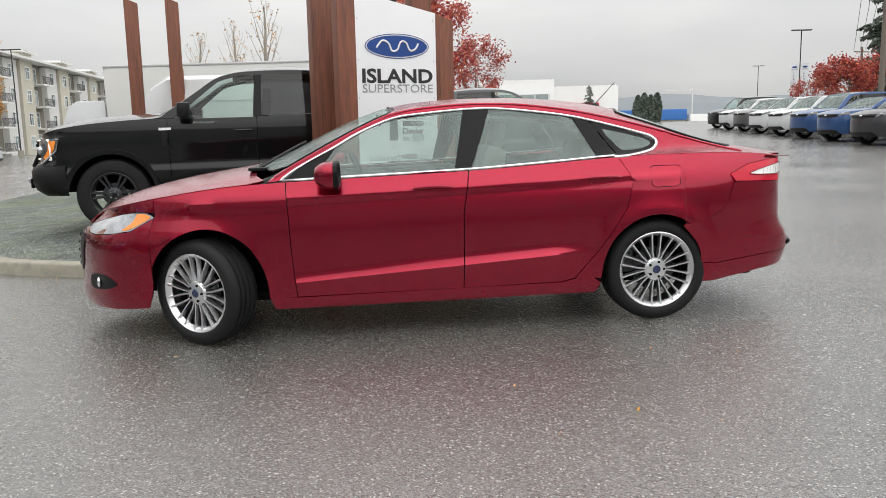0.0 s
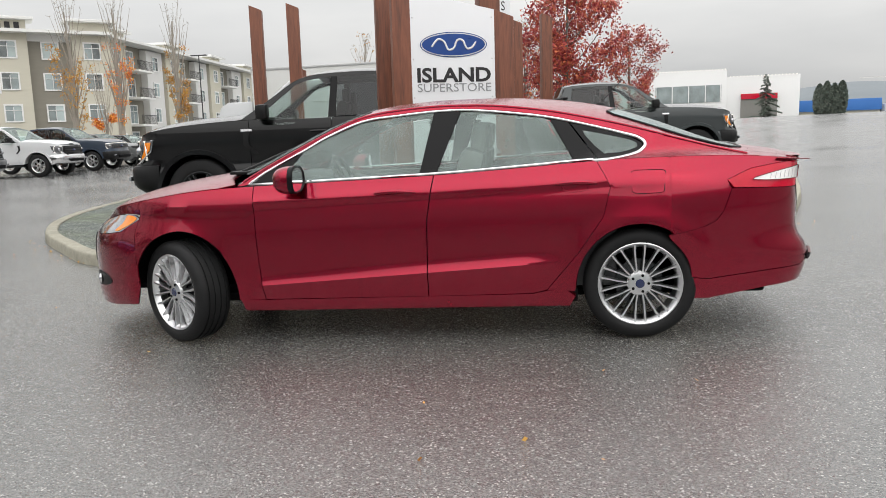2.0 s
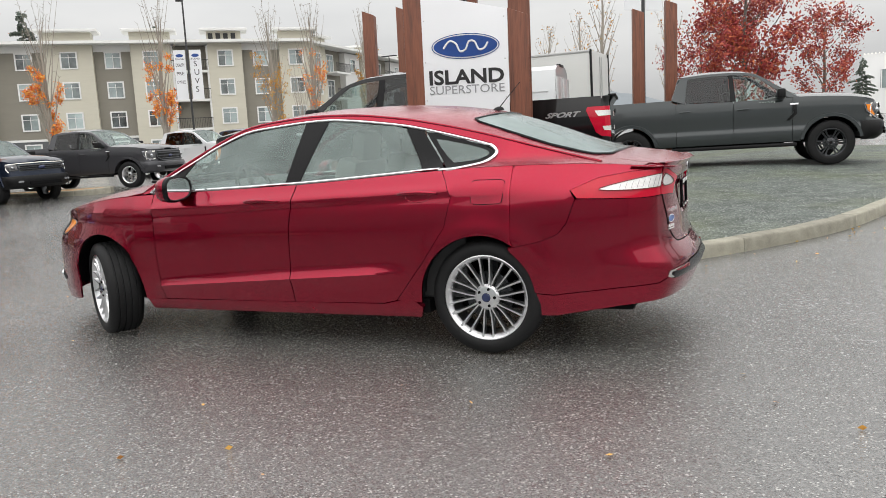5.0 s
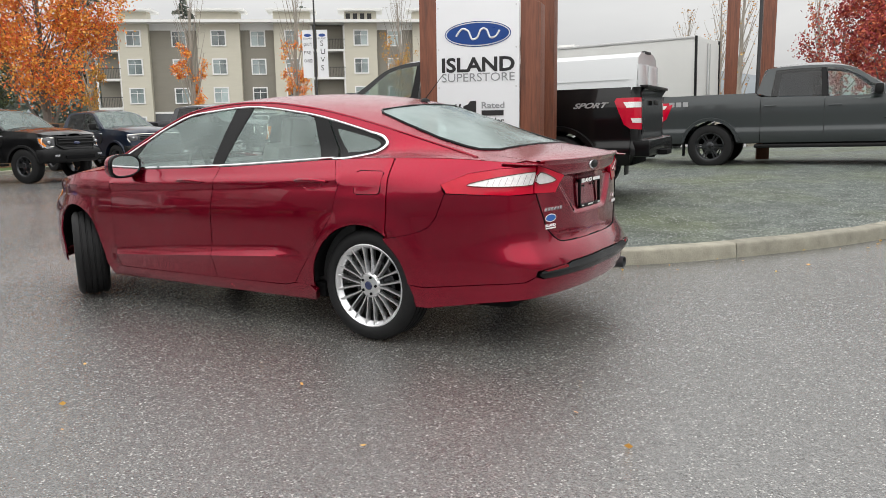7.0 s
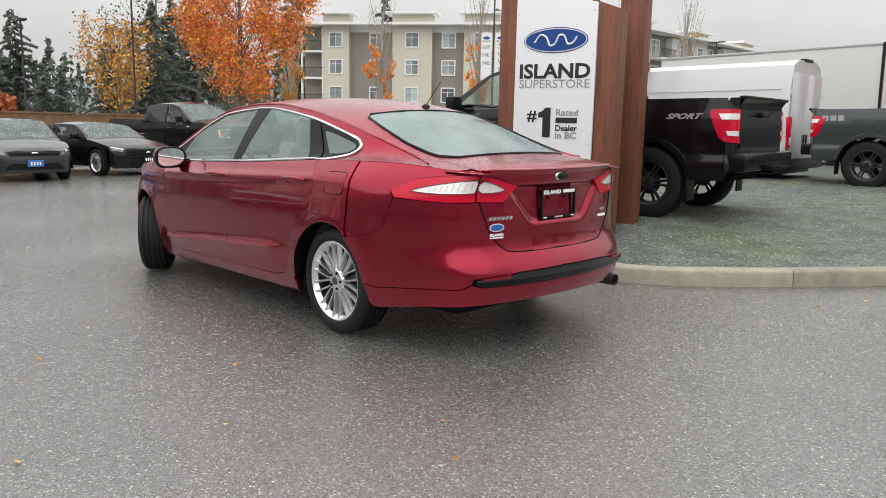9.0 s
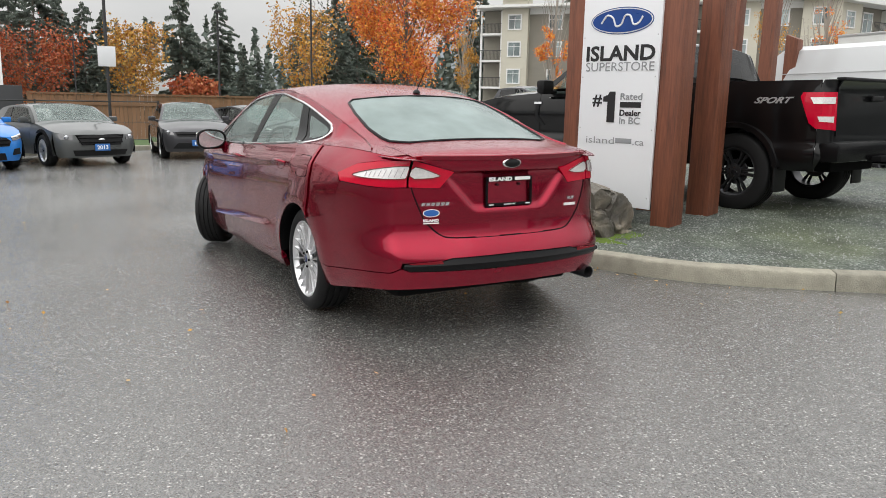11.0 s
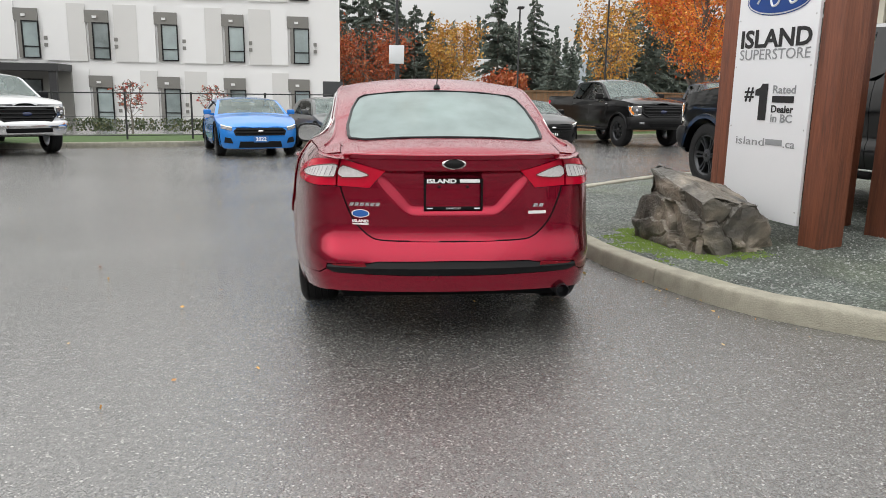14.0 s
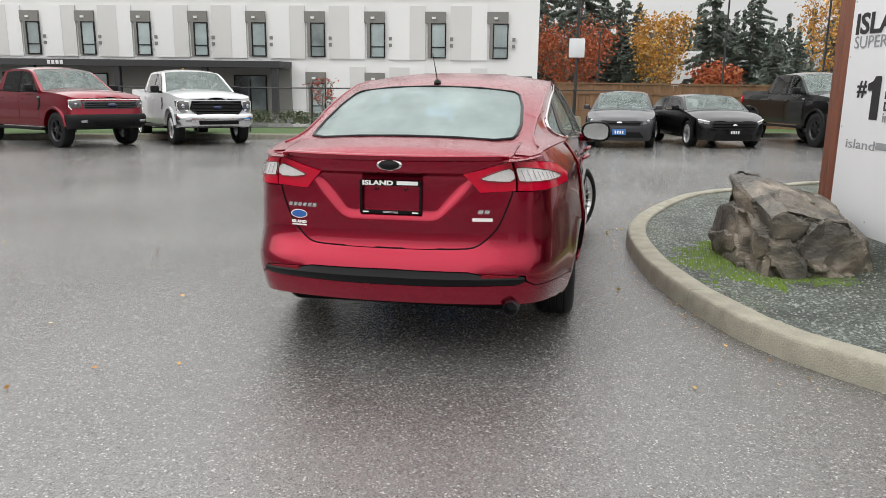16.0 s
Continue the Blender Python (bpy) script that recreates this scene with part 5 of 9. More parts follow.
    part("headliner", panel(hl + [(x, -y) for x, y in reversed(hl[1:-1])], lambda x, y: car_skin(x, y) - Vector((0, 0, 0.035)), 0.1, 0), M_SEAT, red)
    bm = bmesh.new()
    box(bm, 1.06, 0, 1.03, 0.12, 1.2, 0.02, 0.006)
    cowl = part("cowl", bm, M_BLACK, red)
    for y0 in (0.55, -0.1):
        bm = bmesh.new()
        tube(bm, [car_skin(1.05 - 0.05 * k, y0 - 0.11 * k) + Vector((0, 0, 0.018)) for k in range(6)], 0.008, 6)
        part("wiper", bm, M_BLACK, cowl)
    return boot, px


red_boot, plate_x = build_red()


# ---- other vehicles ----
class Shape:
    """The skin of a vehicle: a wrap for the lower body, cabin sides and an upper skin."""

    def __init__(self, nose, tail, width, top, rail, mid, plan, tumble=0.40, arches=(), sill=0.3):
        self.nose, self.tail, self.width = nose, tail, width
        self.top, self.rail, self.mid, self.tumble = top, rail[0], mid, tumble
        self.rail_lo, self.rail_hi = rail[1], rail[2]
        self.arches, self.sill = arches, sill
        xs = np.array([p[0] for p in plan])
        es = np.array([p[1] for p in plan])
        run = np.concatenate([[0], np.cumsum(np.hypot(np.diff(xs), np.diff(es) * 0.95))])
        at0 = np.interp(0, -xs, run)
        self.q, self.qx, self.qe = (at0 - run)[::-1], xs[::-1], es[::-1]
        self.qmin, self.qmax = float(self.q[0]), float(self.q[-1])
        self.xf, self.xr = xs[0], xs[-1]

    def low(self, q, z, s=1):
        if q > self.qmax:
            q, s = 2 * self.qmax - q, -s
        if q < self.qmin:
            q, s = 2 * self.qmin - q, -s
        x, e = float(np.interp(q, self.q, self.qx)), float(np.interp(q, self.q, self.qe))
        if x > 0.5 * self.xf:
            h = 0.5 * self.xf
            x = h + (x - h) * (self.nose(z) - h) / (self.xf - h)
        elif x < 0.5 * self.xr:
            h = 0.5 * self.xr
            x = h + (x - h) * (self.tail(z) - h) / (self.xr - h)
        return Vector((x, s * e * self.width(z), z))

    def q_of(self, x, z):
        if x > 0.5 * self.xf:
            h = 0.5 * self.xf
            x = h + (x - h) * (self.xf - h) / (self.nose(z) - h)
        elif x < 0.5 * self.xr:
            h = 0.5 * self.xr
            x = h + (x - h) * (self.xr - h) / (self.tail(z) - h)
        return float(np.interp(x, self.qx, self.q))

    def side(self, s, k=0.0):
        return lambda x, z: self.low(self.q_of(x, z), z, s) + Vector((0, s * k, 0))

    def house(self, s, k=0.0):
        def f(x, z):
            zt = self.top(x)
            y = self.low(self.q_of(x, zt), zt).y - 0.01 - self.tumble * (z - zt)
            return Vector((x, s * (y + k), z))
        return f

    def edge(self, x):
        zt = self.top(x)
        zr = self.rail(x) if self.rail_lo < x < self.rail_hi else 0
        if zr > zt:
            return self.house(1)(x, zr).y, zr
        return self.low(self.q_of(x, zt), zt).y, zt

    def skin(self, x, y):
        ye, ze = self.edge(x)
        k = min(1.0, abs(y) / max(ye, 0.05))
        return Vector((x, y, ze + (self.mid(x) - ze) * (1 - k ** 2.6)))

    def end(self, y, z, front, k=0.0):
        """A point of the nose or tail over y, z, moved out by k."""
        e = min(0.999, abs(y) / self.width(z))
        i = int(np.argmax(self.qe))
        mid = len(self.q) // 2
        if front:
            es, xs = self.qe[mid:][::-1], self.qx[mid:][::-1]
        else:
            es, xs = self.qe[:mid + 1], self.qx[:mid + 1]
        x = float(np.interp(e, np.maximum.accumulate(es), xs))
        lim = self.nose(z) if front else self.tail(z)
        ref = self.xf if front else self.xr
        h = 0.5 * ref
        x = h + (x - h) * (lim - h) / (ref - h)
        return Vector((x + (k if front else -k), y, z))

    def bottom(self, x):
        z = self.sill
        for ax, az, r in self.arches:
            if abs(x - ax) < r:
                z = max(z, az + math.sqrt(r * r - (x - ax) ** 2))
        return z


def side_piece(sh, xa, xb, gap=0.004):
    """Outline of a side panel from xa to xb between sill (or arch) and belt."""
    n = max(4, int((xb - xa) / 0.05))
    xs = [xa + gap + (xb - xa - 2 * gap) * k / n for k in range(n + 1)]
    return [(x, sh.bottom(x)) for x in xs] + [(x, sh.top(x) - 0.002) for x in reversed(xs)]


def window_quad(sh, x0, x1, x2, x3, lift=0.012, drop=0.05):
    """A side window: bottom from x0 (rear) to x1 (front), top from x3 (rear) to x2 (front)."""
    top = [(x, max(sh.top(x) + 0.03, sh.rail(x) - drop)) for x in np.linspace(x2, x3, 6)]
    return [(x, sh.top(x) + lift) for x in np.linspace(x0, x1, 6)] + top


def rounded(cx, cy, hx, hy, n=20, p=4.0):
    out = []
    for k in range(n):
        a = 2 * math.pi * k / n
        c, s = math.cos(a), math.sin(a)
        out.append((cx + hx * abs(c) ** (2 / p) * (1 if c > 0 else -1), cy + hy * abs(s) ** (2 / p) * (1 if s > 0 else -1)))
    return out


def vehicle(name, label, category, m, sh, paint, o, group=""):
    """A parked vehicle from its shape and a table of options."""
    v = thing(name, m, label, category, group)
    C = o.get("cell", 0.14)
    doors = o["doors"]              # x of the door edges, front to rear
    cowl, head_f, head_r, back = o["cabin"]
    glass_f, glass_r = o.get("glass", (M_GLASS, M_GLASS_DK))
    hrt = (0.75, 0.8)
    P = lambda poly, fn, cell=C, depth=0.012: panel(poly, fn, cell, depth, heart=hrt, cellv=o.get("cellv", cell))
    nose_x, tail_x = o["nose_x"], o["tail_x"]
    zt = sh.top
    for s in (1, -1):
        part("front_wing", P(side_piece(sh, doors[0], nose_x), sh.side(s)), paint, v)
        for i in range(len(doors) - 1):
            d = part("front_door" if i == 0 else "rear_door", P(side_piece(sh, doors[i + 1], doors[i]), sh.side(s)), paint, v)
            hx = doors[i + 1] + 0.16
            bm = bmesh.new()
            hz = zt(hx) - o.get("handle_drop", 0.12)
            tube(bm, [sh.side(s, 0.012)(hx - 0.09, hz), sh.side(s, 0.03)(hx, hz), sh.side(s, 0.012)(hx + 0.11, hz)], 0.014, 6)
            part("door_handle", bm, o.get("handle_mat", paint), d)
        part("rear_quarter" if not o.get("bed") else "bed_side", P(side_piece(sh, tail_x, doors[-1]), sh.side(s)), paint, v)
        # cabin side
        hs = sh.house(s)
        wins = o["windows"]
        for i, w in enumerate(wins):
            quad = window_quad(sh, *w)
            if i == 0 and o.get("dip"):
                # the sill of the front window steps down towards the mirror
                quad = [(w[0], zt(w[0]) + 0.012), (w[0] + 0.28, zt(w[0]) + 0.010), (w[0] + 0.46, zt(w[0]) - o["dip"]), (w[1] - 0.14, zt(w[1]) - o["dip"]), (w[1] + 0.02, zt(w[1]) - 0.01)] + quad[6:]
            part("side_window", P(quad, sh.house(s, 0.006) if o.get("dip") else hs, C, 0.004), glass_f if i == 0 else glass_r, v)
        hi, lo = sh.rail_hi, sh.rail_lo
        n = 26
        band = [(x, sh.rail(x)) for x in np.linspace(lo + 0.01, hi - 0.01, n)]
        w0, w1 = wins[0], wins[-1]
        under = [(hi - 0.015, zt(hi) + 0.002), (w0[1] + 0.01, zt(w0[1]) + 0.010)] + [(x, max(zt(x) + 0.03, sh.rail(x) - 0.048)) for x in np.linspace(w0[2], w1[3], 18)]
        under += [(w1[0] - 0.006, zt(w1[0]) + 0.011), (w1[0] - 0.01, zt(w1[0]) + 0.001), (lo + 0.012, zt(lo) + 0.001)]
        part("cabin_side", P(band + under, hs), paint, v)
        for a, b in zip(wins, wins[1:]):
            post = [(a[0] - 0.004, zt(a[0]) + 0.004), (a[3] - 0.004, sh.rail(a[3]) - 0.046), (b[2] + 0.004, sh.rail(b[2]) - 0.046), (b[1] + 0.004, zt(b[1]) + 0.004)]
            part("door_pillar", P(post, sh.house(s, 0.002)), M_TRIM, v)
        if o.get("chrome"):
            part("window_strip", tube(bmesh.new(), [sh.house(s, 0.006)(x, zt(x) + 0.004) for x in np.linspace(w1[0], w0[1], 14)], 0.009, 6), M_CHROME, v)
        # mirror
        mx = w0[1] - 0.12
        my = hs(mx, zt(mx) + 0.05).y
        bm = bmesh.new()
        mw, mh = o.get("mirror", (0.10, 0.08))
        box(bm, mx, my + s * (mw + 0.06), zt(mx) + 0.06 + mh * 0.4, o.get("mirror_deep", 0.13), 2 * mw, 2 * mh, min(mw, mh) * 0.5)
        box(bm, mx, my + s * 0.03, zt(mx) + 0.03, 0.07, 0.14, 0.05, 0.015)
        part("door_mirror", bm, o.get("mirror_mat", paint), v)
        for ax, az, r in sh.arches:
            bm = bmesh.new()
            rows = []
            y0 = abs(sh.side(s)(ax, az + r).y)
            for k in range(25):
                a0 = o.get("arch_from", -0.06)
                a = math.pi * (a0 + (1 - 2 * a0) * k / 24)
                x, z = ax + r * math.cos(a), az + r * math.sin(a)
                rows.append([bm.verts.new(p) for p in ((x, s * (y0 + o.get("flare_out", 0.012)), z), (x + 0.055 * math.cos(a), s * (y0 + o.get("flare_out", 0.012)), z + 0.055 * math.sin(a)), (x + 0.075 * math.cos(a), s * (y0 - 0.03), z + 0.075 * math.sin(a)))])
                rows[-1].insert(0, bm.verts.new((x, s * (y0 - 0.42), z)))
            for i in range(24):
                for j in range(3):
                    bm.faces.new((rows[i][j], rows[i][j + 1], rows[i + 1][j + 1], rows[i + 1][j]))
            bmesh.ops.recalc_face_normals(bm, faces=bm.faces)
            part("wheel_arch", bm, o.get("flare_mat", M_DARK), v)
            add_wheel(v, ax, s * (y0 - 0.035), o["tyre"], s, o.get("steer", 0) if ax > 0 else 0, o["tyre"], o["rim"], o.get("spokes", 6), o.get("rim_mat", M_ALLOY), o.get("tyre_w", 0.26))
    # upper skin
    def edge_run(a, b, inset, n=16):
        return [(float(x), sh.edge(float(x))[0] - inset) for x in np.linspace(a, b, n)]

    def both(h):
        return h + [(x, -y) for x, y in reversed(h)]
    # the bonnet reaches to where its line meets the nose
    tip = max(x for x in np.linspace(nose_x, sh.xf, 60) if sh.low(sh.qmax, zt(x)).x >= x) - 0.004

    def brim(q):
        z = zt(float(np.interp(q, sh.q, sh.qx)))
        for _ in range(14):
            z = 0.5 * (z + zt(sh.low(q, z).x))
        return z - 0.002
    part("bonnet", P(both(edge_run(tip, cowl - 0.02, 0.004, 22)), sh.skin), paint, v)
    part("windscreen", P(both(edge_run(cowl - 0.03, head_f, 0.07)), sh.skin, C, 0.004), M_GLASS_SIDE, v)
    part("rear_window", P(both(edge_run(head_r, back, 0.09, 10)), sh.skin, C, 0.004), glass_r, v)
    part("roof", P(both(edge_run(head_f - 0.004, head_r + 0.004, 0.002)), sh.skin), paint, v)
    for s in (1, -1):
        f = lambda x, y, s=s: sh.skin(x, s * y)
        part("windscreen_pillar", P(edge_run(cowl - 0.03, head_f, 0.002) + list(reversed(edge_run(cowl - 0.03, head_f, 0.068))), f), paint, v)
        part("back_pillar", P(edge_run(head_r, back, 0.002, 10) + list(reversed(edge_run(head_r, back, 0.088, 10))), f), paint, v)
    if o.get("bed"):
        part("bed_cover", P(both(edge_run(back - 0.01, sh.xr + 0.08, 0.03, 10)), lambda x, y: Vector((x, y, zt(x) - 0.03))), M_BLACK, v)
    else:
        part("boot_lid", P(both(edge_run(back - 0.004, sh.xr + 0.03, 0.006, 14)), sh.skin), paint, v)
    # nose and tail wraps
    qa, qm = sh.q_of(nose_x, 0.8), sh.qmax
    zb = o.get("nose_bottom", sh.sill)
    hq = [(q, brim(q)) for q in np.linspace(qm, qa + 0.004, 14)] + [(qa + 0.004, max(sh.bottom(nose_x), min(zb, sh.sill + 0.12))), (qa + 0.10, zb)] + [(q, zb) for q in np.linspace(qa + 0.14, qm, 6)]
    part("front_fascia", P(hq + [(2 * qm - q, z) for q, z in reversed(hq)], sh.low), paint, v)
    qb, qn = sh.q_of(tail_x, 0.8), sh.qmin
    zb2 = o.get("tail_bottom", sh.sill)
    hq = [(q, brim(q)) for q in np.linspace(qn, qb - 0.004, 14)] + [(qb - 0.004, sh.bottom(tail_x)), (qb - 0.10, zb2)] + [(q, zb2) for q in np.linspace(qb - 0.14, qn, 6)]
    part("tail_panel", P(hq + [(2 * qn - q, z) for q, z in reversed(hq)], sh.low), paint, v)
    # underbody, cabin floor, dash, seats
    bm = bmesh.new()
    w = sh.width(0.8)
    box(bm, (sh.xf + sh.xr) / 2, 0, sh.sill + 0.05, (sh.xf - sh.xr) * 0.94, w * 1.0, 0.16, 0.03)
    box(bm, (doors[0] + doors[-1]) / 2, 0, sh.sill + 0.06, doors[0] - doors[-1] + 0.2, w * 1.8, 0.1, 0.03)
    if o.get("bed"):
        box(bm, (doors[-1] + sh.xr) / 2, 0, (sh.sill + zt(-2)) / 2 + 0.2, doors[-1] - sh.xr - 0.3, w * 1.0, zt(-2) - sh.sill - 0.5)
    box(bm, (sh.arches[0][0]), 0, sh.sill + 0.22, 1.0, w * 1.0, 0.34)
    part("underbody", bm, M_DARK, v)
    bm = bmesh.new()
    zc = zt(doors[1])
    box(bm, cowl - 0.22, 0, zc - 0.06, 0.45, w * 1.55, 0.2, 0.05)
    box(bm, (doors[0] + doors[-1]) / 2, 0, sh.sill + 0.2, doors[0] - doors[-1], w * 1.6, 0.06)
    for s in (1, -1):
        box(bm, (doors[0] + doors[-1]) / 2, s * (w - 0.11), (sh.sill + zc) / 2, doors[0] - doors[-1], 0.05, zc - sh.sill - 0.06)
    part("cabin_lining", bm, M_DASH, v)
    for sx in o["seats"]:
        for sy in (0.42, -0.42):
            bm = bmesh.new()
            box(bm, sx + 0.2, sy, zc - 0.45, 0.5, 0.52, 0.16, 0.05)
            box(bm, 0, 0, 0, 0.15, 0.5, 0.66, 0.06, Matrix.Translation((sx - 0.08, sy, zc - 0.12)) @ pose(0, 0, 0, 0, -14, 0))
            box(bm, sx - 0.18, sy, zc + 0.28, 0.1, 0.26, 0.18, 0.04)
            part("seat", bm, M_DASH, v)
    return v


def front_set(v, sh, o):
    """Grille, lamps, badge and bumper on the nose. Outlines are in y, z."""
    F = lambda k: (lambda y, z: sh.end(y, z, True, k))
    P = lambda poly, k, d=0.02, c=0.12: panel(poly, F(k), c, d, heart=(0.0, 0.8))
    g = part("grille", P(o["grille"], 0.012), o.get("grille_mat", M_BLACK), v)
    ys = [p[0] for p in o["grille"]]
    zs = [p[1] for p in o["grille"]]
    for z in o.get("bars", ()):
        yb = max(ys) * o.get("bar_span", 0.92)
        bm = tube(bmesh.new(), [sh.end(y, z, True, 0.03) for y in np.linspace(-yb, yb, 12)], o.get("bar_r", 0.014), 6)
        part("grille_bar", bm, o.get("bar_mat", M_TRIM), g)
    if o.get("surround"):
        bm = tube(bmesh.new(), [sh.end(y, z, True, 0.022) for y, z in o["grille"]], o.get("surround_r", 0.02), 6, True)
        part("grille_surround", bm, o["surround"], g)
    if o.get("badge"):
        bm = bmesh.new()
        lathe(bm, [(0.0, 0.016), (0.8, 0.014), (1.0, 0.0)], 24)
        part("emblem", bm, o.get("badge_mat", M_NAVY), g, "", True, Matrix.Translation(sh.end(0, o["badge"], True, 0.03)) @ pose(0, 0, 0, 0, 0, -90) @ Matrix.Diagonal((o.get("badge_w", 0.12), 1.5, o.get("badge_w", 0.12) * 0.42, 1)))
    for s in (1, -1):
        hl = [(s * y, z) for y, z in o["lamp"]]
        lamp = part("headlamp", P(hl, 0.010), M_LENS_DK, v)
        if o.get("drl"):
            bm = tube(bmesh.new(), [sh.end(s * y, z, True, 0.022) for y, z in o["drl"]], 0.013, 6)
            part("running_light", bm, M_LAMP, lamp)
        bm = bmesh.new()
        cy = sum(p[0] for p in o["lamp"]) / len(o["lamp"])
        cz = sum(p[1] for p in o["lamp"]) / len(o["lamp"])
        bmesh.ops.create_uvsphere(bm, u_segments=12, v_segments=8, radius=o.get("bulb", 0.04))
        part("lamp_lens", bm, M_LENS, lamp, "", True, Matrix.Translation(sh.end(s * cy, cz, True, 0.005)))
    for poly, mat, nm in o.get("patches", ()):
        part(nm, P(poly, 0.016), mat, v)


def pickup_shape(ext=0.0, lift=0.0):
    """A full-size crew-cab pickup; ext lengthens the bed and wheelbase."""
    L = lift
    fx, rx = 2.80, -2.86 - ext
    ra = -1.845 - ext
    top = curve_fn((rx, 1.40 + L), (-1.05, 1.405 + L), (-0.98, 1.33 + L), (0.9, 1.30 + L), (1.25, 1.31 + L), (1.9, 1.28 + L), (2.4, 1.22 + L), (2.70, 1.13 + L))
    rail = curve_fn((-1.06, 1.33 + L), (-1.00, 1.45 + L), (-0.90, 1.80 + L), (-0.75, 1.845 + L), (-0.2, 1.87 + L), (0.25, 1.855 + L), (0.52, 1.80 + L), (0.9, 1.56 + L), (1.27, 1.312 + L))
    mid = curve_fn((rx, 1.40 + L), (-1.08, 1.41 + L), (-1.03, 1.50 + L), (-0.93, 1.85 + L), (-0.7, 1.915 + L), (-0.2, 1.945 + L), (0.2, 1.93 + L), (0.45, 1.875 + L), (0.95, 1.58 + L), (1.30, 1.405 + L), (1.9, 1.375 + L), (2.4, 1.305 + L), (2.68, 1.20 + L), (2.8, 1.1 + L))
    nose = curve_fn((0.40 + L, 2.70), (0.55 + L, 2.80), (0.80 + L, 2.80), (0.86 + L, 2.72), (1.05 + L, 2.72), (1.15 + L, 2.68))
    tail = curve_fn((0.4 + L, rx + 0.06), (0.62 + L, rx + 0.02), (1.3 + L, rx + 0.03), (1.42 + L, rx))
    width = curve_fn((0.40 + L, 0.90), (0.5 + L, 0.965), (0.64 + L, 0.995), (0.70 + L, 0.993), (0.77 + L, 0.970), (0.90 + L, 0.980), (1.05 + L, 0.992), (1.2 + L, 0.982), (1.35 + L, 0.95), (1.42 + L, 0.93))
    plan = ((fx, 0.0), (2.79, 0.4), (2.74, 0.72), (2.66, 0.88), (2.54, 0.955), (2.3, 0.985), (1.9, 1.0), (-2.3 - ext, 1.0), (rx + 0.10, 0.985), (rx + 0.03, 0.95), (rx, 0.88), (rx, 0.0))
    return Shape(nose, tail, width, top, (rail, -1.055, 1.265), mid, plan, 0.34, ((1.845, 0.42 + L * 0.6, 0.49), (ra, 0.42 + L * 0.6, 0.49)), 0.48 + L)


M_LENS_DK = surface("smoked_lamp", (0.10, 0.10, 0.105), 0.1, 0.3, var=0.4, scale=20, coat=1.0)
M_LAMP, _nt, _b = node_mat("lit_running_lamp")
_b.inputs["Base Color"].default_value = (0.9, 0.88, 0.82, 1)
_b.inputs["Emission Color"].default_value, _b.inputs["Emission Strength"].default_value = (1.0, 0.95, 0.85, 1), 0.2


M_GRILLE_GREY = surface("grey_grille_panel", (0.07, 0.075, 0.08), 0.4, 0.2, var=0.15)


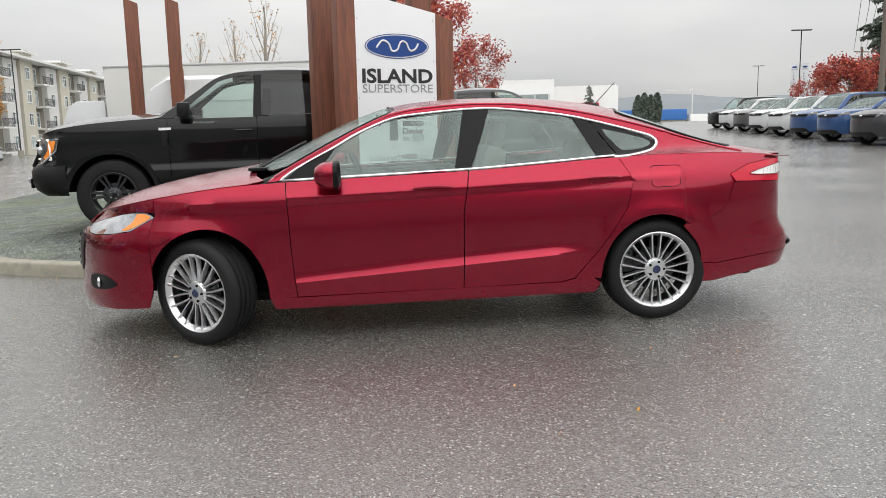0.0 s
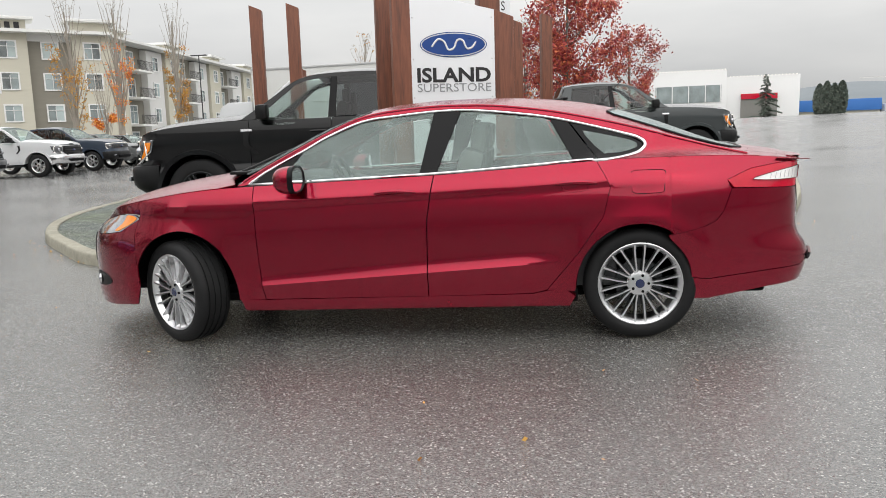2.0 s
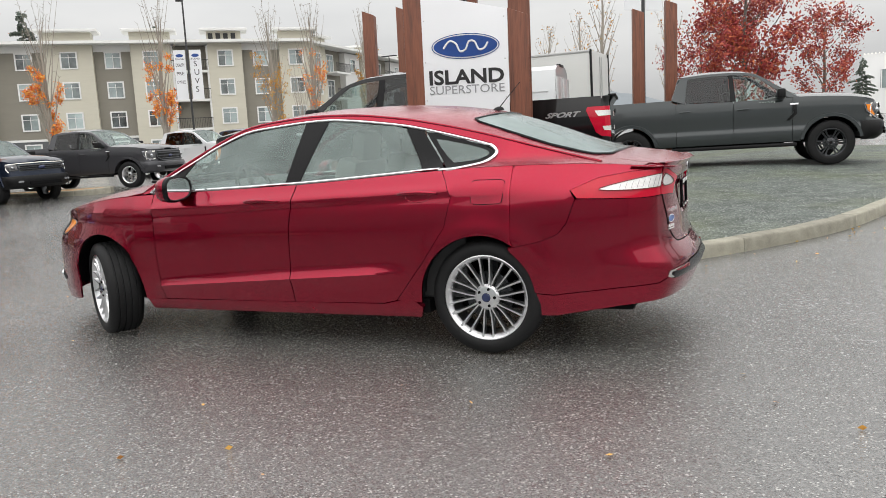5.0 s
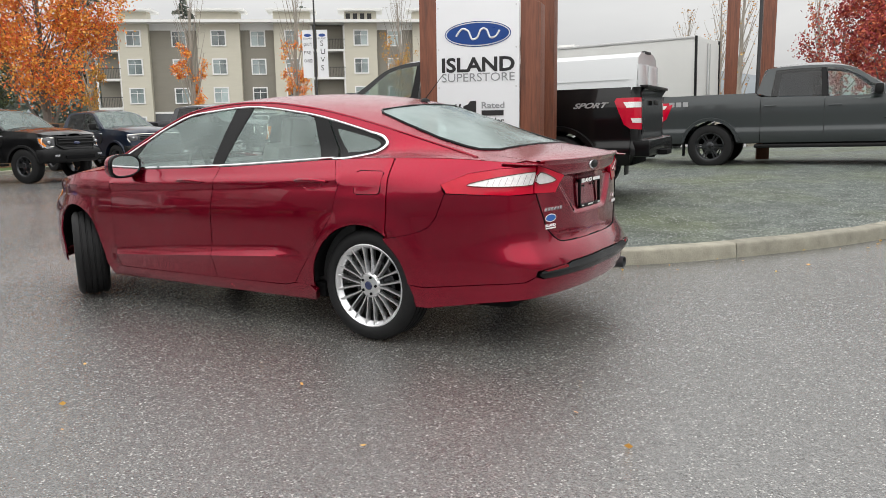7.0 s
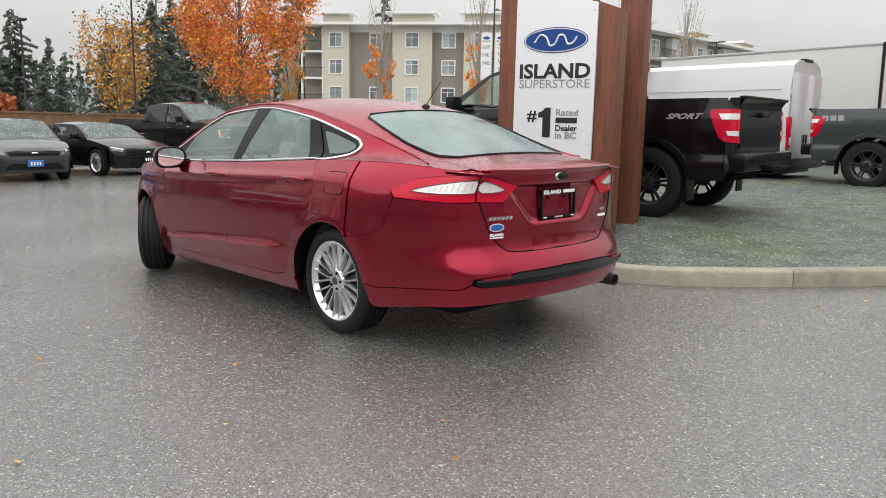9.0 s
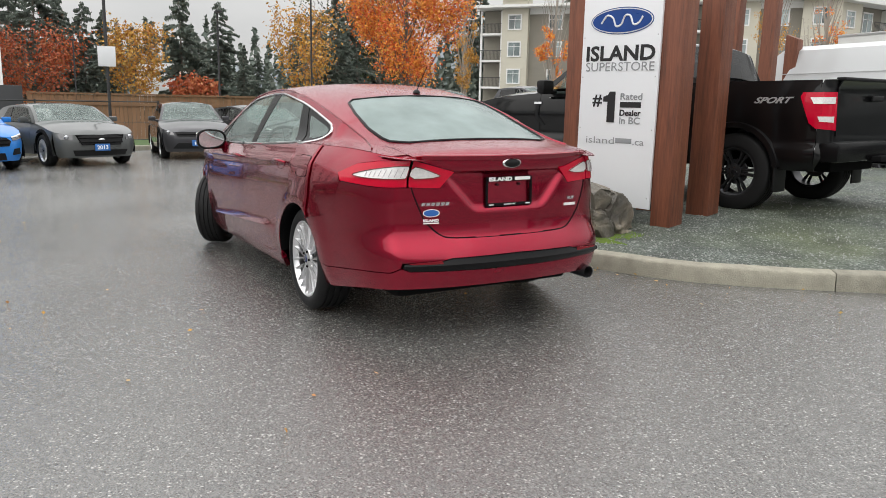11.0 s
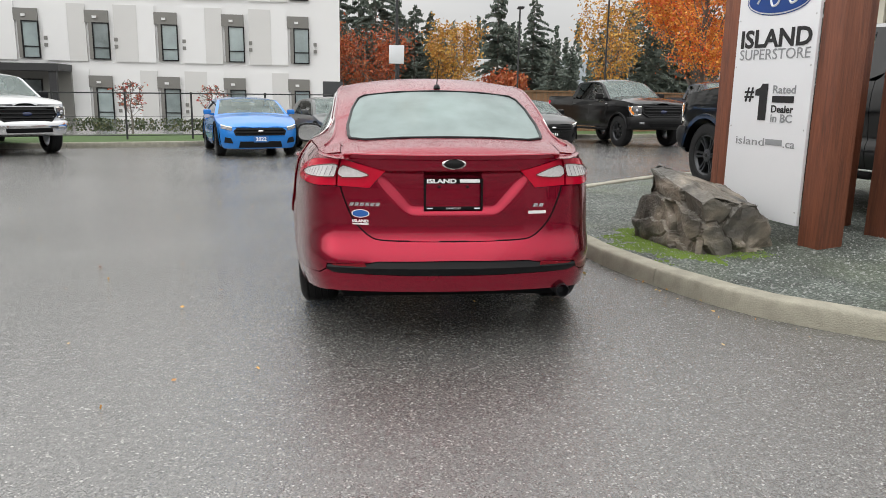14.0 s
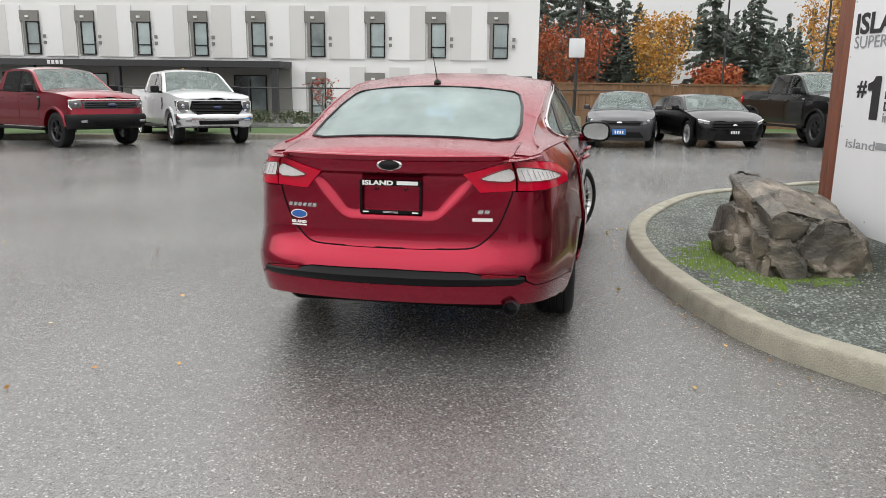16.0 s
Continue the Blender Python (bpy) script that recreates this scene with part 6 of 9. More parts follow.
def pickup(m, paint, label, trim="dark", ext=0.0, lift=0.0, rim_mat=None, flare=None, tyre_r=0.415, spokes=6, electric=False, grille_mat=None, bumper_mat=None, amber=True, group="parked vehicles in the yard", cell=0.14):
    sh = pickup_shape(ext, lift)
    L = lift
    ra = sh.arches[1][0]
    o = dict(doors=(1.17, 0.12, -0.95), cabin=(1.28, 0.42, -0.86, -1.03), nose_x=2.42, tail_x=sh.xr + 0.12, bed=True, cell=cell,
             windows=((0.17, 1.08, 0.56, 0.12), (-0.78, 0.06, 0.03, -0.72)), dip=0.07, tyre=tyre_r, rim=0.262, tyre_w=0.275, spokes=spokes,
             rim_mat=rim_mat or M_ALLOY, flare_mat=flare or paint, flare_out=0.03, seats=(0.15, -0.72), mirror=(0.105, 0.092), mirror_mat=M_BLACK,
             nose_bottom=0.62 + L, tail_bottom=0.70 + L, handle_drop=0.16, mirror_deep=0.15, arch_from=0.055)
    if cell < 0.12:
        o["cellv"] = 0.03
    v = vehicle("pickup_truck", label, "pickup truck", m, sh, paint, o, group)
    gm = grille_mat or M_BLACK
    if electric:
        f = dict(grille=[(-0.66, 0.92 + L), (0.66, 0.92 + L), (0.70, 1.10 + L), (-0.70, 1.10 + L)], grille_mat=M_GRILLE_GREY, bars=(0.96 + L, 1.01 + L, 1.06 + L), bar_mat=M_TRIM, badge=1.01 + L,
                 lamp=[(0.70, 0.95 + L), (0.93, 0.96 + L), (0.93, 1.09 + L), (0.72, 1.10 + L)],
                 drl=[(0.90, 0.90 + L), (0.94, 0.98 + L), (0.93, 1.12 + L), (0.7, 1.135 + L), (0.0, 1.145 + L)])
    else:
        f = dict(grille=[(-0.52, 0.80 + L), (0.52, 0.80 + L), (0.66, 0.92 + L), (0.62, 1.09 + L), (-0.62, 1.09 + L), (-0.66, 0.92 + L)], grille_mat=M_BLACK, bars=(0.86 + L, 0.95 + L, 1.04 + L), bar_r=0.022, bar_mat=gm, badge=0.95 + L,
                 surround=gm, surround_r=0.028, lamp=[(0.68, 0.86 + L), (0.94, 0.86 + L), (0.94, 1.10 + L), (0.70, 1.10 + L)],
                 drl=[(0.72, 0.88 + L), (0.93, 0.87 + L), (0.945, 1.0 + L), (0.93, 1.10 + L), (0.70, 1.10 + L)], bulb=0.055)
    front_set(v, sh, f)
    for s in (1, -1):
        # the lamp wraps round the corner of the wing: smoked glass, amber edge, bright outline
        q0 = sh.q_of(2.60, 0.98)
        wrap = lambda k, s=s: (lambda q, z: sh.low(q, z, s) + Vector((k * 0.6, s * k, 0)))
        if electric:
            sl = [(q0 + 0.10, 0.93 + L), (q0 - 0.10, 0.95 + L), (q0 - 0.16, 1.10 + L), (q0 + 0.08, 1.115 + L)]
        else:
            sl = [(q0 + 0.10, 0.835 + L), (q0 - 0.06, 0.825 + L), (q0 - 0.22, 0.97 + L), (q0 - 0.25, 1.105 + L), (q0 + 0.08, 1.115 + L)]
        side_lamp = part("headlamp_side", panel(sl, wrap(0.009), 0.06, 0.012, heart=(0.5, 0.8)), M_LENS_DK, v)
        if amber:
            am = [(q0 - 0.07, 0.865 + L), (q0 - 0.20, 0.985 + L), (q0 - 0.225, 1.085 + L), (q0 - 0.13, 1.085 + L), (q0 - 0.115, 0.99 + L), (q0 - 0.035, 0.90 + L)]
            part("amber_lamp", panel(am, wrap(0.014), 0.06, 0.006, heart=(0.5, 0.8)), M_AMBER, side_lamp)
        edge = [wrap(0.014)(q, z) for q, z in sl[1:]]
        part("lamp_outline", tube(bmesh.new(), edge, 0.010, 6), M_LENS, side_lamp)
    # front bumper
    bm = bmesh.new()
    bmat = bumper_mat or M_BLACK
    rows = []
    qe = sh.q_of(2.345, 0.7)
    for q in np.linspace(qe, 2 * sh.qmax - qe, 41):
        p = sh.low(q, 0.66 + L)
        n = Vector((p.x - 2.15, p.y * 0.55, 0)).normalized()
        if abs(p.y) > 0.985:
            n = Vector((0.15, math.copysign(1, p.y), 0)).normalized()
        k = max(0.25, min(1.0, (p.x - 2.33) / 0.2))
        rows.append([bm.verts.new(Vector((p.x, p.y, z + L)) + n * d * k) for d, z in ((-0.20, 0.80), (0.012, 0.79), (0.045, 0.74), (0.045, 0.61), (0.005, 0.51), (-0.09, 0.44), (-0.25, 0.44))])
    for a, b in zip(rows, rows[1:]):
        for j in range(6):
            bm.faces.new((a[j], b[j], b[j + 1], a[j + 1]))
    bmesh.ops.recalc_face_normals(bm, faces=bm.faces)
    bump = part("front_bumper", bm, bmat, v)
    bm = bmesh.new()
    box(bm, sh.end(0, 0.6 + L, True).x + 0.045, 0, 0.575 + L, 0.04, 1.0, 0.10, 0.015)
    part("air_intake", bm, M_DARK, bump)
    for s in (1, -1):
        bm = bmesh.new()
        box(bm, sh.end(0.72, 0.6 + L, True).x + 0.05, s * 0.74, 0.63 + L, 0.03, 0.16, 0.06, 0.012)
        part("fog_lamp", bm, M_LENS, bump)
        # side step and mud flap
        bm = bmesh.new()
        box(bm, 0.1, s * 0.93, 0.42 + L, 2.3, 0.14, 0.07, 0.025)
        part("side_step", bm, M_BLACK, v)
        bm = bmesh.new()
        box(bm, ra - 0.50, s * 0.88, 0.42 + L, 0.02, 0.24, 0.36, 0.008)
        part("mud_flap", bm, M_BLACK, v)
        # tail lamp
        q0 = sh.q_of(sh.xr + 0.04, 1.1)
        tl = [(q0 + 0.13, 0.915 + L), (q0 - 0.12, 0.895 + L), (q0 - 0.12, 1.275 + L), (q0 + 0.29, 1.275 + L), (q0 + 0.31, 1.235 + L), (q0 + 0.20, 0.965 + L)]
        lamp = part("tail_lamp", panel(tl, lambda q, z, s=s: sh.low(q, z, s) + Vector((-0.010, s * 0.010, 0)), 0.1, 0.03, heart=(0.5, 0.8)), M_TAIL, v)
        for cl in ([(q0 + 0.17, 1.16 + L), (q0 - 0.07, 1.16 + L), (q0 - 0.07, 1.225 + L), (q0 + 0.21, 1.225 + L)], [(q0 + 0.10, 0.985 + L), (q0 - 0.07, 0.975 + L), (q0 - 0.07, 1.035 + L), (q0 + 0.12, 1.035 + L)]):
            part("clear_lens", panel(cl, lambda q, z, s=s: sh.low(q, z, s) + Vector((-0.016, s * 0.016, 0)), 0.1, 0.01, heart=(0.5, 0.8)), M_TAIL_CLEAR, lamp)
    bm = bmesh.new()
    rx = sh.xr
    box(bm, rx + 0.00, 0, 0.68 + L, 0.22, 1.90, 0.20, 0.04)
    rb = part("rear_bumper", bm, bmat if bumper_mat else M_TRIM, v)
    bm = bmesh.new()
    box(bm, rx - 0.10, 0, 0.60 + L, 0.2, 0.4, 0.06, 0.01)
    part("hitch", bm, M_DARK, rb)
    tg = [(-0.78, 0.84 + L), (0.78, 0.84 + L), (0.80, 1.39 + L), (-0.80, 1.39 + L)]
    for s in (1, -1):
        # fender vent with its badge
        vent = [(1.24, 1.19 + L), (1.16, 1.19 + L), (1.19, 1.02 + L), (1.06, 0.88 + L), (1.12, 0.88 + L), (1.25, 1.0 + L)]
        vt = part("fender_vent", panel(vent, sh.side(s, 0.010), 0.1, 0.01, heart=(1.19, 1.05)), M_BLACK, v)
        bg = [(1.27, 1.20 + L), (1.13, 1.20 + L), (1.13, 1.17 + L), (1.27, 1.17 + L)]
        part("badge", panel(bg, sh.side(s, 0.016), 0.1, 0.006, heart=(1.2, 1.18)), M_BADGE, vt)
    bm = bmesh.new()
    box(bm, rx - 0.005, 0, 1.405 + L, 0.10, 1.62, 0.035, 0.012)
    part("gate_spoiler", bm, M_BLACK, v)
    gate = part("tailgate", panel(tg, lambda y, z: sh.end(y, z, False, 0.012 + 0.03 * max(0, (z - 1.32 - L) / 0.07)), 0.06, 0.015, heart=(0.0, 0.8)), paint, v)
    bm = bmesh.new()
    box(bm, rx - 0.02, 0, 1.22 + L, 0.02, 0.26, 0.06, 0.01)
    part("gate_handle", bm, M_BLACK, gate)
    return v, sh


def coupe_shape(h=1.38, low=0.0, wb=2.72, length=4.79, w=0.955, kind="coupe"):
    """A low car: kind coupe, saloon or suv sets roof and bonnet lines."""
    a = wb / 2
    fx, rx = a + length * 0.185, a + length * 0.185 - length
    if kind == "suv":
        bz, hz, nz = 1.10, 1.13, 1.02
        xs = (a - 0.30, a - 0.95, rx + 0.75, rx + 0.28)
        rr = 0.42
    else:
        bz, hz, nz = 0.93, 0.93, 0.74
        xs = (a - 0.42, a - 1.20, -a + 0.10, rx + 0.55)
        rr = 0.38
    cowl, hf, hr, back = xs
    top = curve_fn((rx, bz - 0.02), (rx + 0.3, bz + 0.03), (-0.6, bz + 0.01), (cowl, bz - 0.01), (a, hz - 0.06), (fx - 0.45, nz + 0.03), (fx - 0.1, nz - 0.06))
    rail = curve_fn((back - 0.06, bz), (back + 0.12, bz + 0.16 if kind != "suv" else h - 0.30), ((back + hr) / 2, (bz + h) / 2 + 0.06 if kind != "suv" else h - 0.14), (hr, h - 0.10), ((hr + hf) / 2, h - 0.06), (hf, h - 0.09), ((hf + cowl) / 2, (bz + h) / 2 + 0.0), (cowl + 0.02, bz))
    mid = curve_fn((rx, bz), (rx + 0.06, bz + 0.03), (back - 0.05, bz + (0.06 if kind != "suv" else 0.12)), ((back + hr) / 2, (bz + h) / 2 + 0.10 if kind != "suv" else h - 0.10), (hr, h - 0.04), ((hr + hf) / 2, h), (hf, h - 0.04), ((hf + cowl) / 2, (bz + h) / 2 + 0.06), (cowl + 0.05, bz + 0.05), (a, hz + 0.02), (fx - 0.45, nz + 0.10), (fx - 0.1, nz), (fx, nz - 0.1))
    sill = 0.24 if kind != "suv" else 0.32
    nose = curve_fn((sill - 0.06, fx - 0.08), (sill + 0.1, fx), (nz - 0.25, fx), (nz - 0.08, fx - 0.03), (nz, fx - 0.10))
    tail = curve_fn((sill, rx + 0.08), (0.5, rx), (0.8, rx + 0.03), (bz, rx + 0.02))
    width = curve_fn((sill - 0.06, w - 0.08), (sill + 0.1, w - 0.02), (0.6, w), (bz - 0.15, w - 0.01), (bz, w - 0.06), (bz + 0.1, w - 0.12))
    plan = ((fx, 0.0), (fx - 0.01, 0.3), (fx - 0.05, 0.55), (fx - 0.13, 0.76), (fx - 0.27, 0.90), (fx - 0.5, 0.965), (a, 1.0), (-a - 0.1, 1.0), (rx + 0.4, 0.96), (rx + 0.18, 0.89), (rx + 0.06, 0.75), (rx, 0.5), (rx, 0.0))
    r = 0.345 if kind != "suv" else 0.37
    return Shape(nose, tail, width, top, (rail, back - 0.05, cowl + 0.015), mid, plan, 0.42 if kind != "suv" else 0.3, ((a, r, r + 0.055), (-a, r, r + 0.055)), sill), xs, a, fx, rx, r, nz


def small_car(m, paint, label, kind="coupe", h=1.38, wb=2.72, length=4.79, w=0.955, name="coupe", rim_mat=None, spokes=10, look_of=0, stripe=False, group="parked vehicles in the yard", cell=0.14):
    sh, (cowl, hf, hr, back), a, fx, rx, r, nz = coupe_shape(h, 0, wb, length, w, kind)
    if kind == "coupe":
        doors = (a - 0.62, -a + 0.62)
        wins = ((-a + 0.70, cowl - 0.22, hf + 0.02, -a + 0.62), (-a + 0.10, -a + 0.62, -a + 0.55, -a + 0.30))
        seats = (-0.35,)
    elif kind == "saloon":
        doors = (a - 0.55, 0.05, -a + 0.45)
        wins = ((0.10, cowl - 0.22, hf + 0.02, 0.06), (-a + 0.42, 0.02, -0.02, -a + 0.40))
        seats = (0.0, -0.85)
    else:
        doors = (a - 0.5, 0.05, -a + 0.42)
        wins = ((0.10, cowl - 0.16, hf - 0.04, 0.06), (-a + 0.42, 0.02, -0.02, -a + 0.42), (back + 0.24, -a + 0.34, -a + 0.34, back + 0.34))
        seats = (0.0, -0.85)
    o = dict(doors=doors, cabin=(cowl, hf, hr, back), nose_x=fx - 0.42, tail_x=rx + 0.40, windows=wins, tyre=r, rim=r * 0.70, tyre_w=0.23,
             spokes=spokes, rim_mat=rim_mat or M_ALLOY, flare_mat=M_DARK if kind != "suv" else M_BLACK, flare_out=0.004, seats=seats, nose_bottom=sh.sill - 0.04, tail_bottom=sh.sill, cell=cell, mirror=(0.09, 0.06))
    v = vehicle(name, label, "car", m, sh, paint, o, group)
    if look_of == 0:     # wide mouth grille, slim lamps
        f = dict(grille=[(-0.56, nz - 0.24), (0.56, nz - 0.24), (0.60, nz - 0.14), (0.52, nz - 0.07), (-0.52, nz - 0.07), (-0.60, nz - 0.14)], bars=(nz - 0.19, nz - 0.12), bar_mat=M_DARK, badge=nz - 0.145, badge_mat=M_CHROME, badge_w=0.07,
                 lamp=[(0.64, nz - 0.13), (0.86, nz - 0.08), (0.84, nz + 0.0), (0.62, nz - 0.055)], drl=[(0.62, nz - 0.06), (0.74, nz - 0.035), (0.85, nz - 0.005)], bulb=0.025,
                 patches=(([(-0.50, 0.22), (0.50, 0.22), (0.46, 0.36), (-0.46, 0.36)], M_BLACK, "lower_intake"), ([(0.62, 0.32), (0.80, 0.34), (0.78, 0.46), (0.66, 0.44)], M_BLACK, "side_vent"), ([(-0.62, 0.32), (-0.80, 0.34), (-0.78, 0.46), (-0.66, 0.44)], M_BLACK, "side_vent")))
    elif look_of == 1:   # rounder grille, round lamps
        f = dict(grille=[(-0.42, nz - 0.25), (0.42, nz - 0.25), (0.52, nz - 0.06), (-0.52, nz - 0.06)], bars=(nz - 0.20, nz - 0.11), badge=nz - 0.15, badge_mat=M_CHROME, badge_w=0.07, surround=M_TRIM,
                 lamp=[(0.58, nz - 0.17), (0.80, nz - 0.14), (0.82, nz - 0.02), (0.58, nz - 0.05)], bulb=0.05,
                 patches=(([(-0.55, 0.24), (0.55, 0.24), (0.60, 0.36), (-0.60, 0.36)], M_BLACK, "lower_intake"),))
    else:                # everyday saloon or suv
        f = dict(grille=[(-0.50, nz - 0.16), (0.50, nz - 0.16), (0.55, nz - 0.05), (-0.55, nz - 0.05)], bars=(nz - 0.10,), badge=nz - 0.09, badge_mat=M_CHROME, badge_w=0.07,
                 lamp=[(0.56, nz - 0.14), (0.84, nz - 0.06), (0.80, nz + 0.02), (0.60, nz - 0.04)], bulb=0.045,
                 patches=(([(-0.62, 0.28), (0.62, 0.28), (0.50, 0.42), (-0.50, 0.42)], M_BLACK, "lower_intake"),))
    front_set(v, sh, f)
    for s in (1, -1):
        q0 = sh.q_of(rx + 0.12, 0.8)
        zt = sh.top(rx) - 0.10
        tl = [(q0 + 0.16, zt - 0.06), (q0 - 0.2, zt - 0.09), (q0 - 0.2, zt + 0.05), (q0 + 0.16, zt + 0.04)]
        part("tail_lamp", panel(tl, lambda q, z, s=s: sh.low(q, z, s) + Vector((-0.008, s * 0.008, 0)), 0.1, 0.02, heart=(0.5, 0.7)), M_TAIL, v)
    return v, sh


def front_plate(v, sh, z, mat, year=""):
    """A plate of dealer blue or black on the nose, its figures as plain bars."""
    bm = bmesh.new()
    p = sh.end(0, z, True, 0.02)
    box(bm, p.x + 0.008, 0, z, 0.012, 0.33, 0.15, 0.003)
    pl = part("front_plate", bm, mat, v)
    if year:
        text_mesh(year, 0.12, M_WHITE, pl, Matrix.Translation((p.x + 0.0145, -0.12, z - 0.04)) @ pose(0, 0, 0, 90, 0, 90), "lettering", 0.24, bold=0.003)
        return
    bm = bmesh.new()
    for k in range(4):
        box(bm, p.x + 0.016, -0.09 + 0.06 * k, z - 0.005, 0.004, 0.035, 0.075)
    part("plate_mark", bm, M_WHITE, pl)


# ---- parked vehicles ----
P_BLACK = car_paint("black_paint", (0.004, 0.004, 0.0045), 0.2, False, 0.0, 0.3, 1.36)
P_GREY = car_paint("dark_grey_paint", (0.050, 0.056, 0.058), 0.15, False, 0.2, 0.35, 1.38)
P_WHITE = car_paint("white_paint", (0.53, 0.54, 0.55), 0.03, False, 0.0, 0.35)
P_REDT = car_paint("rapid_red_paint", (0.22, 0.006, 0.020), 0.2, False, 0.6, 0.3, 1.35)
P_BLUE = car_paint("grabber_blue_paint", (0.02, 0.20, 0.62), 0.1, False, 0.2, 0.3)
P_DGREY = car_paint("sterling_grey_paint", (0.10, 0.105, 0.105), 0.15, False, 0.4, 0.3, 1.3)
P_CARB = car_paint("carbon_grey_paint", (0.055, 0.055, 0.06), 0.15, False, 0.4, 0.3, 1.3)
P_NAVY = car_paint("navy_paint", (0.012, 0.018, 0.034), 0.15, False, 0.3, 0.3, 1.3)
P_STEEL_DK = car_paint("slate_blue_paint", (0.035, 0.048, 0.070), 0.15, False, 0.3, 0.3, 1.35)
P_STEEL = car_paint("steel_blue_paint", (0.025, 0.07, 0.19), 0.15, False, 0.3, 0.3)
M_PLATE_BLUE = surface("blue_year_plate", (0.03, 0.14, 0.42), 0.4, var=0.06)

def text_mesh(body, size, mat, parent, m, name="lettering", width=None, label="", bold=0.0, depth=0.001, apart=False, slant=0.0):
    """Lettering in the built-in face, scaled to a width, as a mesh."""
    cu = bpy.data.curves.new("lettering", "FONT")
    cu.body, cu.size, cu.extrude, cu.offset, cu.shear = body, size, depth, bold, slant
    cu.resolution_u = 3
    ob = bpy.data.objects.new("lettering", cu)
    scene.collection.objects.link(ob)
    me = bpy.data.meshes.new_from_object(ob.evaluated_get(bpy.context.evaluated_depsgraph_get()))
    bpy.data.objects.remove(ob)
    xs = [v.co.x for v in me.vertices]
    if width:
        k = width / (max(xs) - min(xs))
        x0 = min(xs)
        for v in me.vertices:
            v.co.x = (v.co.x - x0) * k
    me.materials.append(mat)
    if apart:
        return split_letters(me, mat, parent, m)
    return part(name, me, mat, parent, label, m=m)


def split_letters(me, mat, parent, m):
    """Each connected outline of a lettering as a part of its own."""
    bm = bmesh.new()
    bm.from_mesh(me)
    bpy.data.meshes.remove(me)
    left = set(bm.verts)
    while left:
        todo, got = [next(iter(left))], set()
        while todo:
            v = todo.pop()
            if v in got:
                continue
            got.add(v)
            todo += [e.other_vert(v) for e in v.link_edges]
        left -= got
        new_bm = bmesh.new()
        ix = {v: new_bm.verts.new(v.co) for v in sorted(got, key=lambda u: u.index)}
        for f in sorted({f for v in got for f in v.link_faces}, key=lambda u: u.index):
            new_bm.faces.new([ix[v] for v in f.verts])
        part("letter", new_bm, mat, parent, m=m, smooth=False)
    bm.free()


ISLE_GROUP = "pickups shown on the gravel island"
blk, blk_sh = pickup(on_ground(-2.06, 11.20, 194.1, 0.190), P_BLACK, "gloss black crew-cab pickup with black wheels on the gravel", rim_mat=M_ALLOY_DK, spokes=6, tyre_r=0.425, group=ISLE_GROUP, cell=0.09)
gry, gry_sh = pickup(on_ground(1.18, 18.59, 10.9, 0.205), P_GREY, "matt dark grey crew-cab pickup with black wheels on the gravel", rim_mat=M_ALLOY_DK, spokes=6, tyre_r=0.42, group=ISLE_GROUP, cell=0.1)
pickup(on_ground(-12.7, -5.45, 50.0), P_WHITE, "white crew-cab pickup with chrome-edged grille, nose to the yard", grille_mat=M_TRIM, bumper_mat=M_CHROME, spokes=6, amber=False)
pickup(on_ground(-10.3, -7.8, 70.0), P_REDT, "red electric crew-cab pickup with a light bar across its nose", electric=True, bumper_mat=M_BLACK, spokes=5, rim_mat=M_ALLOY_DK, amber=False)
pickup(on_ground(-18.5, 11.6, 20.0), P_BLACK, "black lifted crew-cab pickup with lit headlamps and wide arches", lift=0.08, tyre_r=0.46, rim_mat=M_ALLOY_DK, flare=M_BLACK)
pickup(on_ground(-19.6, 15.4, 4.0), P_NAVY, "dark blue electric crew-cab pickup with a light bar", electric=True, amber=False, rim_mat=M_ALLOY_DK, spokes=5)
pickup(on_ground(-18.54, 18.69, 15.3), P_CARB, "carbon grey crew-cab pickup with bright wheels by the leaf-strewn island", bumper_mat=P_CARB, grille_mat=M_ALLOY_DK, amber=False)
pickup(on_ground(-21.47, 25.89, 10.8), P_WHITE, "white pickup with chrome bumper and bright wheels", bumper_mat=M_CHROME, grille_mat=M_BLACK, amber=False)
pickup(on_ground(-22.3, 30.0, 10.0), P_STEEL_DK, "slate blue electric pickup in the far row", electric=True, amber=False)
small_car(on_ground(-23.7, 34.0, 8.0), P_DGREY, "dark grey estate car in the far row", "suv", 1.66, 2.85, 4.75, 0.95, "estate_car", look_of=2)
small_car(on_ground(-25.0, 38.0, 6.0), P_BLACK, "black estate car in the far row", "suv", 1.66, 2.85, 4.75, 0.95, "estate_car", look_of=2)
small_car(on_ground(-26.6, 42.2, 4.0), P_WHITE, "white estate car in the far row", "suv", 1.66, 2.85, 4.75, 0.95, "estate_car", look_of=2)
c, s_ = small_car(on_ground(-13.0, 1.15, 23.0), P_BLUE, "bright blue sports coupe with black grille", "coupe", 1.38, name="sports_coupe", rim_mat=M_ALLOY_DK)
front_plate(c, s_, 0.42, M_PLATE_BLUE, "2022")
c, s_ = small_car(on_ground(-14.1, 3.3, 24.0), P_DGREY, "grey sports coupe with older rounded nose", "coupe", 1.40, name="sports_coupe", look_of=1)
front_plate(c, s_, 0.42, M_PLATE_BLUE, "2013")
c, s_ = small_car(on_ground(-15.9, 6.35, 2.0), P_CARB, "dark grey small saloon, headlamps clear", "saloon", 1.46, 2.70, 4.65, 0.89, "saloon", look_of=2)
front_plate(c, s_, 0.42, M_PLATE_BLUE)
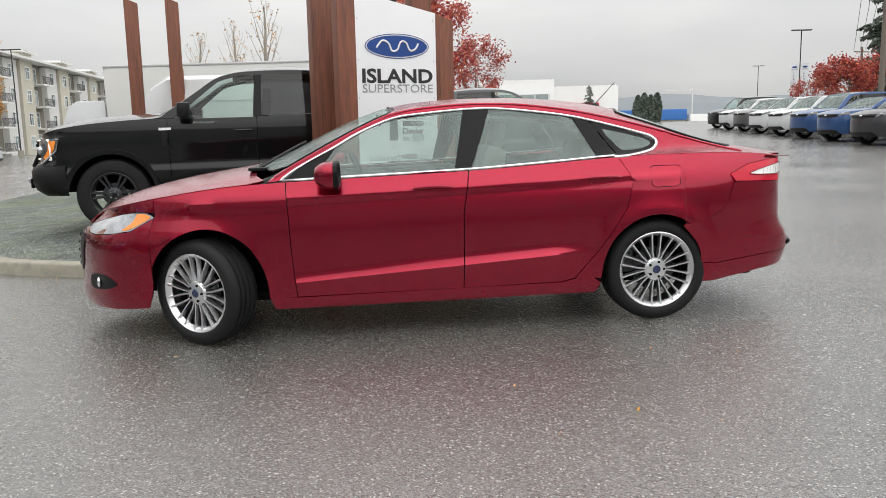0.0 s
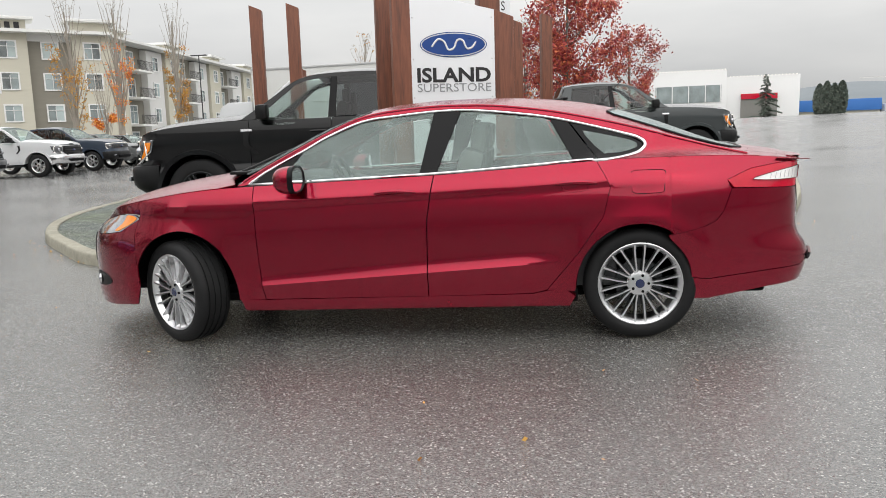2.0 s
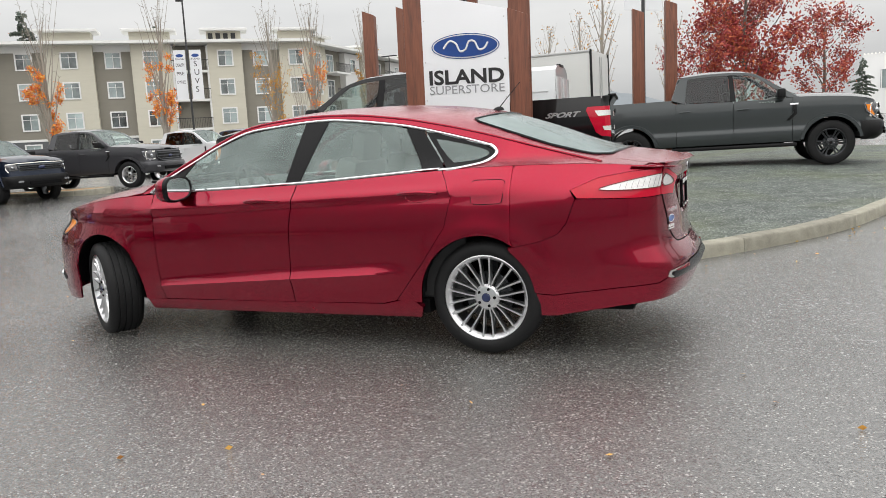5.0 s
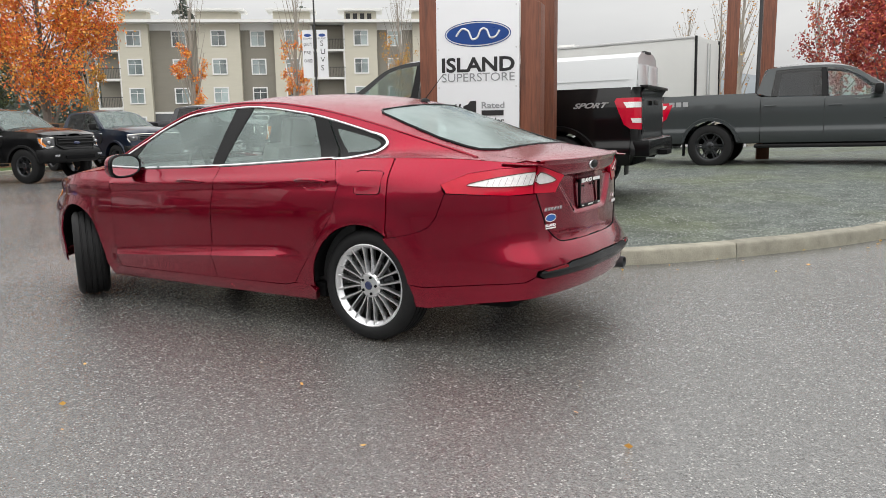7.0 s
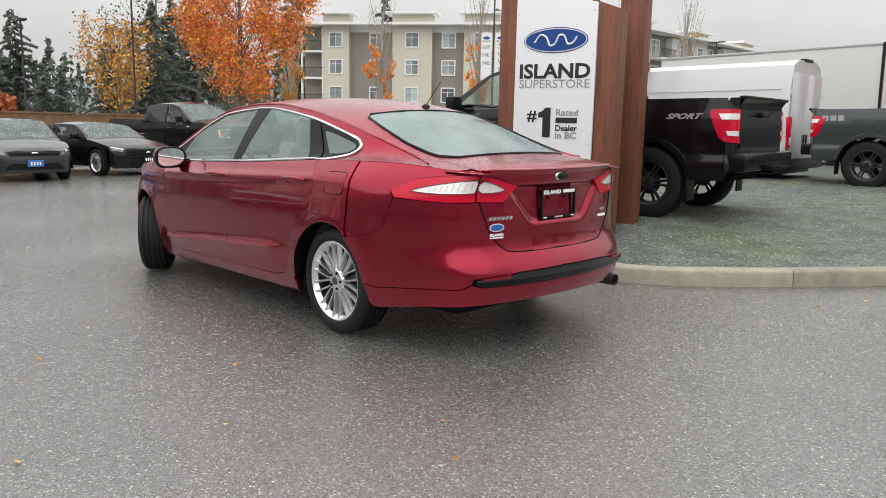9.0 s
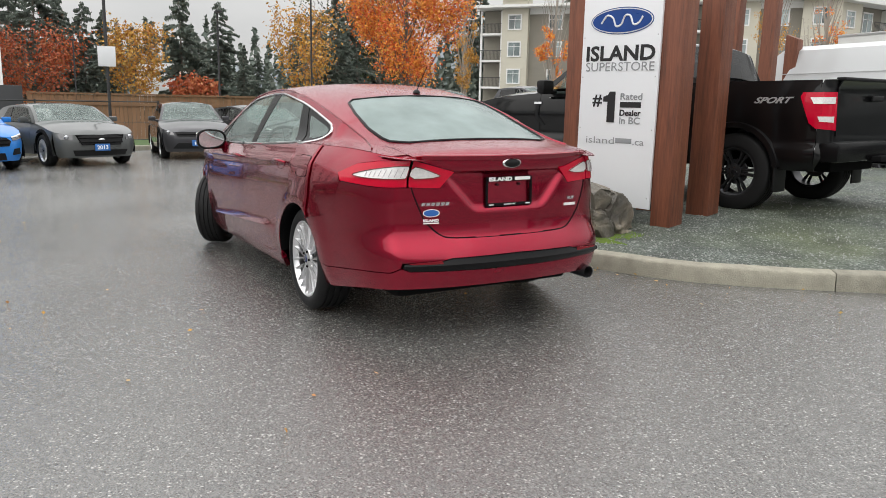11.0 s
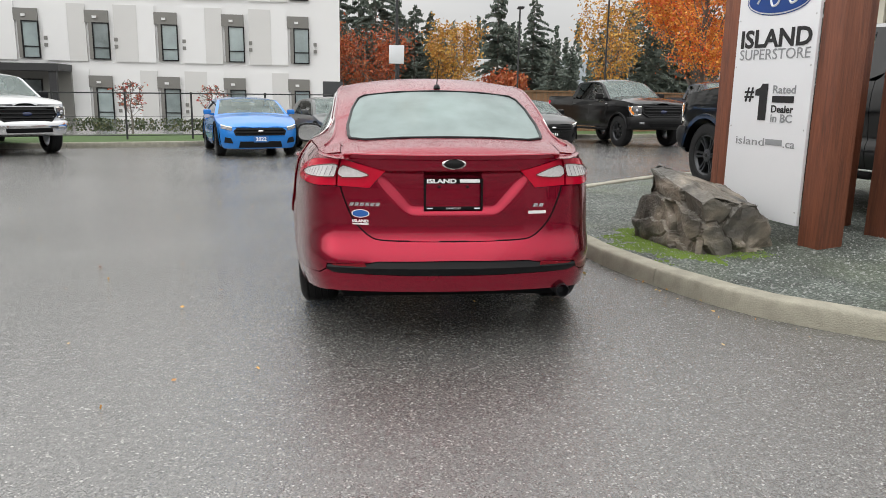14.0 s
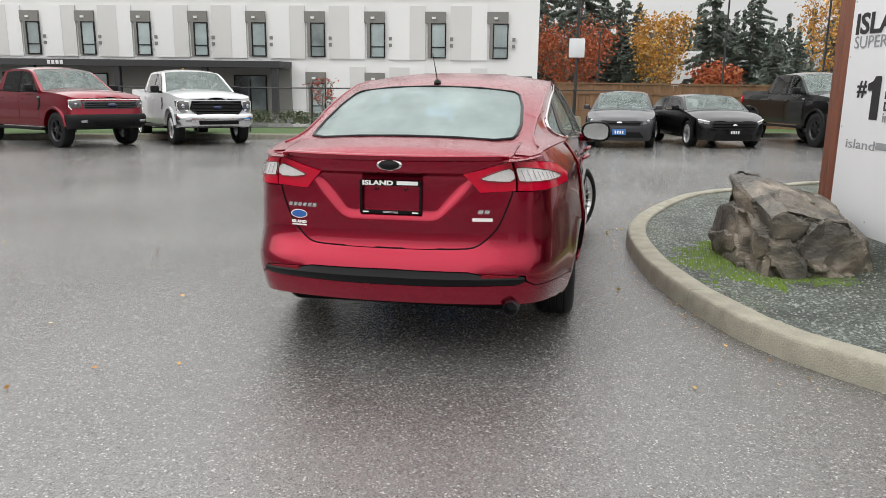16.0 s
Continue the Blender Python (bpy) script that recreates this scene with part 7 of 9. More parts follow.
c, s_ = small_car(on_ground(-16.9, 8.5, 19.0), P_BLACK, "black sports coupe with slim lamps", "coupe", 1.39, name="sports_coupe", rim_mat=M_ALLOY)
front_plate(c, s_, 0.42, M_BLACK)
# row on the rising part of the yard
row = [(13.2, 22.6, P_WHITE, "white hatchback with black wheels on the slope", "suv", 1.55), (13.4, 25.5, P_CARB, "charcoal sport utility car on the slope", "suv", 1.70), (13.7, 28.4, P_STEEL, "mid-blue compact hatchback on the slope", "suv", 1.55), (14.0, 31.3, P_STEEL, "steel blue sport utility car with black wheels", "suv", 1.75),
       (14.4, 34.4, P_WHITE, "white sport utility car on the slope", "suv", 1.68), (14.8, 37.6, P_WHITE, "white sport utility car with dark glass", "suv", 1.68), (15.3, 41.0, P_DGREY, "grey sport utility car on the slope", "suv", 1.66), (15.8, 44.6, P_WHITE, "white sport utility car far up the row", "suv", 1.70), (16.5, 48.6, P_BLACK, "black off-road car at the end of the row", "suv", 1.85)]
for x, y, p, lab, kd, hh in row:
    small_car(on_ground(x + 2.2, y, 188.0), p, lab, kd, hh, 2.72, 4.55, 0.93, "utility_car", rim_mat=M_ALLOY_DK if p in (P_STEEL, P_CARB) else M_ALLOY, look_of=2, group="row of cars on the rising yard", cell=0.2)


# decals on the two nearest pickups
M_DECAL = surface("silver_decal", (0.42, 0.42, 0.43), 0.35, 0.3, var=0.08)
for s, flip in ((1, -1),):
    x0 = -2.06
    p = blk_sh.side(1, 0.010)(x0, 1.17)
    text_mesh("SPORT", 0.085, M_DECAL, blk, Matrix.Translation(p) @ pose(0, 0, 0, 90, 0, 180), "decal", 0.44, bold=0.003, slant=0.5)
bm = bmesh.new()
for k, dx in enumerate((0.0, 0.13, 0.26)):
    p = gry_sh.side(-1, 0.008)(-2.62 + dx, 1.24)
    box(bm, p.x + 0.05, p.y, p.z, 0.10, 0.004, 0.09)
part("decal", bm, M_DECAL, gry)


def van(m):
    """A high-roofed white delivery van, tail towards +x."""
    v = thing("delivery_van", m, "white high-roofed delivery van with tall red tail lamps", "van")
    sec = [(-0.99, 0.52), (-1.02, 0.9), (-1.0, 1.4), (-0.93, 2.1), (-0.80, 2.48), (-0.55, 2.58), (0.0, 2.62), (0.55, 2.58), (0.80, 2.48), (0.93, 2.1), (1.0, 1.4), (1.02, 0.9), (0.99, 0.52)]
    bm = bmesh.new()
    rows = []
    for x, k, top in ((-2.75, 0.97, 1.0), (-2.70, 1.0, 1.0), (0.7, 1.0, 1.0), (1.1, 0.97, 0.88), (1.6, 0.95, 0.56), (2.1, 0.92, 0.43), (2.22, 0.8, 0.34)):
        rows.append([bm.verts.new((x, y * k, 0.35 + (z - 0.35) * top)) for y, z in sec])
    for a, b in zip(rows, rows[1:]):
        for j in range(len(sec) - 1):
            bm.faces.new((a[j], a[j + 1], b[j + 1], b[j]))
    bm.faces.new(rows[0])
    bm.faces.new(rows[-1][::-1])
    bmesh.ops.recalc_face_normals(bm, faces=bm.faces)
    part("body", bm, P_WHITE, v, split=0.5)
    bm = bmesh.new()
    box(bm, -2.78, 0, 0.56, 0.16, 1.96, 0.22, 0.03)
    box(bm, -0.4, 0, 0.46, 4.5, 1.7, 0.2, 0.03)
    part("rear_bumper", bm, M_BLACK, v)
    for s in (1, -1):
        bm = bmesh.new()
        box(bm, -2.76, s * 0.915, 1.18, 0.09, 0.14, 0.62, 0.03)
        lamp = part("tail_lamp", bm, M_TAIL, v)
        bm = bmesh.new()
        box(bm, -2.81, s * 0.915, 1.02, 0.02, 0.10, 0.14, 0.01)
        part("clear_lens", bm, M_TAIL_CLEAR, lamp)
        bm = bmesh.new()
        box(bm, -2.765, s * 0.435, 1.40, 0.03, 0.84, 1.86, 0.012)
        door = part("rear_door", bm, P_WHITE, v)
        bm = bmesh.new()
        box(bm, -2.79, s * 0.08, 1.05, 0.03, 0.05, 0.18, 0.01)
        part("door_handle", bm, M_BLACK, door)
        for z in (0.75, 1.95):
            bm = bmesh.new()
            box(bm, -2.75, s * 0.89, z, 0.07, 0.06, 0.10, 0.01)
            part("hinge", bm, P_WHITE, door)
        bm = bmesh.new()
        tube(bm, [(-2.6, s * 0.955, 2.02), (0.6, s * 0.955, 2.02)], 0.008, 5)
        tube(bm, [(-2.6, s * 1.015, 1.0), (1.0, s * 1.015, 1.0)], 0.012, 5)
        part("body_crease", bm, P_WHITE, v)
        for ax in (1.35, -1.75):
            add_wheel(v, ax, s * 0.95, 0.35, s, 0, 0.35, 0.22, 5, M_ALLOY_DK)
    bm = bmesh.new()
    box(bm, -2.72, 0, 2.60, 0.10, 0.5, 0.06, 0.02)
    part("high_brake_lamp", bm, M_BLACK, v)
    return v


van(on_ground(-5.0, 18.1, 190.0, 0.0))


def box_truck(m):
    """A white box body on a truck, its doors at the -x end."""
    v = thing("box_truck", m, "white box truck with ribbed sides and black door frame", "truck")
    bm = bmesh.new()
    box(bm, 0, 0, 2.13, 6.5, 2.45, 2.35, 0.03)
    part("cargo_box", bm, M_BOX, v, split=0.5)
    for s in (1, -1):
        bm = bmesh.new()
        box(bm, 0, s * 1.23, 3.27, 6.5, 0.03, 0.07, 0.008)
        part("top_rail", bm, M_CHROME_DULL, v)
        bm = bmesh.new()
        box(bm, -3.27, s * 1.20, 2.13, 0.06, 0.09, 2.35, 0.01)
        part("door_frame", bm, M_BLACK, v)
        bm = bmesh.new()
        box(bm, -3.26, s * 0.58, 2.10, 0.04, 1.12, 2.2, 0.01)
        d = part("rear_door", bm, M_BOX, v)
        bm = bmesh.new()
        cyl(bm, (-3.30, s * 0.12, 1.05), (-3.30, s * 0.12, 3.15), 0.014, None, 8)
        part("locking_bar", bm, M_CHROME_DULL, d)
        for ax in (2.6, -1.9):
            add_wheel(v, ax, s * 1.05, 0.42, s, 0, 0.42, 0.24, 5, M_ALLOY_DK)
    bm = bmesh.new()
    box(bm, 0.3, 0, 0.80, 7.4, 0.9, 0.2, 0.02)
    part("chassis", bm, M_DARK, v)
    bm = bmesh.new()
    prism(bm, [(3.35, 0.5), (5.0, 0.5), (5.05, 1.2), (4.75, 1.35), (4.45, 2.15), (4.2, 2.3), (3.35, 2.3)], -1.05, 1.05, pose(0, 0, 0, 90), 0.05)
    part("cab", bm, P_WHITE, v)
    return v


M_BOX = surface("box_panel", (0.56, 0.56, 0.545), 0.5, var=0.06, scale=1.5, stretch=(1, 1, 0.3))
M_CHROME_DULL = surface("dull_metal", (0.5, 0.5, 0.5), 0.4, 0.8, var=0.1)
box_truck(on_ground(-6.7, 25.3, 184.0, 0.15))


# ---- lettering and badges on the red saloon's boot ----
M_LETTER = surface("white_lettering", (0.78, 0.78, 0.77), 0.4, var=0.04)
TAIL_TURN = pose(0, 0, 0, 90, 0, -90)      # text that reads from behind the car


def tail_at(q, z, k=0.004):
    p, a = car_wrap(q, z), car_wrap(q + 0.01, z)
    t = (a - p).normalized()
    n = Vector((t.y, -t.x, 0))
    if n.x > 0:
        n = -n
    yaw = math.degrees(math.atan2(n.y, n.x)) + 180
    return Matrix.Translation(p + n * k) @ pose(0, 0, 0, 0, 0, yaw) @ TAIL_TURN


holder = [c for c in red_boot.children if c.name.startswith("plate_frame")][0]
pf = plate_x - 0.0235
text_mesh("ISLAND", 0.03, M_LETTER, holder, Matrix.Translation((pf, 0.140, 0.857)) @ TAIL_TURN, "lettering", 0.155, bold=0.0012)
bm = bmesh.new()
box(bm, pf - 0.001, -0.085, 0.868, 0.002, 0.105, 0.018)
part("lettering_bar", bm, M_LETTER, holder)
text_mesh("SUPERSTORE", 0.012, M_LETTER, holder, Matrix.Translation((pf, 0.038, 0.7195)) @ TAIL_TURN, "lettering", 0.076)
for y in (0.125, -0.125):
    bm = bmesh.new()
    box(bm, pf - 0.001, y, 0.724, 0.002, 0.03, 0.006)
    part("lettering_bar", bm, M_LETTER, holder)
bm = bmesh.new()
for y in (0.135, -0.135):
    cyl(bm, (plate_x - 0.012, y * 0.55, 0.835), (plate_x - 0.004, y * 0.55, 0.835), 0.007, None, 10)
part("plate_screws", bm, M_BLACK, holder)
# model name as a row of slanted chrome bars
for k in range(6):
    bm = bmesh.new()
    prism(bm, [(0.0, 0.0), (0.020, 0.0), (0.026, 0.018), (0.006, 0.018)], 0, 0.003, Matrix(), 0)
    part("name_badge", bm, M_BADGE, red_boot, m=tail_at(-2.655 - 0.0275 * k, 0.735))
for k in range(2):
    bm = bmesh.new()
    prism(bm, [(0.0, 0.0), (0.024, 0.0), (0.030, 0.018), (0.006, 0.018)], 0, 0.003, Matrix(), 0)
    part("trim_badge", bm, M_BADGE, red_boot, m=tail_at(2 * CAR_QMIN + 2.775 - 0.032 * k, 0.727))
bm = bmesh.new()
prism(bm, [(0.0, 0.0), (0.098, 0.0), (0.098, 0.016), (0.0, 0.016)], 0, 0.003, Matrix(), 0)
part("trim_badge", bm, M_LETTER, red_boot, m=tail_at(2 * CAR_QMIN + 2.80, 0.690))
bm = bmesh.new()
prism(bm, [(0.048 * math.cos(t), 0.022 * math.sin(t)) for t in np.linspace(0, 2 * math.pi, 25)[:-1]], 0, 0.001, Matrix(), 0)
stk = part("sticker", bm, M_LETTER, red_boot, "white-edged blue oval sticker", m=tail_at(-2.715, 0.695, 0.003))
bm = bmesh.new()
prism(bm, [(0.043 * math.cos(t), 0.018 * math.sin(t)) for t in np.linspace(0, 2 * math.pi, 25)[:-1]], 0.001, 0.002, Matrix(), 0)
part("sticker_field", bm, M_BLUE, stk)
text_mesh("ISLAND", 0.02, M_LETTER, red_boot, tail_at(-2.672, 0.648, 0.004), "lettering", 0.088, bold=0.001)
bm = bmesh.new()
prism(bm, [(0.0, 0.0), (0.088, 0.0), (0.088, 0.007), (0.0, 0.007)], 0, 0.001, Matrix(), 0)
part("lettering_bar", bm, M_LETTER, red_boot, m=tail_at(-2.672, 0.636, 0.004))


# ---- sign on timber posts ----
def timber():
    m, nt, b = node_mat("stained_timber")
    n, l = nt.nodes, nt.links
    tc = n.new("ShaderNodeTexCoord")
    oi = n.new("ShaderNodeObjectInfo")
    off = n.new("ShaderNodeVectorMath")
    off.operation = "MULTIPLY_ADD"
    off.inputs[1].default_value = (1, 1, 1)
    cmb = n.new("ShaderNodeCombineXYZ")
    sc = n.new("ShaderNodeMath")
    sc.operation = "MULTIPLY"
    sc.inputs[1].default_value = 37.0
    l.new(oi.outputs["Random"], sc.inputs[0])
    for i in range(3):
        l.new(sc.outputs[0], cmb.inputs[i])
    l.new(tc.outputs["Object"], off.inputs[0])
    l.new(cmb.outputs[0], off.inputs[2])
    mp = n.new("ShaderNodeMapping")
    mp.inputs["Scale"].default_value = (9, 9, 0.55)
    l.new(off.outputs[0], mp.inputs["Vector"])
    g = n.new("ShaderNodeTexNoise")
    g.inputs["Scale"].default_value, g.inputs["Detail"].default_value, g.inputs["Distortion"].default_value = 2.2, 7.0, 1.4
    l.new(mp.outputs["Vector"], g.inputs["Vector"])
    f = n.new("ShaderNodeTexNoise")
    f.inputs["Scale"].default_value, f.inputs["Detail"].default_value = 14.0, 5.0
    l.new(mp.outputs["Vector"], f.inputs["Vector"])
    r = n.new("ShaderNodeValToRGB")
    e = r.color_ramp.elements
    e[0].position, e[0].color = 0.25, (0.055, 0.020, 0.012, 1)
    e[1].position, e[1].color = 0.75, (0.24, 0.080, 0.038, 1)
    k = e.new(0.5)
    k.color = (0.15, 0.048, 0.024, 1)
    ad = n.new("ShaderNodeMath")
    ad.operation = "MULTIPLY_ADD"
    ad.inputs[1].default_value = 0.35
    l.new(f.outputs["Fac"], ad.inputs[0])
    hf = n.new("ShaderNodeMath")
    hf.operation = "MULTIPLY"
    hf.inputs[1].default_value = 0.68
    l.new(g.outputs["Fac"], hf.inputs[0])
    l.new(hf.outputs[0], ad.inputs[2])
    l.new(ad.outputs[0], r.inputs["Fac"])
    l.new(r.outputs["Color"], b.inputs["Base Color"])
    b.inputs["Roughness"].default_value = 0.55
    bp = n.new("ShaderNodeBump")
    bp.inputs["Strength"].default_value, bp.inputs["Distance"].default_value = 0.4, 0.006
    l.new(f.outputs["Fac"], bp.inputs["Height"])
    l.new(bp.outputs["Normal"], b.inputs["Normal"])
    return m


M_TIMBER = timber()
M_SIGN = surface("sign_white", (0.73, 0.74, 0.76), 0.35, var=0.025, scale=2)
M_INK = surface("black_ink", (0.012, 0.012, 0.013), 0.45, var=0.1)
M_INK_GREY = surface("grey_ink", (0.26, 0.27, 0.28), 0.45, var=0.05)
M_OVAL = surface("oval_blue", (0.006, 0.050, 0.24), 0.3, var=0.12, scale=3)
SIGN_M = Matrix.Translation((-0.513, 9.066, 0)) @ pose(0, 0, 0, 0, 0, 21.4)


def timber_post(x, y, w, d, z0, z1, slant=0.06, parent=None, m=SIGN_M):
    bm = bmesh.new()
    prism(bm, [(-w / 2, -d / 2), (w / 2, -d / 2), (w / 2, d / 2), (-w / 2, d / 2)], 0, z1 - z0)
    for v in bm.verts:
        if v.co.z > 0.1:
            v.co.z += slant * v.co.x / w
    bmesh.ops.bevel(bm, geom=list(bm.edges), offset=0.008, segments=2, profile=0.6, affect="EDGES")
    if parent is None:
        return solid("timber_post", bm, M_TIMBER, "tall reddish-brown stained timber post with slanted top", "post", "timber posts", m=m @ Matrix.Translation((x, y, z0)))
    return part("post", bm, M_TIMBER, parent, m=Matrix.Translation((x, y, z0)))


sign = thing("dealer_sign", SIGN_M, "white upright sign board fixed between brown timber posts", "sign")
for x, y, w, z1, sl in ((-0.155, 0.10, 0.20, 2.82, 0.06), (0.955, 0.13, 0.215, 2.50, -0.08), (-0.25, 0.83, 0.25, 3.55, 0.06), (0.355, 0.88, 0.25, 3.3, 0.06), (0.96, 0.88, 0.25, 3.5, 0.06)):
    timber_post(x, y, w, 0.26 if y < 0.5 else 0.25, -0.02, z1, sl, sign)
bm = bmesh.new()
prism(bm, [(-0.065, 0.33), (0.842, 0.31), (0.842, 2.53), (-0.065, 2.735)], 0.0, 0.03, pose(0, 0, 0, 90), 0.003)
board = part("board", bm, M_SIGN, sign, "white board with black and grey lettering")
bm = bmesh.new()
box(bm, 0.39, 0.09, 1.6, 0.06, 0.10, 2.2)
box(bm, 0.39, 0.09, 0.34, 0.80, 0.08, 0.06)
part("backing_frame", bm, M_BLACK, sign)
T = lambda x, z: Matrix.Translation((x, -0.0335, z)) @ pose(0, 0, 0, 90)
text_mesh("ISLAND", 0.205, M_INK, board, T(-0.005, 1.785), width=0.80, bold=0.006, apart=True)
text_mesh("SUPERSTORE", 0.125, M_INK_GREY, board, T(-0.005, 1.68), width=0.80, apart=True)
text_mesh("#", 0.17, M_INK, board, T(0.10, 1.335), width=0.115, bold=0.003)
bm = bmesh.new()
prism(bm, [(0.285, 1.165), (0.375, 1.165), (0.375, 1.475), (0.310, 1.475), (0.285, 1.440), (0.232, 1.422), (0.232, 1.372), (0.285, 1.372)], 0.0335, 0.036, pose(0, 0, 0, 90))
part("numeral", bm, M_INK, board)
text_mesh("Rated", 0.095, M_INK_GREY, board, T(0.435, 1.395), width=0.25, bold=0.001, apart=True)
bm = bmesh.new()
box(bm, 0.555, -0.034, 1.345, 0.24, 0.003, 0.055)
part("wordmark_bar", bm, M_INK, board)
text_mesh("Dealer", 0.085, M_INK, board, T(0.435, 1.235), width=0.245, bold=0.002, apart=True)
text_mesh("in BC", 0.095, M_INK_GREY, board, T(0.435, 1.155), width=0.24, bold=0.002, apart=True)
text_mesh("island", 0.10, M_INK_GREY, board, T(0.045, 0.945), width=0.345, apart=True)
bm = bmesh.new()
box(bm, 0.50, -0.034, 0.982, 0.19, 0.003, 0.050, 0.001)
part("web_name_bar", bm, M_INK_GREY, board)
text_mesh(".ca", 0.10, M_INK_GREY, board, T(0.61, 0.945), width=0.125, apart=True)
for rx, rz, y, mat, nm in ((0.362, 0.132, -0.0325, M_OVAL, "oval_rim"), (0.352, 0.123, -0.0345, M_SIGN, "oval_line"), (0.340, 0.112, -0.0365, M_OVAL, "oval_field")):
    bm = bmesh.new()
    lathe(bm, [(0.0, 0.0), (1.0, 0.0), (1.0, 0.002)], 48)
    part(nm, bm, mat, board, "plain blue oval" if nm == "oval_field" else "", m=Matrix.Translation((0.395, y, 2.17)) @ Matrix.Diagonal((rx, -1, rz, 1)))
flourish = smooth_line([(-0.235, -0.02), (-0.17, 0.055), (-0.10, 0.03), (-0.06, -0.05), (0.0, -0.035), (0.04, 0.045), (0.10, 0.04), (0.14, -0.04), (0.20, -0.03), (0.24, 0.03)], 5)
bm = bmesh.new()
tube(bm, [(0.395 + x, -0.0385, 2.17 + z) for x, z in flourish], 0.0105, 5)
part("oval_flourish", bm, M_SIGN, board)
for x in (-0.04, 0.39, 0.81):
    for z in (0.42, 1.1, 1.62, 2.02, 2.45):
        bm = bmesh.new()
        lathe(bm, [(0.0, 0.004), (0.006, 0.003), (0.008, 0.0)], 8)
        if not (x == 0.39 and z > 1.0):
            part("screw", bm, M_CHROME_DULL, board, m=Matrix.Translation((x, -0.0305, z)) @ Matrix.Diagonal((1, -1, 1, 1)))
for x, y, z1 in ((-5.75, 16.0, 3.92), (-5.02, 16.2, 3.95), (-5.35, 17.2, 2.78), (-0.80, 19.4, 3.80), (-0.12, 19.6, 3.93)):
    z0 = isle_z(x, y) - 0.05
    timber_post(0, 0, 0.25, 0.25, 0, z1 - z0, -0.10, m=Matrix.Translation((x, y, z0)) @ pose(0, 0, 0, 0, 0, 20))


# ---- boulder ----
def boulder():
    m, nt, b = node_mat("boulder_stone")
    n, l = nt.nodes, nt.links
    tc = n.new("ShaderNodeTexCoord")
    mp = n.new("ShaderNodeMapping")
    mp.inputs["Rotation"].default_value, mp.inputs["Scale"].default_value = (0.30, -0.20, 0.3), (1, 1, 1.5)
    l.new(tc.outputs["Object"], mp.inputs["Vector"])
    a = n.new("ShaderNodeTexNoise")
    a.inputs["Scale"].default_value, a.inputs["Detail"].default_value, a.inputs["Distortion"].default_value = 2.6, 9.0, 0.8
    l.new(mp.outputs["Vector"], a.inputs["Vector"])
    r = n.new("ShaderNodeValToRGB")
    e = r.color_ramp.elements
    e[0].position, e[0].color = 0.30, (0.034, 0.033, 0.029, 1)
    e[1].position, e[1].color = 0.72, (0.38, 0.33, 0.27, 1)
    k = e.new(0.48)
    k.color = (0.115, 0.104, 0.086, 1)
    k = e.new(0.60)
    k.color = (0.20, 0.172, 0.135, 1)
    l.new(a.outputs["Fac"], r.inputs["Fac"])
    l.new(r.outputs["Color"], b.inputs["Base Color"])
    b.inputs["Roughness"].default_value = 0.42
    f = n.new("ShaderNodeTexNoise")
    f.inputs["Scale"].default_value, f.inputs["Detail"].default_value = 30.0, 6.0
    l.new(mp.outputs["Vector"], f.inputs["Vector"])
    bp = n.new("ShaderNodeBump")
    bp.inputs["Strength"].default_value, bp.inputs["Distance"].default_value = 0.6, 0.02
    l.new(f.outputs["Fac"], bp.inputs["Height"])
    l.new(bp.outputs["Normal"], b.inputs["Normal"])
    bm = bmesh.new()
    bmesh.ops.create_cube(bm, size=2.4)
    # cleavage planes, as outward normal and a point of the plane
    for no, co in (((0.99, 0.14, 0.10), (0.44, -0.02, 0.2)), ((0.82, 0.55, 0.12), (0.30, 0.28, 0.2)), ((0.34, -0.94, 0.12), (0.04, -0.36, 0.2)), ((0.35, 0.9, 0.4), (0.08, 0.55, 0.15)), ((-0.5, 0.85, 0.25), (-0.35, 0.42, 0.2)),
                   ((-1, 0.1, 0.25), (-0.58, -0.1, 0.2)), ((-0.8, -0.6, 0.22), (-0.48, -0.40, 0.2)), ((0.34, -0.36, 0.86), (0.05, -0.48, 0.47)), ((0.10, 0.28, 0.95), (0.21, 0.35, 0.40)), ((0.0, 0.67, 0.74), (0.12, 0.52, 0.27)),
                   ((0.75, -0.30, 0.60), (0.42, -0.16, 0.46)), ((0.9, 0.2, -0.5), (0.45, 0.1, 0.02)), ((0, 0, -1), (0, 0, -0.12))):
        r = bmesh.ops.bisect_plane(bm, geom=list(bm.verts) + list(bm.edges) + list(bm.faces), plane_co=co, plane_no=no, clear_outer=True)
        bmesh.ops.contextual_create(bm, geom=[g for g in r["geom_cut"] if isinstance(g, bmesh.types.BMEdge)])
    bmesh.ops.triangulate(bm, faces=bm.faces)
    for _ in range(6):
        long = [e for e in bm.edges if e.calc_length() > 0.028]
        if long:
            bmesh.ops.subdivide_edges(bm, edges=long, cuts=1, use_grid_fill=False)
            bmesh.ops.triangulate(bm, faces=bm.faces)
    bm.normal_update()
    move = []
    for v in bm.verts:
        p = v.co
        n1 = noise.noise(p * 2.6) * 0.030 + noise.noise(p * 8) * 0.020 + noise.noise(p * 21) * 0.012
        # beds that break off in ledges, dipping to one side
        h = p.z * 4.2 + p.x * 0.7 + p.y * 1.2 + 0.6 * noise.noise(p * 1.9) + 0.15 * noise.noise(p * 9)
        fr = h - math.floor(h)
        step = (0.10 * min(1.0, fr / 0.85) - 0.05) * min(1.0, 2.6 * abs(noise.noise(Vector((p.x * 2, p.y * 2, math.floor(h) * 3.7)))))
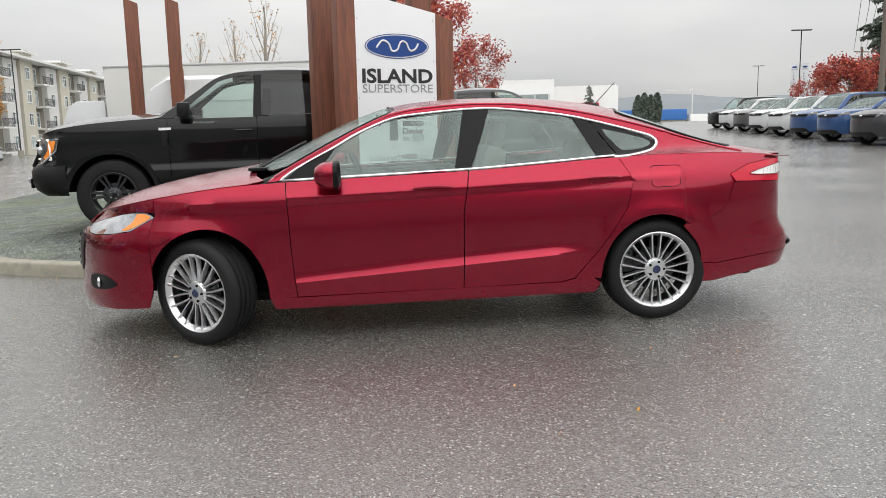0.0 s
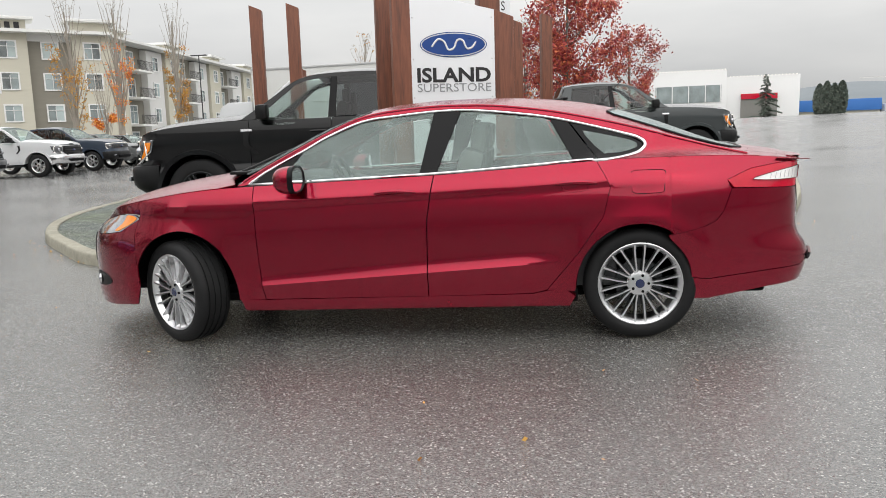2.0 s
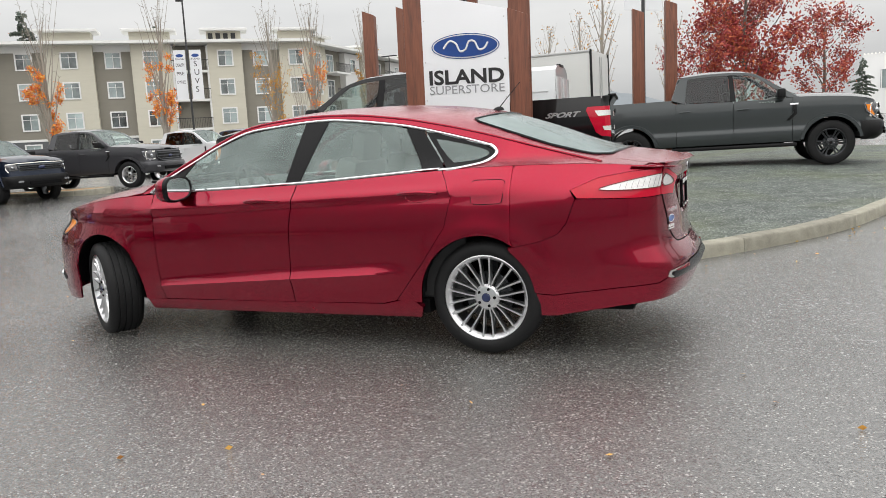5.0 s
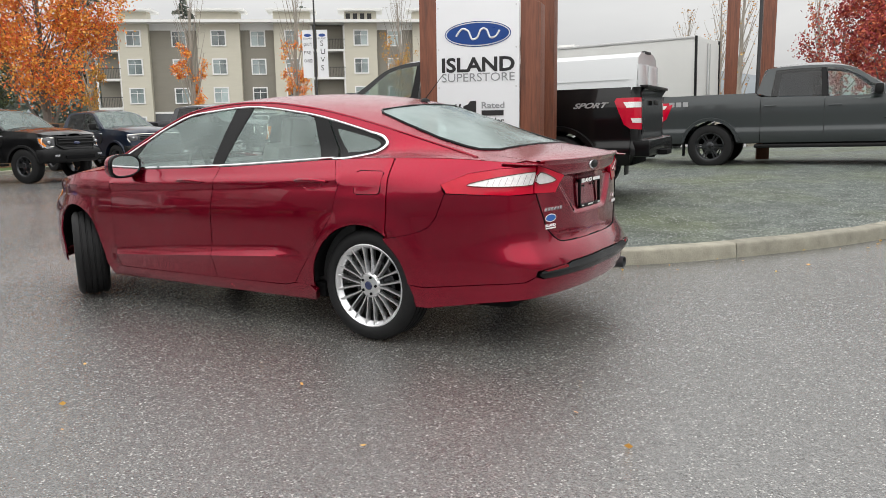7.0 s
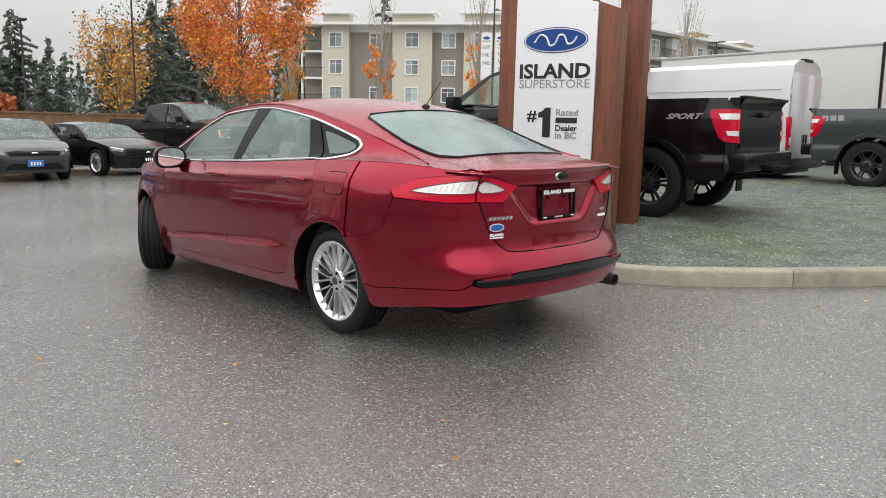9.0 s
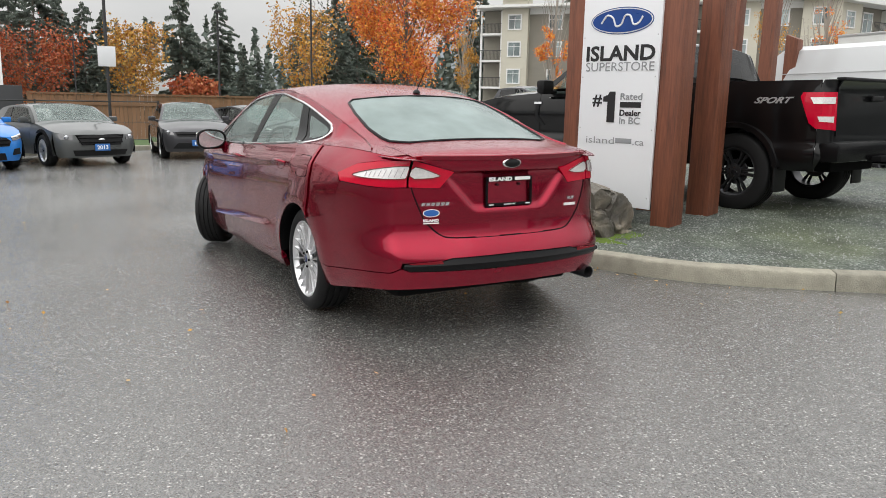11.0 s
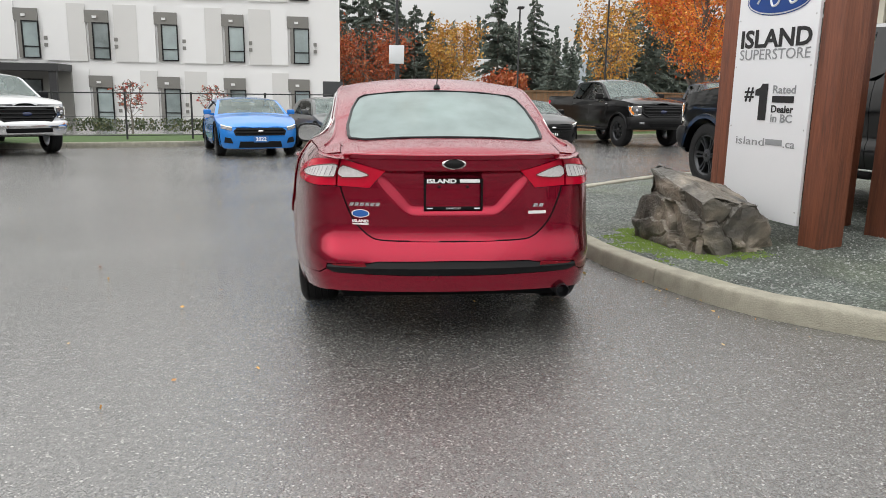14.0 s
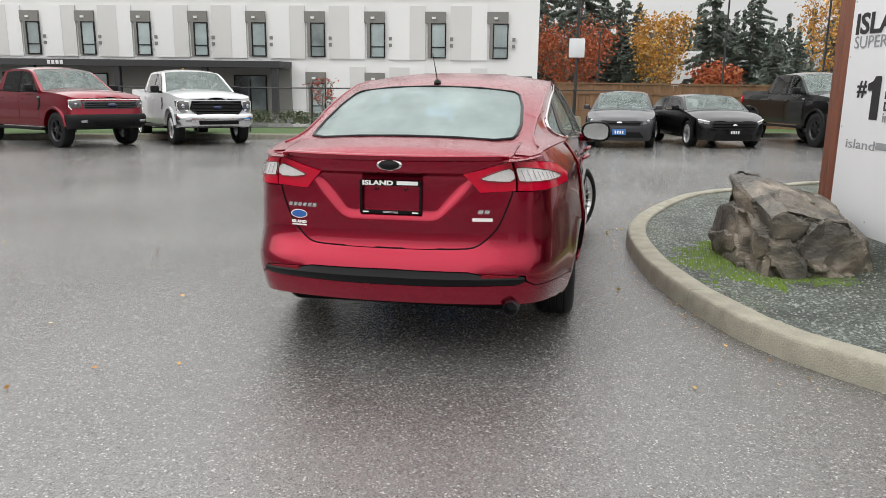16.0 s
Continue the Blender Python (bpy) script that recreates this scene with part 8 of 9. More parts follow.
        flat = 1 - min(1.0, max(0.0, v.normal.z))
        # blocks between upright joints, each standing a little proud or set back
        q = Vector((p.x * 2.4 + 0.35 * noise.noise(p * 3), p.y * 2.4, h * 0.85))
        dist, near = noise.voronoi(q)
        block = 0.040 * (noise.cell(near[0] * 7.3) - 0.5)
        crack = -0.018 * max(0.0, 1 - (dist[1] - dist[0]) / 0.07)
        move.append(v.normal * (n1 * 0.55 + step * flat + (block + crack) * (0.35 + 0.65 * flat)))
    for v, d in zip(bm.verts, move):
        v.co = v.co + d
    return solid("boulder", bm, m, "rugged brown-grey layered boulder on the gravel, mossy foot", "rock", m=Matrix.Translation((0.17, 8.62, 0.10)) @ Matrix.Diagonal((1.0, 0.92, 1.0, 1)), split=0.28)


boulder()


def mossy(x, y):
    near = math.hypot((x - 0.12) / 0.78, (y - 8.58) / 0.66)
    return 0.55 * noise.noise((x * 4, y * 4, 3)) + 0.30 * noise.noise((x * 14, y * 14, 5)) + 1.35 * (1.00 - near) + (0.10 if y < 8.55 else -0.25)


bm = bmesh.new()
rs = random.Random(9)
step = 0.018
for i in range(-60, 80):
    for j in range(-45, 50):
        x, y = 0.15 + step * i, 8.6 + step * j
        m_ = mossy(x, y)
        if m_ < 0.0 or rs.random() > 0.35 + 2.2 * m_:
            continue
        z, r = isle_z(x, y) + 0.012 * noise.noise((x * 1.7, y * 1.7, 0)), step * rs.uniform(0.5, 0.95)
        a, h = rs.uniform(0, 1.5), rs.uniform(0.006, 0.014)
        ring = [bm.verts.new((x + r * math.cos(a + 1.257 * k), y + r * math.sin(a + 1.257 * k), z - 0.004)) for k in range(5)]
        tip = bm.verts.new((x + rs.uniform(-.005, .005), y + rs.uniform(-.005, .005), z + h))
        for k in range(5):
            bm.faces.new((ring[k], ring[(k + 1) % 5], tip))
solid("moss", bm, M_MOSS, "bright green moss round the foot of the boulder", "moss", kind="stuff")


# ---- buildings ----
M_BEIGE = surface("beige_siding", (0.52, 0.495, 0.41), 0.7, var=0.06, scale=0.6, fine=3, stretch=(1, 1, 6))
M_TAUPE = surface("taupe_siding", (0.22, 0.205, 0.17), 0.75, var=0.08, scale=0.6, fine=3, stretch=(1, 1, 6))
M_SLATE = surface("slate_siding", (0.11, 0.115, 0.12), 0.75, var=0.08, scale=0.6, fine=3, stretch=(1, 1, 6))
M_FRAME = surface("white_window_frame", (0.72, 0.72, 0.71), 0.5, var=0.03)
# the pale tint puts reflected sky into the panes' base colour
M_PANE = surface("sky_tinted_pane", (0.055, 0.065, 0.07), 0.05, 0.0, var=0.5, scale=0.9, piece=0.9, spec=0.8, tint=(0.26, 0.31, 0.31))
M_ROOFEDGE = surface("pale_fascia", (0.70, 0.70, 0.68), 0.6, var=0.05)
M_RAILING = surface("dark_railing", (0.03, 0.03, 0.032), 0.5, var=0.1)
M_STUCCO = surface("white_cladding", (0.76, 0.76, 0.755), 0.6, var=0.03, scale=0.5)
M_CLAD_GREY = surface("light_grey_cladding", (0.62, 0.615, 0.60), 0.6, var=0.04, scale=0.5)
M_CLAD_DARK = surface("mid_grey_spandrel", (0.20, 0.195, 0.18), 0.6, var=0.06)


def facade_window(b, x, z, w=1.45, h=1.55, y=-0.02, frame=M_FRAME, mull=True, fw=0.13):
    """A window as a part of a building: frame with sill, panes under it. The facade is the plane y = 0, out is -y."""
    bm = bmesh.new()
    a, c = fw / 2, (w / 2, h / 2)
    rings = [[bm.verts.new((x + sx * (c[0] + o), yy, z + sz * (c[1] + o))) for sx, sz in ((-1, -1), (1, -1), (1, 1), (-1, 1))] for o, yy in ((a, y + 0.02), (a, y - 0.08), (-a, y - 0.08), (-a, y + 0.02))]
    for i in range(4):
        for j in range(4):
            p, q = rings[i], rings[(i + 1) % 4]
            bm.faces.new((p[j], p[(j + 1) % 4], q[(j + 1) % 4], q[j]))
    bmesh.ops.recalc_face_normals(bm, faces=bm.faces)
    win = part("window", bm, frame, b, smooth=False)
    if mull:
        bm = bmesh.new()
        box(bm, x, y - 0.03, z - 0.12, 0.05, 0.08, h - 0.2)
        part("glazing_bar", bm, frame, win, smooth=False)
        bm = bmesh.new()
        box(bm, x, y - 0.03, z + h * 0.18, w, 0.07, 0.05)
        part("glazing_bar", bm, frame, win, smooth=False)
    for s in ((-1, 1) if mull else (0,)):
        bm = bmesh.new()
        box(bm, x + s * w / 4, y + 0.0, z, w / 2 if mull else w, 0.02, h)
        part("pane", bm, M_PANE, win, smooth=False)


def apartment(m):
    b = thing("apartment_building", m, "four-storey beige and taupe apartment block with white windows", "building")
    bays = [("balcony", 0.0, 2.6), ("beige", 2.6, 5.6), ("taupe", 5.6, 10.5), ("beige", 10.5, 14.9), ("taupe", 14.9, 18.4), ("beige", 18.4, 22.2), ("balcony", 22.2, 25.8), ("beige", 25.8, 29.2), ("taupe", 29.2, 33.0), ("beige", 33.0, 36.4)]
    rows = (1.9, 4.85, 7.8, 10.7)
    top = 12.2
    bm = bmesh.new()
    box(bm, 18.2, 7.5, top / 2 - 1.5, 36.4, 12.4, top + 3.0 - 0.2)
    part("core_wall", bm, M_TAUPE, b)
    bm = bmesh.new()
    box(bm, 18.0, 6.6, top + 0.12, 37.0, 16.0, 0.28)
    part("roof", bm, M_ROOFEDGE, b)
    for k, (kind, x0, x1) in enumerate(bays):
        xc, w = (x0 + x1) / 2, x1 - x0
        if kind == "beige":
            bm = bmesh.new()
            box(bm, xc, 0.55, 5.4, w, 1.5, 16.0)
            part("wall", bm, M_BEIGE, b)
            bm = bmesh.new()
            box(bm, xc, 0.6, 13.5, w + 1.3, 3.2, 0.25, 0.03)
            part("tower_roof", bm, M_ROOFEDGE, b)
            xs, y = (xc,) if w < 3.6 else (xc,), -0.22
        elif kind == "taupe":
            bm = bmesh.new()
            box(bm, xc, 0.95, 7.6, w, 1.0, 9.2)
            part("wall", bm, M_TAUPE, b)
            bm = bmesh.new()
            box(bm, xc, 0.93, 1.0, w, 1.0, 4.0)
            part("wall", bm, M_SLATE, b)
            for zz, hh in ((12.0, 0.9), (3.1, 0.22)):
                bm = bmesh.new()
                box(bm, xc, 0.90, zz, w, 1.06, hh)
                part("white_band", bm, M_ROOFEDGE, b, smooth=False)
            xs, y = ((xc,) if w < 4.2 else (xc + 0.5,)), 0.43
        else:
            bm = bmesh.new()
            box(bm, xc, 1.9, 6.0, w, 0.3, 12.4)
            part("wall", bm, M_SLATE, b)
            for z in rows:
                bm = bmesh.new()
                box(bm, xc, 0.9, z - 1.25, w, 1.9, 0.22)
                bal = part("balcony", bm, M_ROOFEDGE, b, smooth=False)
                bm = bmesh.new()
                box(bm, xc, 0.0, z - 0.12, w, 0.05, 0.06)
                n = int(w / 0.16)
                for i in range(n + 1):
                    box(bm, x0 + w * i / n, 0.0, z - 0.62, 0.03, 0.03, 1.0)
                tagged(part("railing", bm, M_RAILING, bal, smooth=False), "dark railing of thin upright bars", kind="stuff")
                facade_window(b, xc, z + 0.0, 1.7, 2.0, 1.72)
            for x in (x0 + 0.1, x1 - 0.1):
                bm = bmesh.new()
                box(bm, x, 0.1, 6.0, 0.2, 0.2, 12.0)
                part("balcony_post", bm, M_FRAME, b, smooth=False)
            continue
        for x in xs:
            for z in rows:
                facade_window(b, x, z, y=y)
    return b


apt = apartment(Matrix.Translation((-73.6, 43.3, -0.4)) @ pose(0, 0, 0, 0, 0, 44.0))
# bars in place of the street number on the tower by the balconies
bm = bmesh.new()
for k in range(4):
    box(bm, 26.2 + 0.75 * k, -0.26, 12.75, 0.45, 0.06, 0.85)
part("number_bars", bm, M_INK, apt, smooth=False)


def wing(m, length, label):
    b = thing("apartment_wing", m, label, "building")
    rows = (1.9, 4.8, 7.7, 10.6)
    bm = bmesh.new()
    box(bm, length / 2, 6.5, 5.0, length, 11.5, 14.4)
    part("core_wall", bm, M_TAUPE, b)
    bm = bmesh.new()
    box(bm, length / 2, 6.0, 12.3, length + 1, 14.5, 0.28)
    part("roof", bm, M_ROOFEDGE, b)
    n = int(length / 4.6)
    for k in range(n):
        x = (k + 0.5) * length / n
        if k % 3 == 1:
            for z in rows:
                bm = bmesh.new()
                box(bm, x, -0.2, z - 1.2, 3.6, 1.9, 0.22)
                bal = part("balcony", bm, M_ROOFEDGE, b, smooth=False)
                bm = bmesh.new()
                box(bm, x, -1.1, z - 0.12, 3.6, 0.05, 0.06)
                for i in range(19):
                    box(bm, x - 1.8 + 0.2 * i, -1.1, z - 0.62, 0.03, 0.03, 1.0)
                tagged(part("railing", bm, M_RAILING, bal, smooth=False), "dark railing of thin upright bars", kind="stuff")
                facade_window(b, x, z, 1.7, 2.0, 0.72)
        else:
            bm = bmesh.new()
            box(bm, x, 0.3 if k % 3 == 0 else 0.5, 5.4, length / n - 0.6, 1.0, 15.4 if k % 3 == 0 else 13.2)
            part("wall", bm, M_BEIGE if k % 3 == 0 else M_CLAD_GREY, b)
            if k % 3 == 0:
                bm = bmesh.new()
                box(bm, x, 0.5, 13.2, length / n + 0.6, 2.6, 0.25)
                part("tower_roof", bm, M_ROOFEDGE, b)
            for z in rows:
                facade_window(b, x, z, y=-0.22 if k % 3 == 0 else -0.02)
    return b


wing(Matrix.Translation((-49.0, 69.5, -0.3)) @ pose(0, 0, 0, 0, 0, 99.0), 84.0, "receding wing of the beige apartment block")


def white_block(m, length=37.5):
    """Pale modern block: white and grey upright strips, a dark window under a grey spandrel in every other strip."""
    b = thing("modern_block", m, "white and grey clad modern block with tall dark windows", "building")
    bm = bmesh.new()
    box(bm, length / 2, 6.2, 6.2, length, 12.0, 16.4)
    part("core_wall", bm, M_STUCCO, b)
    pitch = 4.04
    n = 9
    z0, st = -1.29, 3.90
    for k in range(n):
        x = 34.30 - pitch * k
        for f in range(4):
            zc = z0 + st * f
            bm = bmesh.new()
            box(bm, x - 1.82, 0.14, zc + 1.84, 1.36, 0.16, st - 0.5)
            part("cladding_panel", bm, M_CLAD_GREY if (k + f) % 2 else M_STUCCO, b, smooth=False)
            bm = bmesh.new()
            box(bm, x - 0.62, 0.15, zc + 1.84, 1.04, 0.14, st - 0.5)
            part("cladding_panel", bm, M_STUCCO if (k + f) % 2 else M_CLAD_GREY, b, smooth=False)
            bm = bmesh.new()
            box(bm, x + 0.55, 0.13, zc + 2.82, 1.36, 0.18, 0.72)
            sp = part("spandrel", bm, M_CLAD_DARK, b, smooth=False)
            bm = bmesh.new()
            box(bm, x + 0.45, 0.0, zc + 2.78, 0.24, 0.10, 0.14)
            part("vent_hood", bm, M_FRAME, sp, smooth=False)
            bm = bmesh.new()
            box(bm, x + 0.18, 0.13, zc + 1.36, 0.26, 0.16, 2.20)
            part("side_panel", bm, M_CLAD_DARK, b, smooth=False)
            facade_window(b, x + 0.76, zc + 1.36, 0.92, 2.14, 0.12, M_BLACK, False, 0.07)
            bm = bmesh.new()
            box(bm, x + 0.76, 0.08, zc + 0.95, 0.92, 0.06, 0.06)
            part("transom", bm, M_BLACK, b, smooth=False)
            for dz in (0.0, 0.42):
                bm = bmesh.new()
                box(bm, x + 1.62, 0.06, zc + 1.05 + dz, 0.2, 0.1, 0.22)
                part("vent", bm, M_CLAD_DARK, b, smooth=False)
        bm = bmesh.new()
    bm = bmesh.new()
    box(bm, length / 2, 6.0, 14.5, length + 0.3, 12.3, 0.5)
    part("parapet", bm, M_STUCCO, b)
    bm = bmesh.new()
    box(bm, 9.8, -1.2, 2.30, 22.6, 2.6, 0.42)
    part("canopy", bm, M_RAILING, b, smooth=False)
    bm = bmesh.new()
    box(bm, 9.8, 0.0, 0.40, 22.6, 0.3, 3.6)
    part("entrance_wall", bm, M_CLAD_DARK, b, smooth=False)
    for x in (-1.2, 4.0, 10.0, 16.0, 20.7):
        bm = bmesh.new()
        box(bm, x, -2.2, 0.4, 0.4, 0.3, 3.7)
        part("canopy_post", bm, M_RAILING, b, smooth=False)
    for x in (1.5, 7.0, 13.0, 18.3):
        facade_window(b, x, 0.3, 2.2, 2.6, -0.18, M_BLACK, True, 0.07)
    bm = bmesh.new()
    for k in range(4):
        box(bm, 5.4 + 0.30 * k, -2.53, 2.30, 0.2, 0.04, 0.26)
    part("number_bars", bm, M_FRAME, b, smooth=False)
    return b


white_block(Matrix.Translation((-37.17, -37.98, 0.0)) @ pose(0, 0, 0, 0, 0, 100.4))


def showroom(m):
    b = thing("showroom_building", m, "low white showroom with a lit dotted roof edge", "building")
    bm = bmesh.new()
    box(bm, 5.0, 6.0, 2.6, 10.0, 12.0, 5.2, 0.02)
    part("wall", bm, M_STUCCO, b)
    bm = bmesh.new()
    box(bm, 14.0, 6.5, 2.25, 8.0, 12.0, 4.5, 0.02)
    part("side_wall", bm, M_STUCCO, b)
    bm = bmesh.new()
    box(bm, 5.6, -0.05, 3.0, 7.6, 0.1, 1.6)
    part("shop_front", bm, M_PANE, b, smooth=False)
    for x in (1.9, 3.8, 5.7, 7.6, 9.3):
        bm = bmesh.new()
        box(bm, x, -0.12, 3.0, 0.1, 0.08, 1.6)
        part("mullion", bm, M_FRAME, b, smooth=False)
    bm = bmesh.new()
    box(bm, 13.6, 0.4, 1.4, 4.0, 0.3, 2.6)
    part("workshop_opening", bm, M_CLAD_DARK, b, smooth=False)
    bm = bmesh.new()
    box(bm, 13.6, 0.2, 2.6, 4.0, 0.2, 0.5)
    part("red_band", bm, M_TAIL, b, smooth=False)
    for k in range(28):
        bm = bmesh.new()
        box(bm, 0.2 + 0.355 * k, -0.1, 5.22, 0.12, 0.12, 0.10)
        part("roof_lamp", bm, M_LAMP, b, smooth=False)
    for k in range(20):
        bm = bmesh.new()
        box(bm, 10.4 + 0.38 * k, 0.4, 4.52, 0.12, 0.12, 0.10)
        part("roof_lamp", bm, M_LAMP, b, smooth=False)
    return b


showroom(Matrix.Translation((4.6, 126.6, 1.55)) @ pose(0, 0, 0, 0, 0, -5) @ Matrix.Diagonal((1.28, 1.2, 1.6, 1)))
bm = bmesh.new()
box(bm, 0, 0, 5.6, 13, 10, 1.9, 0.05)
bb = solid("blue_store", bm, surface("blue_cladding", (0.03, 0.14, 0.42), 0.5, var=0.06), "long low blue-fronted store in the distance", "building", m=Matrix.Translation((38, 146, -1.3)) @ pose(0, 0, 0, 0, 0, -14))
bm = bmesh.new()
box(bm, 0, 0.2, 2.3, 12.6, 9.6, 4.7, 0.05)
part("store_wall", bm, M_BEIGE, bb)
bm = bmesh.new()
box(bm, 0, 0, 2.4, 40, 14, 5, 0.05)
solid("pale_store", bm, M_STUCCO, "long low pale store in the distance", "building", m=Matrix.Translation((63, 148, -0.6)) @ pose(0, 0, 0, 0, 0, 5))
bm = bmesh.new()
box(bm, 0, 0, 2.8, 12, 5, 5.6, 0.05)
h = solid("pale_house", bm, M_STUCCO, "pale house among the trees beyond the fence", "building", m=Matrix.Translation((-75.7, 9.5, -1.2)))

# two unseen halls added behind the camera, their grey set for reflections and bounce
bm = bmesh.new()
box(bm, 10, -27, 3.6, 60, 12, 8.0, 0.05)
hall = solid("reflected_hall", bm, surface("dark_cladding", (0.34, 0.34, 0.34), 0.5, var=0.1, scale=0.8), "long grey hall added out of view for reflections", "building", kind="structure")
bm = bmesh.new()
box(bm, 10, -20.95, 1.9, 54, 0.1, 3.4)
part("shop_front", bm, M_PANE, hall, smooth=False)
bm = bmesh.new()
box(bm, 38, 2, 3.5, 10, 50, 7.5, 0.05)
solid("reflected_end_hall", bm, surface("grey_block_wall", (0.46, 0.46, 0.45), 0.7, var=0.12, scale=1.0), "grey end hall added out of view for reflections", "building", kind="structure")


bm = bmesh.new()
box(bm, 0, 0, 1.05, 0.95, 0.95, 2.3, 0.02)
solid("equipment_cabinet", bm, surface("charcoal_steel", (0.035, 0.037, 0.04), 0.5, var=0.12), "tall charcoal steel cabinet beside the board fence", "cabinet", m=Matrix.Translation((-30.88, 0.50, ground_z(-30.88, 0.50))) @ pose(0, 0, 0, 0, 0, 10))


# ---- fences, poles ----
M_CEDAR = surface("cedar_boards", (0.21, 0.115, 0.06), 0.75, var=0.22, scale=2, fine=18, stretch=(1, 1, 0.15), piece=0.4)


def wood_fence(p, q, high=1.75):
    d = Vector((q[0] - p[0], q[1] - p[1], 0))
    n = int(d.length / 0.15)
    yaw = math.degrees(math.atan2(d.y, d.x))
    f = thing("wood_fence", Matrix.Translation((p[0], p[1], ground_z(*p) + 0.1)) @ pose(0, 0, 0, 0, 0, yaw), "tall brown cedar board fence with a capped rail", "fence")
    board = bmesh.new()
    box(board, 0, 0, high / 2, 0.14, 0.025, high)
    me = put_mesh("board", board, M_CEDAR, False)
    for k in range(n):
        part("board", me, M_CEDAR, f, m=Matrix.Translation((0.08 + 0.15 * k, 0.01 * (k % 2), 0)))
    bm = bmesh.new()
    box(bm, d.length / 2, 0, high + 0.04, d.length, 0.12, 0.06)
    box(bm, d.length / 2, -0.03, high - 0.35, d.length, 0.05, 0.09)
    part("rail", bm, M_CEDAR, f)
    for k in range(int(d.length / 2.4) + 1):
        bm = bmesh.new()
        box(bm, 2.4 * k, 0.06, high / 2 + 0.05, 0.1, 0.1, high + 0.1)
        part("post", bm, M_CEDAR, f)
    return f


wood_fence((-26.4, 1.6), (-24.5, 17.0), 1.70)


def wire_fence(pts, high=1.35):
    f = thing("wire_fence", Matrix(), "black wire fence with thin posts above the verge", "fence")
    line = smooth_line(pts, 4)
    top = [(x, y, ground_z(x, y) + 0.13 + high) for x, y in line]
    for dz, r in ((0.0, 0.022), (-high + 0.12, 0.015)):
        bm = bmesh.new()
        tube(bm, [(x, y, z + dz) for x, y, z in top], r, 6)
        part("rail", bm, M_RAILING, f)
    bm = bmesh.new()
    tube(bm, [(x, y, z - high * 0.5) for x, y, z in top], 0.006, 4)
    part("wire", bm, M_RAILING, f)
    for k, (x, y, z) in enumerate(top):
        if k % 2 == 0:
            bm = bmesh.new()
            cyl(bm, (x, y, z - high - 0.1), (x, y, z + 0.04), 0.03, None, 8)
            part("post", bm, M_RAILING, f)
    return f


wire_fence([(x - 1.6, y - 0.6) for x, y in EDGE[:6]])


def lamp_pole(x, y, high, arms=(0,), banner=None, z=None, hang=0.56):
    """A yard lamp: pole on a concrete foot, flat head; banner: words down two hanging cloths."""
    z = ground_z(x, y) if z is None else z
    p = thing("yard_lamp", Matrix.Translation((x, y, z)), "dark yard lamp pole with a flat head", "lamp post", "yard lamp posts")
    bm = bmesh.new()
    cyl(bm, (0, 0, 0.5), (0, 0, high), 0.065 if high > 9 else 0.05, 0.045, 12)
    part("pole", bm, M_RAILING, p)
    bm = bmesh.new()
    cyl(bm, (0, 0, -0.1), (0, 0, 0.6), 0.25, None, 16)
    part("foot", bm, M_KERB, p)
    for a in arms:
        bm = bmesh.new()
        box(bm, 0.45, 0, high + 0.02, 0.85, 0.34, 0.09, 0.03, pose(0, 0, 0, 0, 0, a))
        part("lamp_head", bm, M_RAILING, p)
    if banner:
        for s, word in zip((-1, 1), banner):
            bm = bmesh.new()
            box(bm, 0, s * 0.42, high * hang, 0.02, 0.62, 2.7)
            cloth = part("banner", bm, M_SIGN, p, "white banner with black lettering", m=pose(0, 0, 0, 0, 0, banner[2]))
            rows_ = word.split("/") if "/" in word else list(word)
            step = 1.85 / max(4, len(rows_))
            for k, ch in enumerate(rows_):
                wide_ = 0.46 if len(ch) > 3 else None
                text_mesh(ch, step * 0.95 if len(ch) < 2 else 0.26, M_INK, cloth, Matrix.Translation((0.014, s * 0.42 - (0.13 if len(ch) < 2 else 0.23), high * hang + 0.45 - step * k)) @ pose(0, 0, 0, 90, 0, 90), "letter", wide_)
            text_mesh("ISLAND", 0.14, M_INK, cloth, Matrix.Translation((0.014, s * 0.42 - 0.24, high * hang + 0.82)) @ pose(0, 0, 0, 90, 0, 90), "lettering", 0.48)
            bm = bmesh.new()
            lathe(bm, [(0.0, 0.0), (1.0, 0.0), (1.0, 0.003)], 20)
            part("oval_mark", bm, M_OVAL, cloth, m=Matrix.Translation((0.014, s * 0.42, high * hang + 1.05)) @ pose(0, 0, 0, 0, 0, 90) @ Matrix.Diagonal((0.2, -1, 0.09, 1)))
    return p


lamp_pole(-29.1, 33.3, 9.3, (150,), ("QUALITY/PRE/OWNED", "SUVS", -52))
lamp_pole(-38.6, 69.9, 9.5, (0, 180))
lamp_pole(-20.5, 4.4, 8.5, (180,))
lamp_pole(-37.0, 9.9, 6.3, (0,))
lamp_pole(-46.9, 2.5, 5.4, (180,))
lamp_pole(31.2, 69.1, 8.0, (0, 180), ("LEASING", "LEASING", -115), 1.7, 0.48)
lamp_pole(48.4, 121.5, 10.0, (0, 180), ("LEASING", "LEASING", -115), 1.0, 0.40)
lamp_pole(-2.6, 27.5, 11.0, (90,), ("", "SUVS", -40))
lamp_pole(-33.0, 14.0, 8.0, (90,))
bm = bmesh.new()
box(bm, 0, 0, 0, 0.03, 0.52, 0.62, 0.01)
solid("white_notice", bm, M_SIGN, "small white notice fixed to a lamp pole", "sign", m=Matrix.Translation((-20.40, 4.4, 2.55)))


